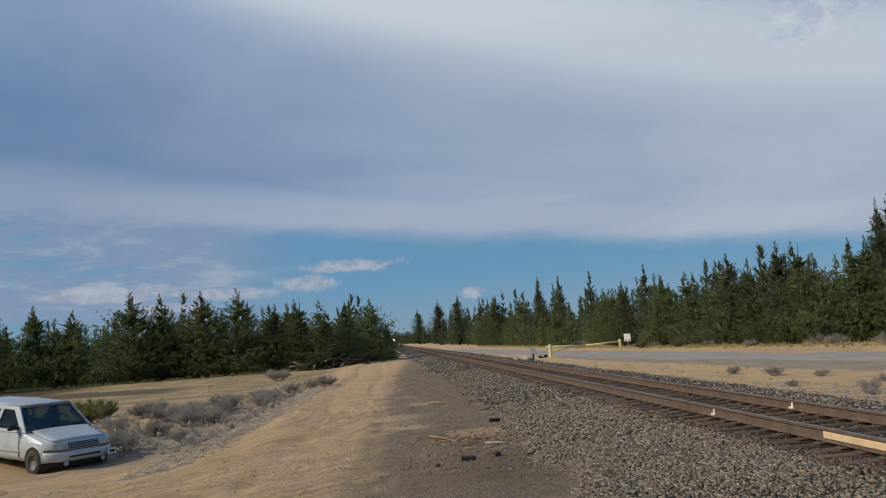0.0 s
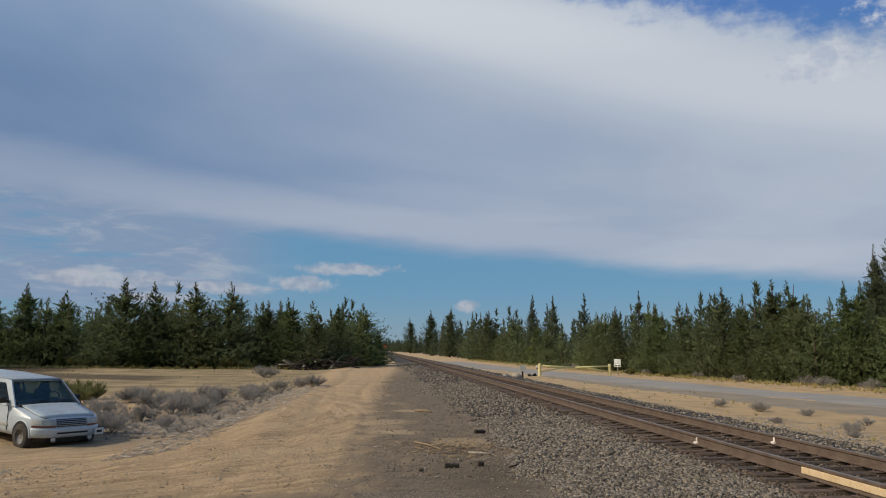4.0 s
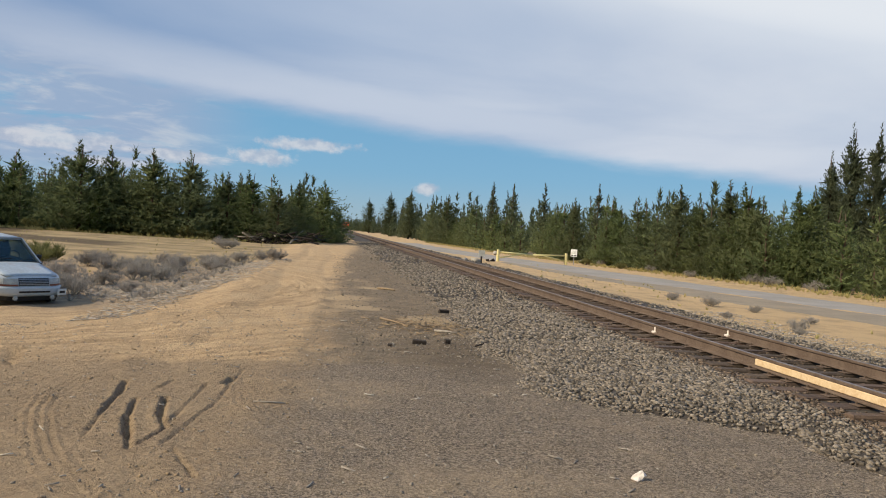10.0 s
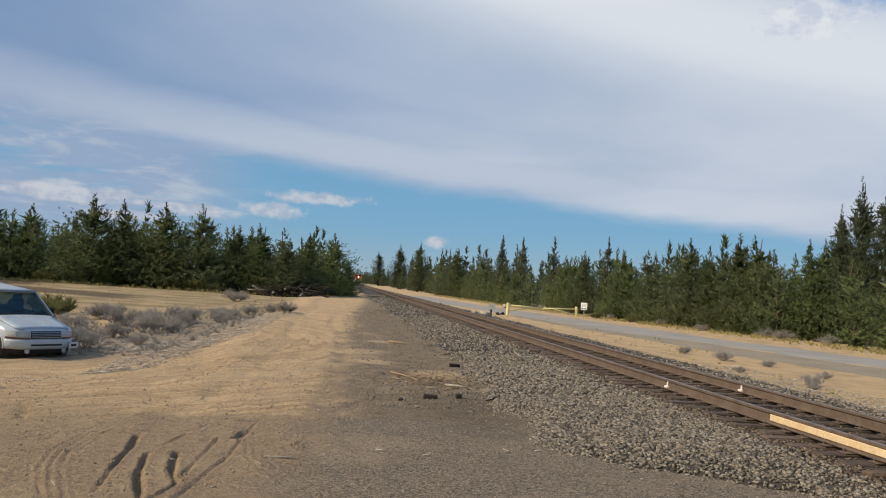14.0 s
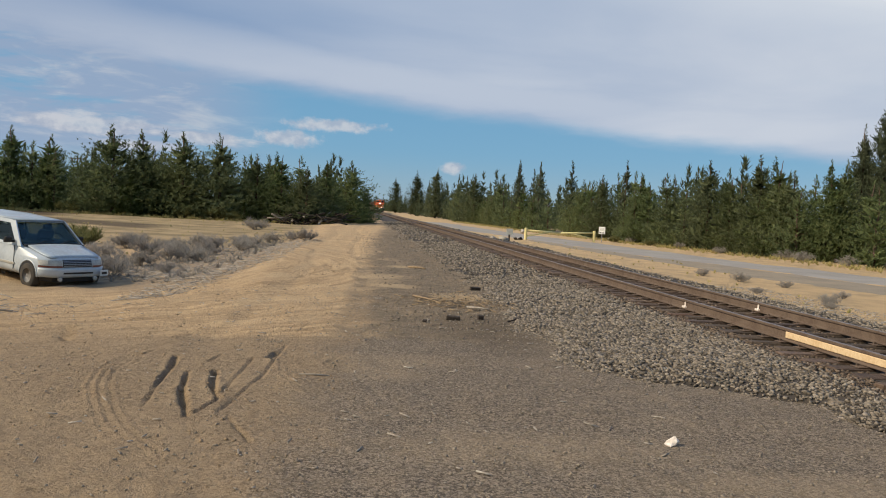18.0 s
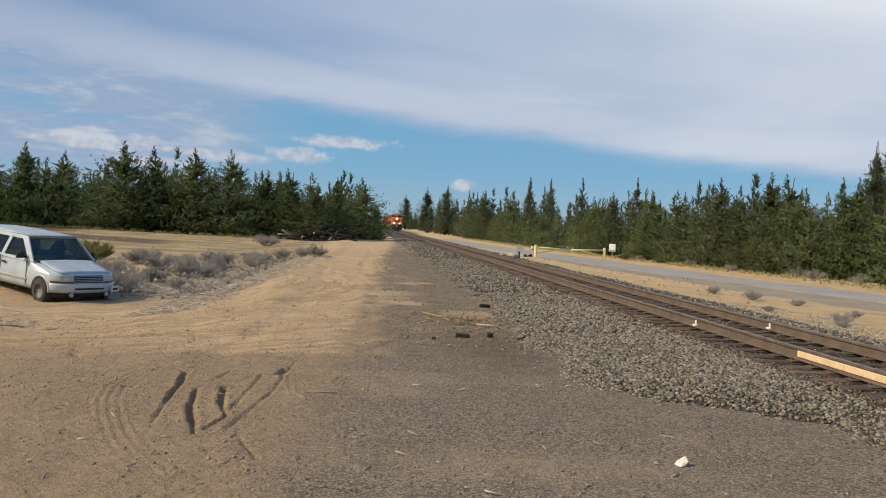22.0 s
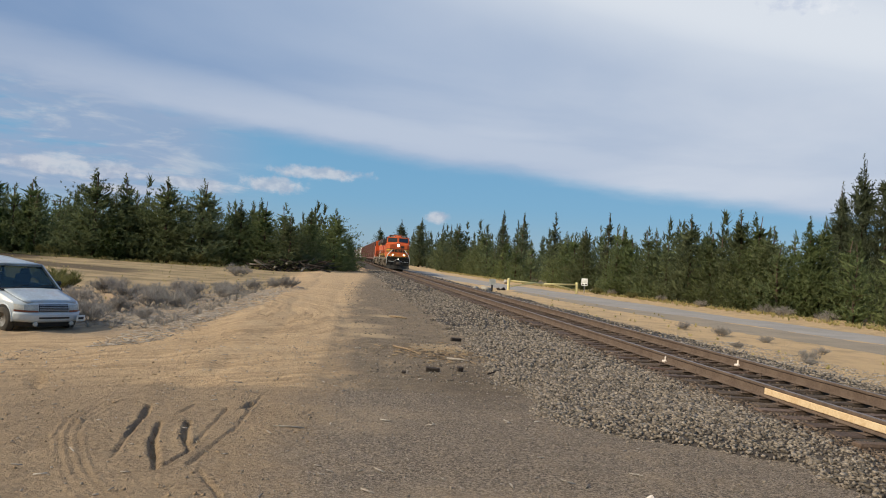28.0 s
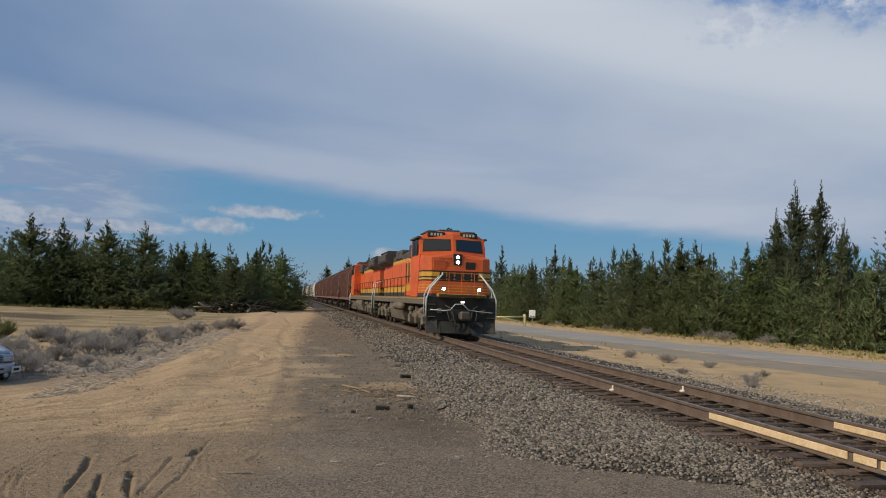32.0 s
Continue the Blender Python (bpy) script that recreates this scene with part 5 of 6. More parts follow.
        part("mu_hose_bracket", Mesh().box(s * 0.95 - 0.1, 0.36, 0.95, s * 0.95 + 0.1, 0.46, 1.15, 0.02), "dusty_steel", loco)
    part("drawbar_pocket", Mesh().box(-0.42, 0.38, 0.62, 0.42, 0.46, 1.14, 0.03), "loco_roof", loco, "grimy drawbar pocket")
    for s in (-1, 1):
        part("corner_shield", Mesh().loft([[(s * 1.05, 0.4, 0.7), (s * 1.5, 0.52, 0.7), (s * 1.5, 0.8, 0.7), (s * 1.05, 0.7, 0.7)], [(s * 1.05, 0.1, 0.16), (s * 1.5, 0.3, 0.16), (s * 1.5, 0.62, 0.16), (s * 1.05, 0.45, 0.16)]]), "loco_black", loco, "slanting corner shield")
        part("step_well", Mesh().box(min(s * 1.12, s * 1.46), 0.43, 0.74, max(s * 1.12, s * 1.46), 0.47, 1.52, 0.01), "decal_dark", loco, "dark step well")
        for k in range(3):
            part("front_step", Mesh().box(min(s * 1.12, s * 1.46), 0.36, 0.78 + 0.26 * k, max(s * 1.12, s * 1.46), 0.5, 0.81 + 0.26 * k, 0.008), "dusty_steel", loco)
        part("draft_rod", Mesh().tube([(s * 0.7, 0.4, 1.28), (s * 0.5, 0.3, 1.18), (s * 0.42, 0.32, 0.85)], 0.022, 6), "dusty_steel", loco)
    for x in (-0.95, -0.3, 0.3, 0.95):
        part("plow_rib", Mesh().loft([[(x - 0.02, 0.44, 0.62), (x + 0.02, 0.44, 0.62), (x + 0.02, 0.6, 0.62), (x - 0.02, 0.6, 0.62)], [(x - 0.02, 0.02, 0.14), (x + 0.02, 0.02, 0.14), (x + 0.02, 0.3, 0.14), (x - 0.02, 0.3, 0.14)]]), "loco_black", loco)
    part("air_horn", Mesh().tube([(0, 4.2, 4.86), (0, 3.75, 4.86)], 0.04, 8).tube([(0.14, 4.2, 4.84), (0.14, 3.85, 4.84)], 0.035, 8), "loco_black", loco)
    tank = [(-1.42, 1.28), (-1.48, 0.95), (-1.3, 0.42), (-1.0, 0.25), (1.0, 0.25), (1.3, 0.42), (1.48, 0.95), (1.42, 1.28)]
    part("fuel_tank", Mesh().loft([[(x, y, z) for x, z in tank] for y in (8.0, 13.6)]), "dusty_steel", loco, "dust-covered fuel tank")
    part("air_reservoir", Mesh().lathe([(7.9, 0.1), (8.0, 0.2), (11.0, 0.2), (11.1, 0.1)], (-1.42, 0, 1.12), "y", 12), "dusty_steel", loco, smooth=True)
    for y0 in (4.2, 18.0):
        truck = part("truck_frame", Mesh().box(-1.28, y0 - 2.5, 0.62, -1.08, y0 + 2.5, 0.95, 0.04).box(1.08, y0 - 2.5, 0.62, 1.28, y0 + 2.5, 0.95, 0.04).box(-1.2, y0 - 0.4, 0.5, 1.2, y0 + 0.4, 1.1, 0.05), "dusty_steel", loco, "dusty three-axle truck")
        for k in (-1, 0, 1):
            wheelset(truck, 0, y0 + 1.95 * k, 0.53)
            for s in (-1, 1):
                part("axle_box", Mesh().box(s * 1.25 - 0.16, y0 + 1.95 * k - 0.22, 0.36, s * 1.25 + 0.16, y0 + 1.95 * k + 0.22, 0.8, 0.05), "dusty_steel", truck)
                part("spring", Mesh().lathe([(0.78, 0.1), (1.2, 0.1)], (s * 1.22, y0 + 1.95 * k + 0.42, 0), "z", 8), "dusty_steel", truck)
    return loco


def make_hopper(mat, label):
    car = thing("hopper_car", label, "freight car", "hopper cars of the train")
    L = 15.6
    sec = [(-1.46, 1.35), (-1.54, 2.2), (-1.56, 3.2), (-1.48, 3.95), (-1.18, 4.45), (-0.6, 4.62), (0.6, 4.62), (1.18, 4.45), (1.48, 3.95), (1.56, 3.2), (1.54, 2.2), (1.46, 1.35)]
    top = [(x, max(z, 2.6)) for x, z in sec]
    body = Mesh().loft([[(x, 0.8, z) for x, z in top], [(x, 2.6, z) for x, z in sec], [(x, L - 2.6, z) for x, z in sec], [(x, L - 0.8, z) for x, z in top]])
    part("body", body, mat, car)
    for y in np.arange(1.6, L - 1.0, 1.38):
        lo = 1.38 if 2.4 < y < L - 2.4 else 2.2
        for s in (-1, 1):
            rib = [(s * 1.54, lo), (s * 1.62, 2.2), (s * 1.64, 3.2), (s * 1.56, 3.95), (s * 1.22, 4.5)]
            m = Mesh().loft([[(x, y - 0.05, z) for x, z in rib] + [(x - s * 0.1, y - 0.05, z) for x, z in rib[::-1]], [(x, y + 0.05, z) for x, z in rib] + [(x - s * 0.1, y + 0.05, z) for x, z in rib[::-1]]])
            part("side_rib", m, mat, car)
    part("side_sill", Mesh().box(-1.5, 0.4, 1.15, -1.35, L - 0.4, 1.42, 0.02).box(1.35, 0.4, 1.15, 1.5, L - 0.4, 1.42, 0.02), mat, car)
    part("centre_sill", Mesh().box(-0.3, -0.2, 0.8, 0.3, L + 0.2, 1.15, 0.02), "loco_roof", car)
    part("roof_hatch", Mesh().box(-0.35, 1.6, 4.6, 0.35, L - 1.6, 4.72, 0.04), mat, car)
    part("running_board", Mesh().box(-1.0, 0.6, 4.66, -0.55, L - 0.6, 4.7).box(0.55, 0.6, 4.66, 1.0, L - 0.6, 4.7), "grey_metal", car)
    for k in range(3):
        y = 3.6 + 3.4 * k
        part("outlet", Mesh().loft([[(-1.2, y, 1.36), (1.2, y, 1.36), (1.2, y + 2.4, 1.36), (-1.2, y + 2.4, 1.36)], [(-0.6, y + 0.8, 0.4), (0.6, y + 0.8, 0.4), (0.6, y + 1.6, 0.4), (-0.6, y + 1.6, 0.4)]]), mat, car)
    for y in (0.55, L - 0.55):
        part("end_platform", Mesh().box(-1.45, y - 0.35, 1.1, 1.45, y + 0.35, 1.22, 0.02), mat, car)
        part("end_ladder", Mesh().tube([(-1.4, y, 1.2), (-1.4, y, 4.2)], 0.025, 6).tube([(-1.0, y, 1.2), (-1.0, y, 4.2)], 0.025, 6), mat, car)
        part("end_brace", Mesh().box(-1.3, y - 0.05, 1.2, -1.2, y + 0.05, 2.7).box(1.2, y - 0.05, 1.2, 1.3, y + 0.05, 2.7), mat, car)
    for y0 in (1.9, L - 1.9):
        truck = part("truck_frame", Mesh().box(-1.12, y0 - 1.2, 0.4, -0.96, y0 + 1.2, 0.68, 0.05).box(0.96, y0 - 1.2, 0.4, 1.12, y0 + 1.2, 0.68, 0.05).box(-1.0, y0 - 0.25, 0.3, 1.0, y0 + 0.25, 0.8, 0.05), "loco_roof", car, "dark two-axle truck")
        for k in (-1, 1):
            wheelset(truck, 0, y0 + 0.88 * k, 0.455)
    return car


TRAIN = []  # thing, distance behind the front of the train, turned


def make_train():
    a = make_loco()
    TRAIN.append((a, 0.0, 0))
    b = copy_thing(a, pose(0, 0, 0))
    tagged(b, "orange and yellow second locomotive coupled with its cab to the rear")
    TRAIN.append((b, 45.6, 180))
    brown = make_hopper("hopper_brown", "brown-red covered hopper car with ribbed sides")
    grey = make_hopper("hopper_grey", "grey covered hopper car with ribbed sides")
    white = make_hopper("hopper_white", "white covered hopper car with ribbed sides")
    y = 46.6
    used = set()
    for kind in (brown, brown, brown, brown, brown, brown, brown, white, grey, grey, brown, grey, white, grey, grey, brown, brown, grey, white, grey):
        car = kind if kind.name not in used else copy_thing(kind, pose(0, 0, 0))
        used.add(kind.name)
        TRAIN.append((car, y, 0))
        y += 16.5


make_train()


def motions():
    """The train comes down the straight track at a steady pace."""
    front = [(0, 648.0), (4, 570.0), (8, 492.0), (12, 414.0), (16, 336.0), (19, 277.5), (23, 200.0), (26, 143.0), (29, 87.5), (30, 69.2), (31, 51.0), (32, 32.7)]
    for ob, back, turn in TRAIN:
        walk(ob, [(t, pose(TRACK_X, y + back, RAIL_Z + 0.004, 0, 0, turn)) for t, y in front])


# ---- parked van ----
def slab(corners, out=0.01, back=0.02):
    """A thin plate over four corners, thick along its normal."""
    p = [Vector(c) for c in corners]
    n = (p[1] - p[0]).cross(p[3] - p[0]).normalized()
    return Mesh().loft([[q - n * back for q in p], [q + n * out for q in p]])


def make_van():
    van = thing("minivan", "dusty silver-grey minivan with worn roof paint parked on sand", "van")
    LEVELS = [(0.3, 0.14, 0.8, 4.42), (0.34, 0.09, 0.86, 4.46), (0.39, 0.06, 0.895, 4.49), (0.46, 0.05, 0.91, 4.5), (0.58, 0.05, 0.915, 4.5), (0.64, 0.055, 0.918, 4.5), (0.72, 0.075, 0.915, 4.49), (0.78, 0.1, 0.91, 4.48), (0.815, 0.14, 0.905, 4.47), (0.85, 0.24, 0.9, 4.46), (0.9, 0.46, 0.895, 4.45), (0.95, 0.7, 0.89, 4.44), (1.0, 0.93, 0.885, 4.43), (1.04, 1.08, 0.875, 4.42)]

    def level(z, i):
        return float(np.interp(z, [l[0] for l in LEVELS], [l[i] for l in LEVELS]))

    def front_y(x, z):
        """The rounded front of the body at a height."""
        return level(z, 1) + 0.3 * min(1.0, abs(x) / level(z, 2)) ** 5

    def plan(z):
        w, back = level(z, 2), level(z, 3)
        xs = [w * math.sin(u) for u in np.linspace(-math.pi / 2, math.pi / 2, 17)]
        ring = [(x, front_y(x, z), z) for x in xs]
        ys = (1.45, 2.2, 3.0, 3.8)
        ring += [(w, y, z) for y in ys]
        ring += [(x, back - 0.2 * (abs(x) / w) ** 4, z) for x in xs[::-2]]
        return ring + [(-w, y, z) for y in ys[::-1]]

    part("body", Mesh().loft([plan(l[0]) for l in LEVELS]), "van_paint", van, "silver-grey lower body", smooth=True)

    def front_patch(x0, x1, z0, z1, out=0.012, n=9, rows=3):
        """A plate that follows the rounded front."""
        m, rings = Mesh(), []
        for x in np.linspace(x0, x1, n):
            zs = np.linspace(z0, z1, rows)
            rings.append([(x, front_y(x, z) - out, z) for z in zs] + [(x, front_y(x, z) + 0.03, z) for z in zs[::-1]])
        return m.loft(rings)

    hood = []
    for y in np.linspace(0.17, 1.06, 10):
        z = float(np.interp(y, [l[1] for l in LEVELS[8:]], [l[0] for l in LEVELS[8:]]))
        w = 0.7 + 0.06 * min(1, y * 2) - 0.05 * (y < 0.2)
        xs = np.linspace(-w, w, 9)
        hood.append([(x, y, z + 0.012 + 0.03 * (1 - (x / 0.8) ** 2)) for x in xs] + [(x, y, z - 0.02) for x in xs[::-1]])
    part("hood", Mesh().loft(hood), "van_worn", van, "sun-worn bluish hood", smooth=True)

    def side(s, y, z):
        return (s * (0.885 - 0.2 * (z - 1.03) / 0.6), y, z)

    part("cabin_floor", Mesh().box(-0.82, 1.3, 1.04, 0.82, 4.3, 1.085, 0.02), "seat_cloth", van, "dark cabin lining")
    part("rear_seat", Mesh().box(-0.6, 3.3, 1.08, 0.6, 3.4, 1.34, 0.05), "seat_cloth", van, "dark bench seat")
    part("steering_wheel", Mesh().tube([(0.38 + 0.17 * math.cos(a), 1.62 + 0.06 * math.sin(a), 1.16 + 0.15 * math.sin(a)) for a in np.linspace(0, 2 * math.pi, 17)], 0.014, 5), "van_trim", van)
    for s in (-1, 1):
        def sl(a, out=0.012, back=0.02):
            return slab(a if s > 0 else a[::-1], out, back)

        part("front_seat", Mesh().box(s * 0.4 - 0.23, 2.05, 1.06, s * 0.4 + 0.23, 2.15, 1.36, 0.05).box(s * 0.4 - 0.13, 2.08, 1.34, s * 0.4 + 0.13, 2.15, 1.5, 0.04), "seat_cloth", van)
        # pillars and rails
        part("window_sill", sl([side(s, 1.2, 1.0), side(s, 4.42, 1.0), side(s, 4.4, 1.07), side(s, 1.28, 1.07)]), "van_paint", van)
        part("roof_rail", sl([side(s, 1.9, 1.53), side(s, 4.24, 1.53), side(s, 4.2, 1.62), side(s, 2.02, 1.62)]), "van_paint", van)
        for a, b in ((2.36, 2.48), (3.36, 3.46), (4.24, 4.4)):
            part("pillar", sl([side(s, a, 1.06), side(s, b, 1.06), side(s, b - 0.05, 1.55), side(s, a - 0.02, 1.55)]), "van_paint", van)
        part("front_pillar", sl([side(s, 1.1, 1.0), side(s, 1.34, 1.02), side(s, 2.08, 1.58), side(s, 1.92, 1.62)], 0.016), "van_paint", van)
        for (a, b, a1) in ((1.42, 2.36, 1.98), (2.48, 3.36, 2.46), (3.46, 4.24, 3.44)):
            part("side_window", sl([side(s, a, 1.08), side(s, b, 1.08), side(s, b - 0.02, 1.53), side(s, a1, 1.53)], 0.004), "car_glass", van, "dusty side window")
        part("door_handle", Mesh().box(min(s * 0.925, s * 0.945), 2.2, 0.84, max(s * 0.925, s * 0.945), 2.34, 0.9, 0.008), "van_trim", van)
        part("sliding_door_handle", Mesh().box(min(s * 0.925, s * 0.945), 2.52, 0.8, max(s * 0.925, s * 0.945), 2.58, 0.92, 0.008), "van_trim", van)
        part("door_seam", Mesh().box(min(s * 0.915, s * 0.928), 2.43, 0.3, max(s * 0.915, s * 0.928), 2.446, 1.04), "van_trim", van)
        part("door_seam", Mesh().box(min(s * 0.915, s * 0.928), 1.36, 0.4, max(s * 0.915, s * 0.928), 1.374, 1.02), "van_trim", van)
        part("side_moulding", Mesh().box(min(s * 0.915, s * 0.938), 1.32, 0.52, max(s * 0.915, s * 0.938), 3.4, 0.58, 0.008), "van_stripe", van, "faded tan side moulding")
        m = Mesh().box(s * 1.02 - 0.1, 1.5, 1.06, s * 1.02 + 0.1, 1.6, 1.22, 0.03).box(min(s * 0.86, s * 0.95), 1.5, 1.07, max(s * 0.86, s * 0.95), 1.56, 1.13, 0.01)
        part("mirror", m, "van_trim", van, "black door mirror")
        lo, hi = sorted((s * 0.43, s * 0.74))
        part("headlamp", front_patch(lo, hi, 0.645, 0.775, 0.01), "lamp_clear", van, "clear flush headlamp", smooth=False)
        lo, hi = sorted((s * 0.75, s * 0.9))
        part("corner_lamp", front_patch(lo, hi, 0.645, 0.765, 0.01), "lamp_pale", van, "pale wrap-round corner lamp")
        lo, hi = sorted((s * 0.43, s * 0.905))
        part("turn_signal", front_patch(lo, hi, 0.592, 0.635, 0.014, rows=2), "lamp_amber", van, "reddish turn signal strip")
        part("fog_lamp", Mesh().lathe([(0.0, 0.05), (-0.05, 0.06), (-0.06, 0.04)], (s * 0.5, 0.05, 0.3), "y", 12), "lamp_clear", van, "round white fog lamp")
        for y in (0.73, 3.85):
            well = [(y + 0.37 * math.cos(a), 0.33 + 0.37 * math.sin(a)) for a in np.linspace(0.02, math.pi - 0.02, 17)]
            part("wheel_well", Mesh().loft([[(s * 0.8, p, q) for p, q in well], [(s * 0.921, p, q) for p, q in well]]), "van_trim", van, "dark wheel well")
            lip = [(y + 0.385 * math.cos(a), 0.33 + 0.385 * math.sin(a)) for a in np.linspace(0.0, math.pi, 17)]
            part("arch_lip", Mesh().tube([(s * 0.915, p, q) for p, q in lip], 0.022, 6), "van_paint", van, smooth=True)
            prof = [(-0.1, 0.18), (-0.1, 0.28), (-0.085, 0.31), (-0.05, 0.32), (0.05, 0.32), (0.085, 0.31), (0.1, 0.28), (0.1, 0.18)]
            wheel = part("wheel", Mesh().lathe(prof + [(0.06, 0.16), (-0.06, 0.16), (-0.1, 0.18)], (s * 0.845, y, 0.32), "x", 28, False), "tyre", van, "dusty black tyre", smooth=True)
            rim = [(0.08, 0.2), (0.09, 0.185), (0.05, 0.17), (0.04, 0.1), (0.075, 0.07), (0.085, 0.02)]
            part("rim", Mesh().lathe([(s * a, r) for a, r in rim], (s * 0.855, y, 0.32), "x", 20), "rim", wheel, "steel wheel rim", smooth=True)
            for k in range(8):
                a = k * math.pi / 4
                part("rim_slot", Mesh().box(-0.004, -0.022, -0.02, 0.006, 0.022, 0.02, 0.004, pose(s * 0.91, y + 0.135 * math.cos(a), 0.32 + 0.135 * math.sin(a))), "van_trim", wheel)
    roof = Mesh().loft([[(-0.66, 1.92, 1.6), (0.66, 1.92, 1.6), (0.68, 3.0, 1.6), (0.67, 4.24, 1.6), (-0.67, 4.24, 1.6), (-0.68, 3.0, 1.6)], [(-0.68, 1.9, 1.63), (0.68, 1.9, 1.63), (0.7, 3.0, 1.65), (0.69, 4.28, 1.63), (-0.69, 4.28, 1.63), (-0.7, 3.0, 1.65)], [(-0.55, 2.0, 1.66), (0.55, 2.0, 1.66), (0.57, 3.0, 1.695), (0.56, 4.18, 1.665), (-0.56, 4.18, 1.665), (-0.57, 3.0, 1.695)]])
    part("roof", roof, "van_worn", van, "roof with peeling paint", smooth=True)
    part("windscreen", slab([(-0.79, 1.16, 1.03), (0.79, 1.16, 1.03), (0.645, 1.95, 1.6), (-0.645, 1.95, 1.6)], 0.004), "car_glass", van, "windscreen")
    part("windscreen_header", slab([(-0.66, 1.92, 1.57), (0.66, 1.92, 1.57), (0.65, 1.97, 1.62), (-0.65, 1.97, 1.62)], 0.012), "van_worn", van)
    part("cowl", slab([(-0.82, 1.06, 1.03), (0.82, 1.06, 1.03), (0.8, 1.22, 1.06), (-0.8, 1.22, 1.06)], 0.012), "van_trim", van, "black wiper cowl")
    for x in (-0.45, 0.2):
        part("wiper", Mesh().tube([(x, 1.15, 1.06), (x + 0.25, 1.26, 1.125), (x + 0.55, 1.27, 1.135)], 0.012, 5), "van_trim", van)
    part("dashboard", Mesh().box(-0.7, 1.3, 1.0, 0.7, 1.5, 1.08, 0.03), "van_trim", van)
    part("rear_window", slab([(0.72, 4.4, 1.1), (-0.72, 4.4, 1.1), (-0.62, 4.26, 1.54), (0.62, 4.26, 1.54)], 0.004), "car_glass", van)
    part("tailgate", slab([(0.8, 4.42, 1.0), (-0.8, 4.42, 1.0), (-0.66, 4.24, 1.62), (0.66, 4.24, 1.62)], 0.002, 0.03), "van_paint", van)
    part("bumper", front_patch(-0.912, 0.912, 0.34, 0.575, 0.055, 17, 5), "van_paint", van, "grey plastic front bumper", smooth=True)
    part("bumper_slot", front_patch(-0.42, 0.42, 0.43, 0.475, 0.062, rows=2), "van_trim", van, "dark bumper slot")
    part("lower_valance", front_patch(-0.82, 0.82, 0.22, 0.335, 0.02, rows=2), "van_trim", van, "black lower valance")
    grille = part("grille", front_patch(-0.41, 0.41, 0.6, 0.785, 0.008), "van_trim", van, "dark grille")
    for k in range(4):
        part("grille_bar", front_patch(-0.4, 0.4, 0.625 + 0.042 * k, 0.64 + 0.042 * k, 0.02, rows=2), "grille", grille, "thin chromed bar")
    part("number_plate", Mesh().box(0.58, -0.03, 0.36, 0.88, -0.015, 0.52, 0.005, pose(0.73, 0, 0, 0, 0, 12) @ pose(-0.73, 0, 0)), "plate", van, "pale plate hanging at the bumper corner")
    part("plate_bar", Mesh().box(0.64, -0.036, 0.41, 0.82, -0.028, 0.47, 0, pose(0.73, 0, 0, 0, 0, 12) @ pose(-0.73, 0, 0)), "van_trim", van)
    part("rear_bumper", Mesh().box(-0.9, 4.44, 0.36, 0.9, 4.6, 0.58, 0.03), "van_paint", van)
    part("aerial", Mesh().tube([(0.78, 0.98, 1.02), (0.8, 1.0, 1.12)], 0.012, 5), "van_trim", van)
    # the long-wheelbase body: everything behind the doors is drawn out
    for ob in van.children_recursive:
        if not ob.name.startswith(("wheel", "rim", "arch_lip")):
            for v in ob.data.vertices:
                v.co.y -= 0.18 * min(1.0, max(0.0, (v.co.z - 1.04) / 0.55)) * min(1.0, max(0.0, (2.5 - v.co.y) / 0.5))
                v.co.y += 0.36 * min(1.0, max(0.0, (v.co.y - 1.6) / 2.2))
    van.matrix_basis = pose(-6.97, 20.2, VAN_Z - 0.02, 3.5, 0.6, 53.4)
    van.scale = (0.95, 0.95, 0.95)


VAN_Z = gz(-7.6, 20.4) - 0.06
make_van()


# ---- gate, signs, poles ----
def make_gate():
    gate = thing("road_gate", "yellow steel double barrier gate across the road", "gate")
    a, b = Vector((14.34, 68.8, gz(14.34, 68.8))), Vector((20.93, 70.3, gz(20.93, 70.3)))
    up = Vector((0, 0, 1))
    for p in (a, b):
        part("gate_post", Mesh().lathe([(-0.3, 0.13), (1.0, 0.13), (1.04, 0.1)], p, "z", 12), "gate_yellow", gate, "stout yellow post")
    mid = (a + b) / 2
    for p, q in ((a, mid - (b - a) * 0.01), (b, mid + (b - a) * 0.01)):
        d = q - p
        part("top_bar", Mesh().tube([p + up * 0.84, q + up * 0.72], 0.065, 8), "gate_yellow", gate, smooth=True)
        part("brace", Mesh().tube([p + up * 0.3, p + d * 0.72 + up * 0.74], 0.055, 8), "gate_yellow", gate, smooth=True)
        part("end_bar", Mesh().tube([q + up * 0.73, q + up * 0.6], 0.045, 8), "gate_yellow", gate)


make_gate()


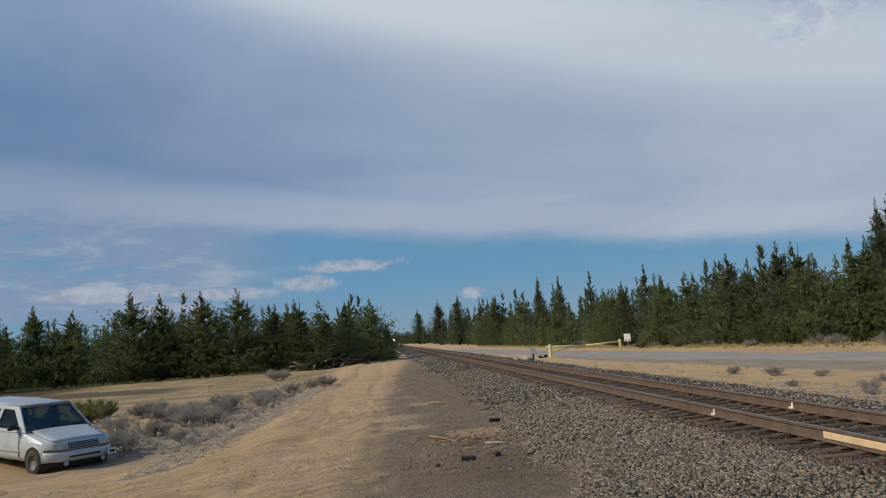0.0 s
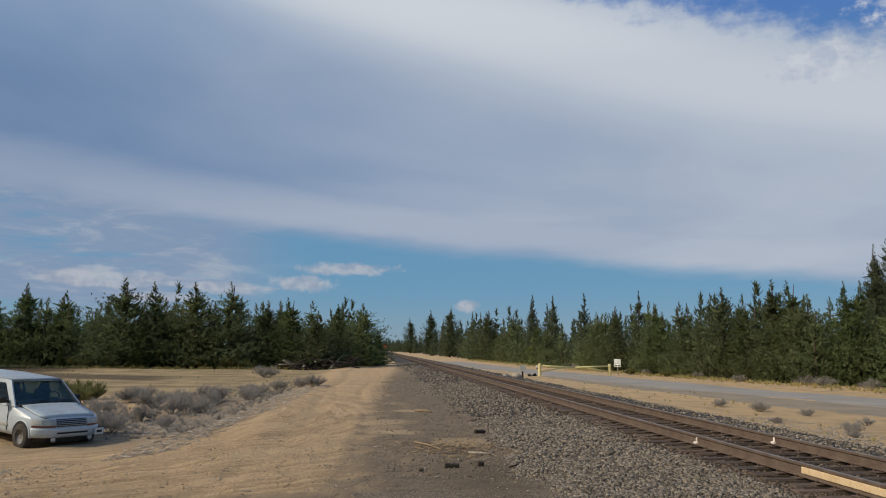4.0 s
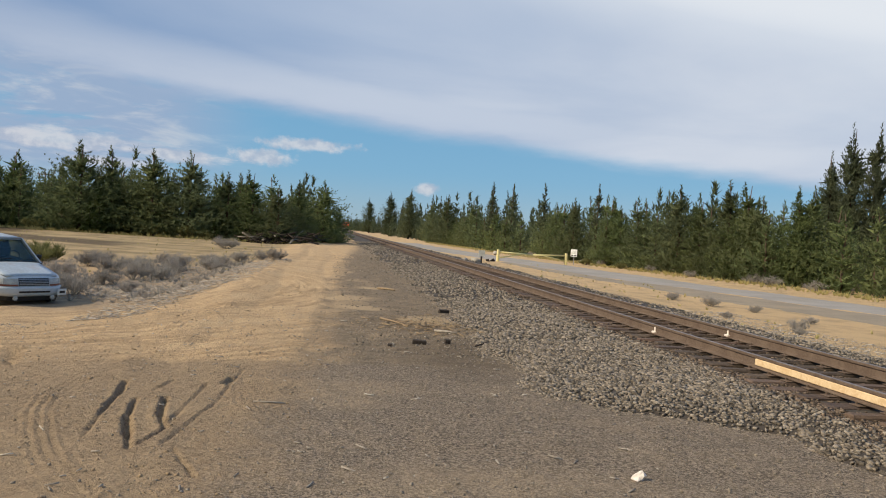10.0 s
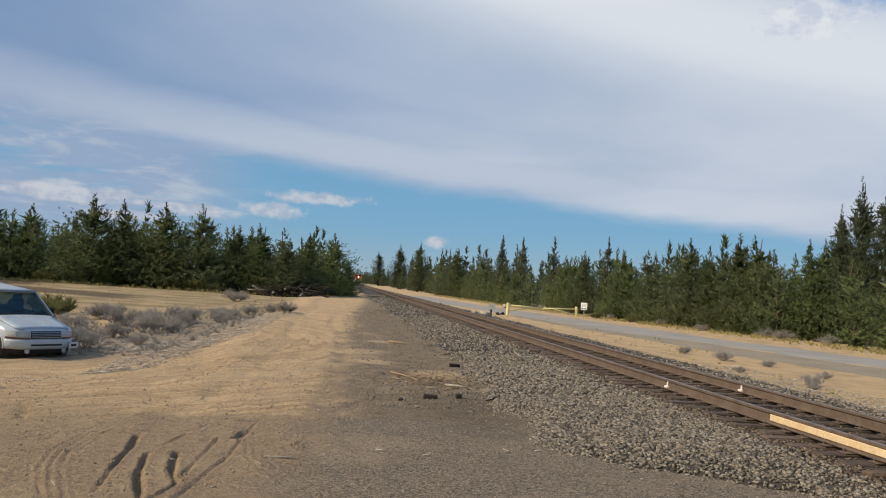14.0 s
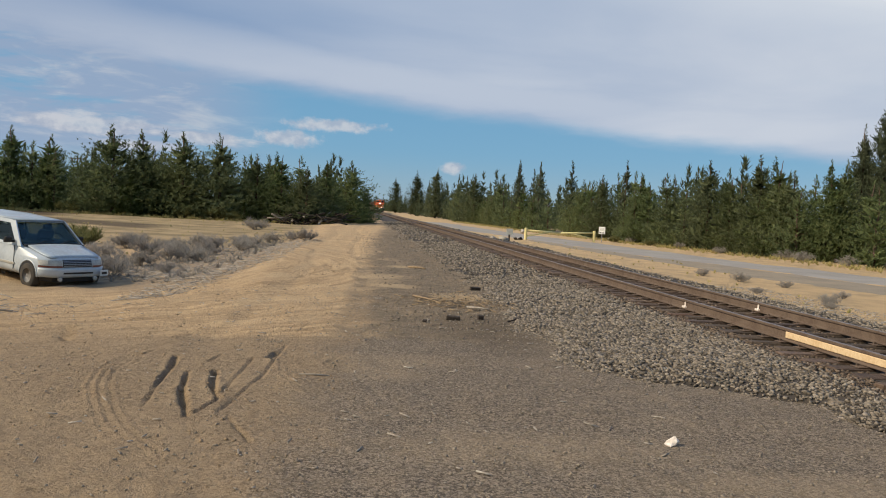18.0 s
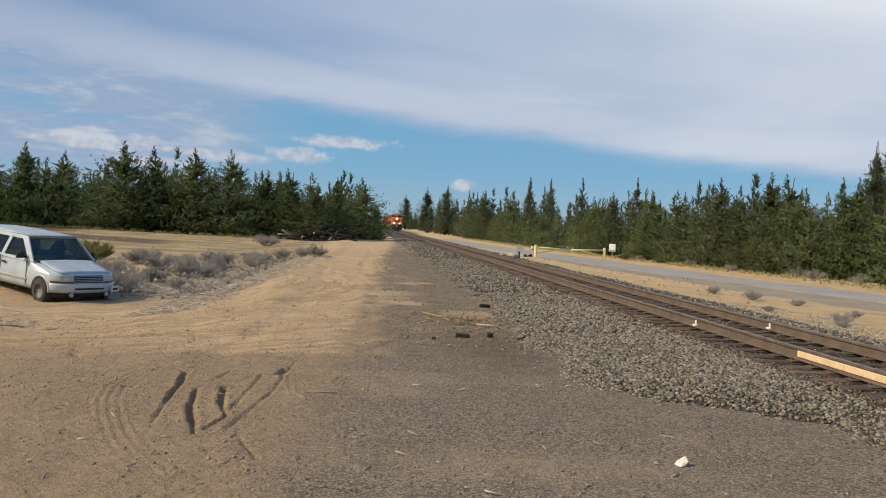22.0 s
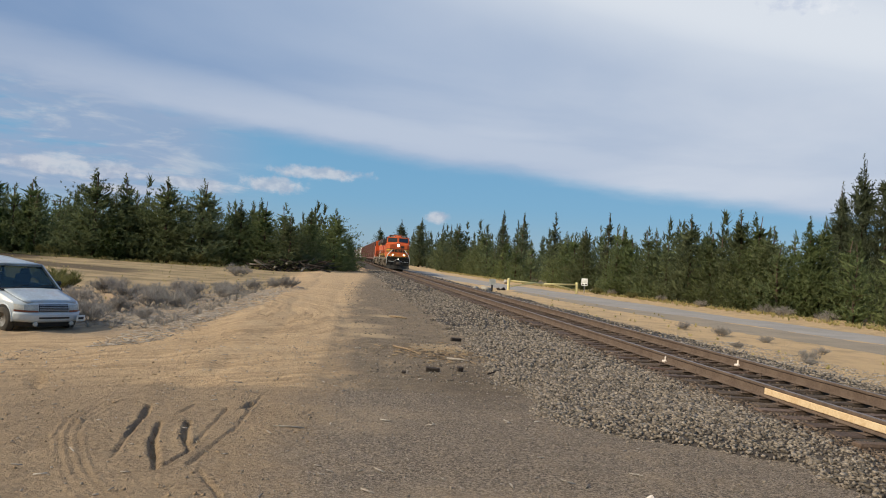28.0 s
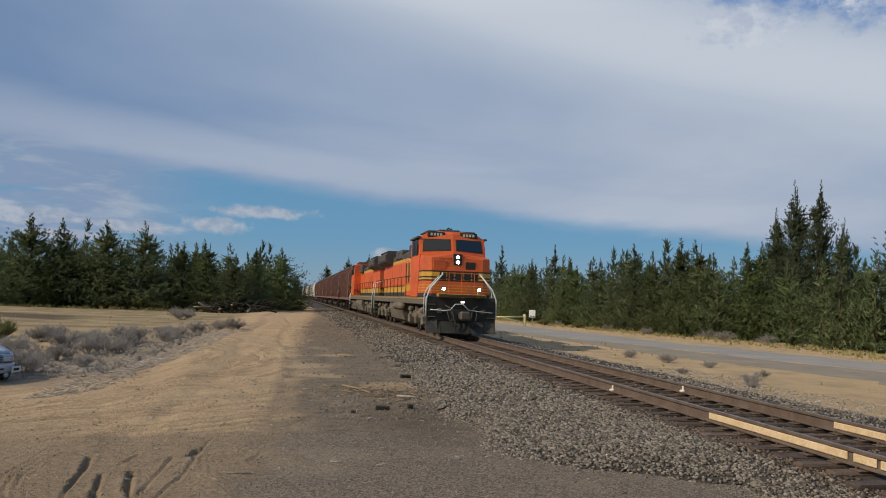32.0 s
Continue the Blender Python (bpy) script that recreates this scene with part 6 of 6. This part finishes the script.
def make_sign():
    sign = thing("road_sign", "square white sign with dark markings on a thin post", "sign")
    x, y = 22.05, 71.6
    z = gz(x, y)
    part("post", Mesh().box(x - 0.035, y - 0.02, z - 0.3, x + 0.035, y + 0.02, z + 1.45, 0.006), "grey_metal", sign)
    panel = part("panel", Mesh().box(x - 0.31, y - 0.04, z + 0.78, x + 0.31, y - 0.022, z + 1.44, 0.004), "sign_white", sign, "white panel")
    part("writing_bar", Mesh().box(x - 0.24, y - 0.048, z + 0.84, x - 0.03, y - 0.039, z + 0.93), "sign_black", panel)
    part("writing_bar", Mesh().box(x + 0.03, y - 0.048, z + 0.84, x + 0.24, y - 0.039, z + 0.93), "sign_black", panel)
    for k in range(3):
        part("writing_line", Mesh().box(x - 0.22, y - 0.048, z + 1.06 + 0.11 * k, x + 0.22, y - 0.039, z + 1.1 + 0.11 * k), "decal_pale", panel)
    # the sign is turned a little towards the track
    turn = pose(x, y, 0, 0, 0, -38) @ pose(-x, -y, 0)
    for ob in sign.children_recursive:
        ob.data.transform(turn)
    s2 = thing("small_sign", "small grey weathered sign on a short post beside the track", "sign")
    x, y = 11.6, 62.0
    z = gz(x, y)
    part("post", Mesh().box(x - 0.06, y - 0.05, z - 0.3, x + 0.06, y + 0.05, z + 0.85, 0.01), "dark_wood", s2)
    part("panel", Mesh().box(x - 0.26, y - 0.09, z + 0.52, x + 0.26, y - 0.055, z + 0.98, 0.01), "decal_pale", s2, "pale weathered panel")


make_sign()


def make_poles():
    for x, y, h, arm in ((-47.5, 140, 8.2, 1), (-43.5, 150, 10.0, 0)):
        pole = thing("utility_pole", "dark wooden utility pole behind the trees", "pole", "utility poles")
        z = gz(x, y)
        part("mast", Mesh().tube([(x, y, z - 0.5), (x, y, z + h)], 0.16, 8, True, 0.11), "pole_wood", pole)
        if arm:
            part("crossarm", Mesh().box(x - 1.3, y - 0.07, z + h - 0.45, x + 1.3, y + 0.07, z + h - 0.3, 0.01), "pole_wood", pole)
            for k in (-1.15, -0.4, 0.4, 1.15):
                part("insulator", Mesh().lathe([(0, 0.05), (0.16, 0.035)], (x + k, y, z + h - 0.3), "z", 6), "grey_metal", pole)


make_poles()


# ---- brush, grass, stones, dead wood ----
def fans(points, lengths, spreads, seed, width=0.035, per=14, up=0.7):
    """Thin blades that rise and spread from points."""
    g = np.random.default_rng(seed)
    p = np.repeat(np.asarray(points, float), per, 0)
    L = np.repeat(np.asarray(lengths, float), per) * g.uniform(0.45, 1.1, len(p))
    s = np.repeat(np.asarray(spreads, float), per)
    a = g.uniform(0, 6.28, len(p))
    t = g.uniform(0.05, 1.0, len(p)) * s
    d = np.stack([np.cos(a) * t, np.sin(a) * t, up + g.uniform(0, 0.5, len(p))], 1)
    d /= np.linalg.norm(d, axis=1)[:, None]
    w = np.cross(d, np.stack([np.cos(a * 3), np.sin(a * 3), 0 * a], 1))
    w /= np.linalg.norm(w, axis=1)[:, None] + 1e-6
    b = p + np.stack([np.cos(a), np.sin(a), 0 * a], 1) * (g.uniform(0, 0.3, len(p)) * s * L * 0.5)[:, None]
    tip = b + d * L[:, None]
    v = np.stack([b - w * width * 0.5, b + w * width * 0.5, tip], 1).reshape(-1, 3)
    return v, np.arange(len(v)).reshape(-1, 3)


def make_bush(name, label, mat, seed, r, h, stems=26, per=22, width=0.022, category="bush", group="grey brush"):
    """A bush: woody stems from one root that end in sprays of fine twigs."""
    g = np.random.default_rng(seed)
    bush = thing(name, label, category, group)
    stem, pts = Mesh(), []
    for i in range(stems):
        a, t = g.uniform(0, 6.28), g.random() ** 0.6
        top = np.array([math.cos(a) * t * r, math.sin(a) * t * r, h * (1 - 0.55 * t * t) * g.uniform(0.5, 0.95)])
        stem.tube([(top[0] * 0.1, top[1] * 0.1, -0.05), tuple(top * (0.55, 0.55, 0.5)), tuple(top)], 0.011, 4, False, 0.004)
        for q in (0.45, 0.7, 1.0):
            pts.append(top * (q * 0.95, q * 0.95, q))
    part("woody_base", stem, "twig" if mat != "green_bush" else "bark", bush)
    v, f = fans(pts, np.full(len(pts), h * 0.42), np.full(len(pts), 1.1), seed, width, per, 0.55)
    part("foliage" if mat != "twig" else "twig_spray", from_arrays("twigs", v, f), mat, bush)
    return bush


def put_brush():
    g = np.random.default_rng(21)
    grey = [make_bush("sagebrush", "leafless grey brush with fine twigs on sand", "twig", 31 + i, 0.75, 0.7, 30, 30, 0.008) for i in range(3)]
    spots = [(-6.6, 22.7, 1.0), (-7.8, 24.9, 0.8), (-8.1, 32.5, 1.2), (-7.2, 33.2, 1.1), (-6.3, 36.0, 1.2), (-5.5, 40.2, 1.1), (-5.0, 45.0, 1.0), (-2.9, 42.0, 1.1), (-8.2, 63.5, 1.6), (-6.7, 29.9, 1.1), (-6.9, 26.8, 0.9), (-9.8, 35.5, 1.2), (-5.8, 30.4, 0.9), (-6.0, 33.5, 0.9), (-8.9, 29.0, 1.0), (-5.0, 36.5, 0.9), (-7.2, 38.5, 1.1), (-6.2, 42.0, 1.0), (-9.0, 26.5, 0.8), (-5.6, 24.6, 0.6), (-10.3, 39.0, 1.0), (-3.9, 44.5, 0.9), (-8.2, 22.0, 0.7)]
    right = [(13.9, 31.3, 0.5), (14.2, 28.6, 0.55), (14.9, 26.6, 0.4), (13.3, 21.4, 0.5), (12.4, 23.8, 0.3), (15.0, 23.4, 0.35), (12.6, 20.2, 0.3), (26.0, 75.0, 0.8), (29.0, 52.0, 1.0), (27.3, 58.5, 0.8), (28.8, 49.5, 0.9), (29.4, 45.5, 1.0), (26.4, 64.0, 0.8)]
    for i, (x, y, s) in enumerate([(x - 0.35 * (y < 40), y + 0.3, s * 0.88) for x, y, s in spots] + right):
        ob = grey[i] if i < 3 else copy_thing(grey[i % 3], pose(0, 0, 0))
        ob.matrix_basis = pose(x, y, gz(x, y), 0, 0, g.uniform(0, 360))
        ob.scale = (s * g.uniform(0.9, 1.2), s * g.uniform(0.9, 1.2), s)
    green = make_bush("rabbitbrush", "olive green bush behind the parked van", "green_bush", 51, 0.9, 0.9, 30, 26, 0.03, group="green bushes")
    green.matrix_basis = pose(-11.7, 35.0, gz(-11.7, 35.0))
    for x, y, s in ((-13.2, 38.0, 1.1), (-18.6, 86.3, 1.5), (-15.0, 86.0, 1.7), (-13.4, 85.9, 1.4), (-31.0, 88.0, 1.5), (-36.0, 89.0, 1.2), (24.0, 74.0, 0.8), (25.3, 68.0, 0.7)):
        ob = copy_thing(green, pose(x, y, gz(x, y), 0, 0, g.uniform(0, 360)))
        tagged(ob, "olive green bush at the foot of the pines")
        ob.scale = (s, s, s * 0.85)
    sap = make_pine("pine_sapling", "small bright green pine sapling at the forest edge", 2.0, 0.62, 77, "sapling_green", "tree", "saplings", trunk_r=0.03, boughs=70, tufts=6, blade=0.2, blades=6, low=0.03, power=1.1, core=30)
    sap.matrix_basis = pose(-12.3, 86.0, gz(-12.3, 86))
    for x, y, s in ((-24.7, 85.8, 1.5), (-23.9, 86.0, 2.1), (-33.0, 88.8, 1.0)):
        ob = copy_thing(sap, pose(x, y, gz(x, y), 0, 0, 40))
        ob.scale = (s, s, s)


put_brush()


def scatter_grass():
    """Dry grass at the feet of the woods and over the field."""
    g = np.random.default_rng(3)
    pts, L = [], []
    for _ in range(1500):
        y = 24 + 150 * g.random() ** 1.4
        x = edge_right(y) - 1.2 + g.normal(0, 0.7)
        pts.append((x, y)), L.append(g.uniform(0.12, 0.4))
    for _ in range(900):
        x = g.uniform(-55, -3)
        pts.append((x, 85.2 + g.normal(0, 0.9) + max(0, -30 - x) * 0.25)), L.append(g.uniform(0.15, 0.5))
    for _ in range(260):
        pts.append((-4.5 - 36 * g.random() ** 1.2, g.uniform(30, 84))), L.append(g.uniform(0.06, 0.2))
    for _ in range(90):
        y = g.uniform(18, 66)
        pts.append((10.9 + g.random() * 6, y)), L.append(g.uniform(0.05, 0.16))
    pts = np.array(pts)
    p = np.stack([pts[:, 0], pts[:, 1], ground_z(pts[:, 0], pts[:, 1]) - 0.01], 1)
    v, f = fans(p, L, np.full(len(p), 0.8), 4, 0.045, 12, 0.7)
    tagged(part("dry_grass", from_arrays("dry_grass", v, f), "dry_grass"), "tufts of dry yellow grass", "grass", kind="stuff")
    # low grey scrub between the bushes
    q = np.stack([-4.2 - 5.5 * g.random(330), g.uniform(21, 47, 330)], 1)
    q = q[q[:, 0] < -3.2 - (q[:, 1] < 27) * 1.3]
    p = np.stack([q[:, 0], q[:, 1], ground_z(q[:, 0], q[:, 1]) - 0.01], 1)
    v, f = fans(p, g.uniform(0.14, 0.38, len(p)), np.full(len(p), 1.0), 8, 0.018, 22, 0.6)
    tagged(part("low_scrub", from_arrays("low_scrub", v, f), "twig"), "low grey leafless scrub", "scrub", kind="stuff")


scatter_grass()


def sticks(name, pts, lengths, thick, mat, label, category, seed, tilt=0.12):
    """Loose sticks and chips lying about, joined."""
    g = np.random.default_rng(seed)
    n = len(pts)
    a, b = g.uniform(0, 3.14, n), g.normal(0, tilt, n)
    d = np.stack([np.cos(a) * np.cos(b), np.sin(a) * np.cos(b), np.sin(b)], 1) * (np.asarray(lengths) / 2)[:, None]
    s = np.stack([-np.sin(a), np.cos(a), 0 * a], 1) * np.asarray(thick)[:, None]
    u = np.array([[0, 0, 1.0]]) * np.asarray(thick)[:, None]
    c = np.asarray(pts)
    v = np.stack([c - d - s, c - d + s, c - d + u * 1.3, c + d - s, c + d + s, c + d + u * 1.3], 1).reshape(-1, 3)
    k = 6 * np.arange(n)[:, None]
    f = np.concatenate([k + np.array(q) for q in ((0, 3, 4), (0, 4, 1), (1, 4, 5), (1, 5, 2), (2, 5, 3), (2, 3, 0), (0, 1, 2), (3, 5, 4))])
    return tagged(part(name, from_arrays(name, v, f), mat), label, category, kind="stuff")


def make_debris():
    g = np.random.default_rng(13)
    # pale wood litter below the road bank
    y = 17 + 27 * g.random(9000) ** 1.15
    x = -2.85 - 1.0 * ease(30 - y, 0, 12) + 0.5 * ease(y, 34, 44) - g.random(9000) ** 1.15 * 4.0 + g.normal(0, 0.22, 9000)
    y = np.where((x < -5.3) & (y < 22), y + 6, y)
    # and a small heap of twigs on the near side of the van
    x[:420], y[:420] = g.normal(-7.2, 0.8, 420), g.normal(14.3, 0.9, 420)
    p = np.stack([x, y, ground_z(x, y) + 0.012], 1)
    L = 0.04 + 0.3 * g.random(9000) ** 4
    sticks("wood_litter", p, L, 0.005 + 0.02 * L * g.uniform(0.3, 1, 9000), "dead_wood", "bleached grey wood chips and sticks littering the ground", "debris", 14)
    # fine chips over the lot
    x, y = g.uniform(-6, 3.2, 520), g.uniform(4.2, 17, 520)
    p = np.stack([x, y, ground_z(x, y) + 0.008], 1)
    L = 0.02 + 0.12 * g.random(520) ** 3
    sticks("wood_chips", p, L, 0.006 + 0.02 * L, "dead_wood", "scattered pale wood chips on the gravel", "debris", 15)
    # pale shale by the far side of the track
    x, y = 11.0 + 2.6 * g.random(1500), g.uniform(14, 26, 1500)
    p = np.stack([x, y, ground_z(x, y) + 0.012], 1)
    L = 0.03 + 0.14 * g.random(1500) ** 3
    sticks("pale_litter", p, L, 0.006 + 0.05 * L, "dead_wood", "pale stones and wood litter beside the track", "debris", 16)
    # mulch heap by the ballast
    x, y = g.normal(1.95, 0.6, 420), g.normal(16.4, 0.75, 420)
    p = np.stack([x, y, np.maximum(ground_z(x, y), bed_z(x, y)) + 0.015], 1)
    L = 0.03 + 0.24 * g.random(420) ** 4
    sticks("bark_litter", p, L, 0.006 + 0.022 * L, "tan_wood", "tan bark and splinters heaped by the ballast", "debris", 17)
    for (a, b), r, mat, label in ((((1.08, 17.3), (1.55, 15.9)), 0.022, "tan_wood", "peeled tan branch lying on the gravel"), (((2.03, 15.5), (2.42, 15.15)), 0.025, "dead_wood", "bleached stick lying on the gravel"), (((1.5, 25.9), (2.0, 25.3)), 0.035, "tan_wood", "broken tan board on the roadside"), (((-0.75, 8.57), (-0.42, 8.6)), 0.012, "dead_wood", "thin bleached stick on the dirt"), (((-7.0, 13.3), (-5.5, 12.9)), 0.025, "dead_wood", "long bleached branch lying on the dirt"), (((-6.9, 15.3), (-6.2, 14.6)), 0.016, "dead_wood", "bleached stick lying on the dirt"), (((2.5, 13.6), (3.1, 14.4)), 0.014, "dark_wood", "dark stick lying on the ballast"), (((3.3, 16.0), (4.0, 17.1)), 0.016, "dark_wood", "dark stick lying on the ballast")):
        (ax, ay), (bx, by) = a, b
        za, zb = max(gz(ax, ay), float(bed_z(ax, ay))), max(gz(bx, by), float(bed_z(bx, by)))
        stick = part("fallen_stick", Mesh().tube([(ax, ay, za + r), ((ax + bx) / 2 + 0.03, (ay + by) / 2, (za + zb) / 2 + r * 1.4), (bx, by, zb + r)], r, 7, True, r * 0.6), mat, smooth=True)
        tagged(stick, label, "stick", "fallen sticks")
    for x, y, w, l, h in ((1.53, 13.6, 0.12, 0.05, 0.07), (2.03, 13.75, 0.05, 0.05, 0.08), (2.7, 19.05, 0.13, 0.05, 0.08), (1.0, 13.2, 0.04, 0.04, 0.04)):
        z = max(gz(x, y), float(bed_z(x, y)))
        ob = part("wood_block", Mesh().box(-w, -l, -0.02, w, l, h, 0.012), "dark_wood")
        ob.matrix_basis = pose(x, y, z, 2, 3, g.uniform(-15, 15))
        tagged(ob, "short dark creosoted block of wood", "wood block", "wood blocks")
    rings = [[(r * (1 + 0.4 * math.sin(2.3 * k + z * 60)) * math.cos(k * 1.047) + 0.35 * z, r * (1 + 0.35 * math.cos(1.7 * k + z * 90)) * math.sin(k * 1.047), z + 0.008 * math.sin(3 * k)) for k in range(6)] for r, z in ((0.03, -0.03), (0.052, 0.0), (0.044, 0.028), (0.014, 0.066))]
    rock = part("white_rock", Mesh().loft(rings), "white_mark")
    tagged(rock, "white angular stone on the gravel", "rock")
    rock.matrix_basis = pose(2.53, 6.24, gz(2.53, 6.24) + 0.012)
    for i, (x, y, s) in enumerate(((10.5, 58.5, 0.42), (10.0, 60.0, 0.25), (13.0, 66.5, 0.35), (13.6, 67.5, 0.28), (26.2, 76.0, 0.5), (25.2, 78.5, 0.4), (19.0, 92.0, 0.5))):
        ob = scatter_stones("boulder", [(0, 0, 0)], [s], "boulder" if i not in (2, 3) else "dark_wood", "pale rough boulder by the road" if i not in (2, 3) else "dark broken stump by the gate", "boulder")
        ob["kind"] = "thing"
        ob["group"] = "boulders by the road"
        ob.matrix_basis = pose(x, y, gz(x, y) + s * 0.3)
    # clods of dirt thrown up along the wheel lines
    n = 3600
    c = g.integers(0, 60, n)
    cx, cy = g.uniform(-6.5, 0.2, 60), 5.5 + 20 * g.random(60) ** 1.3
    d = g.normal(0, 0.16, n)
    u = g.normal(0, 0.75, n)
    x, y = cx[c] + d + 0.45 * u * np.sin(c), cy[c] + u * 0.9
    keep = (y > 4.0) & (x < 0.6)
    x, y = x[keep], y[keep]
    r = 0.003 + 0.015 * g.random(len(x)) ** 5 + 0.0003 * y
    scatter_stones("dirt_clods", np.stack([x, y, ground_z(x, y) + r * 0.25], 1), r, "clod", "small brown clods of loose dirt on the sand", "dirt")
    # loose pebbles on the lot
    n = 17000
    x, y = g.uniform(-5.5, 6.0, n), 3.5 + 15 * g.random(n) ** 1.2
    keep = g.random(n) < np.clip(0.25 + 0.22 * (x + 1.5), 0.12, 1)
    x, y = x[keep], y[keep]
    r = 0.004 + 0.012 * g.random(len(x)) ** 3 + 0.0003 * y
    scatter_stones("loose_pebbles", np.stack([x, y, ground_z(x, y) + r * 0.3], 1), r, "pebble", "small loose pebbles on the gravel lot", "pebbles")
    # stones strayed from the ballast on to the lane
    n = 1900
    y = 12.5 + 45 * g.random(n) ** 1.5
    x = 3.0 - 2.9 * g.random(n) ** 1.7 + g.normal(0, 0.15, n)
    r = (0.009 + 0.014 * g.random(n)) * (1 + y * 0.012)
    scatter_stones("stray_stones", np.stack([x, y, ground_z(x, y) + r * 0.3], 1), r, "stone", "stray ballast stones on the gravel lane", "stones")
    # dark slash pile under the last pines
    for i in range(64):
        x, y, a = g.uniform(-8.8, -1.2), g.uniform(83.2, 86.4), g.uniform(0, 3.1)
        l = g.uniform(0.8, 2.4)
        z = gz(x, y)
        ob = part("log", Mesh().tube([(-l, 0, 0), (0, 0.05, 0.06), (l, 0, 0.1)], g.uniform(0.05, 0.13), 6, True, 0.03), "dark_wood" if i % 7 else "dead_wood", smooth=True)
        ob.matrix_basis = pose(x, y, z + 0.06 + 0.15 * (i % 6), 0, g.uniform(-22, 22), math.degrees(a))
        tagged(ob, "dark felled log on the slash pile" if i % 7 else "bleached grey log on the slash pile", "log", "logs of the slash pile")


make_debris()


motions()
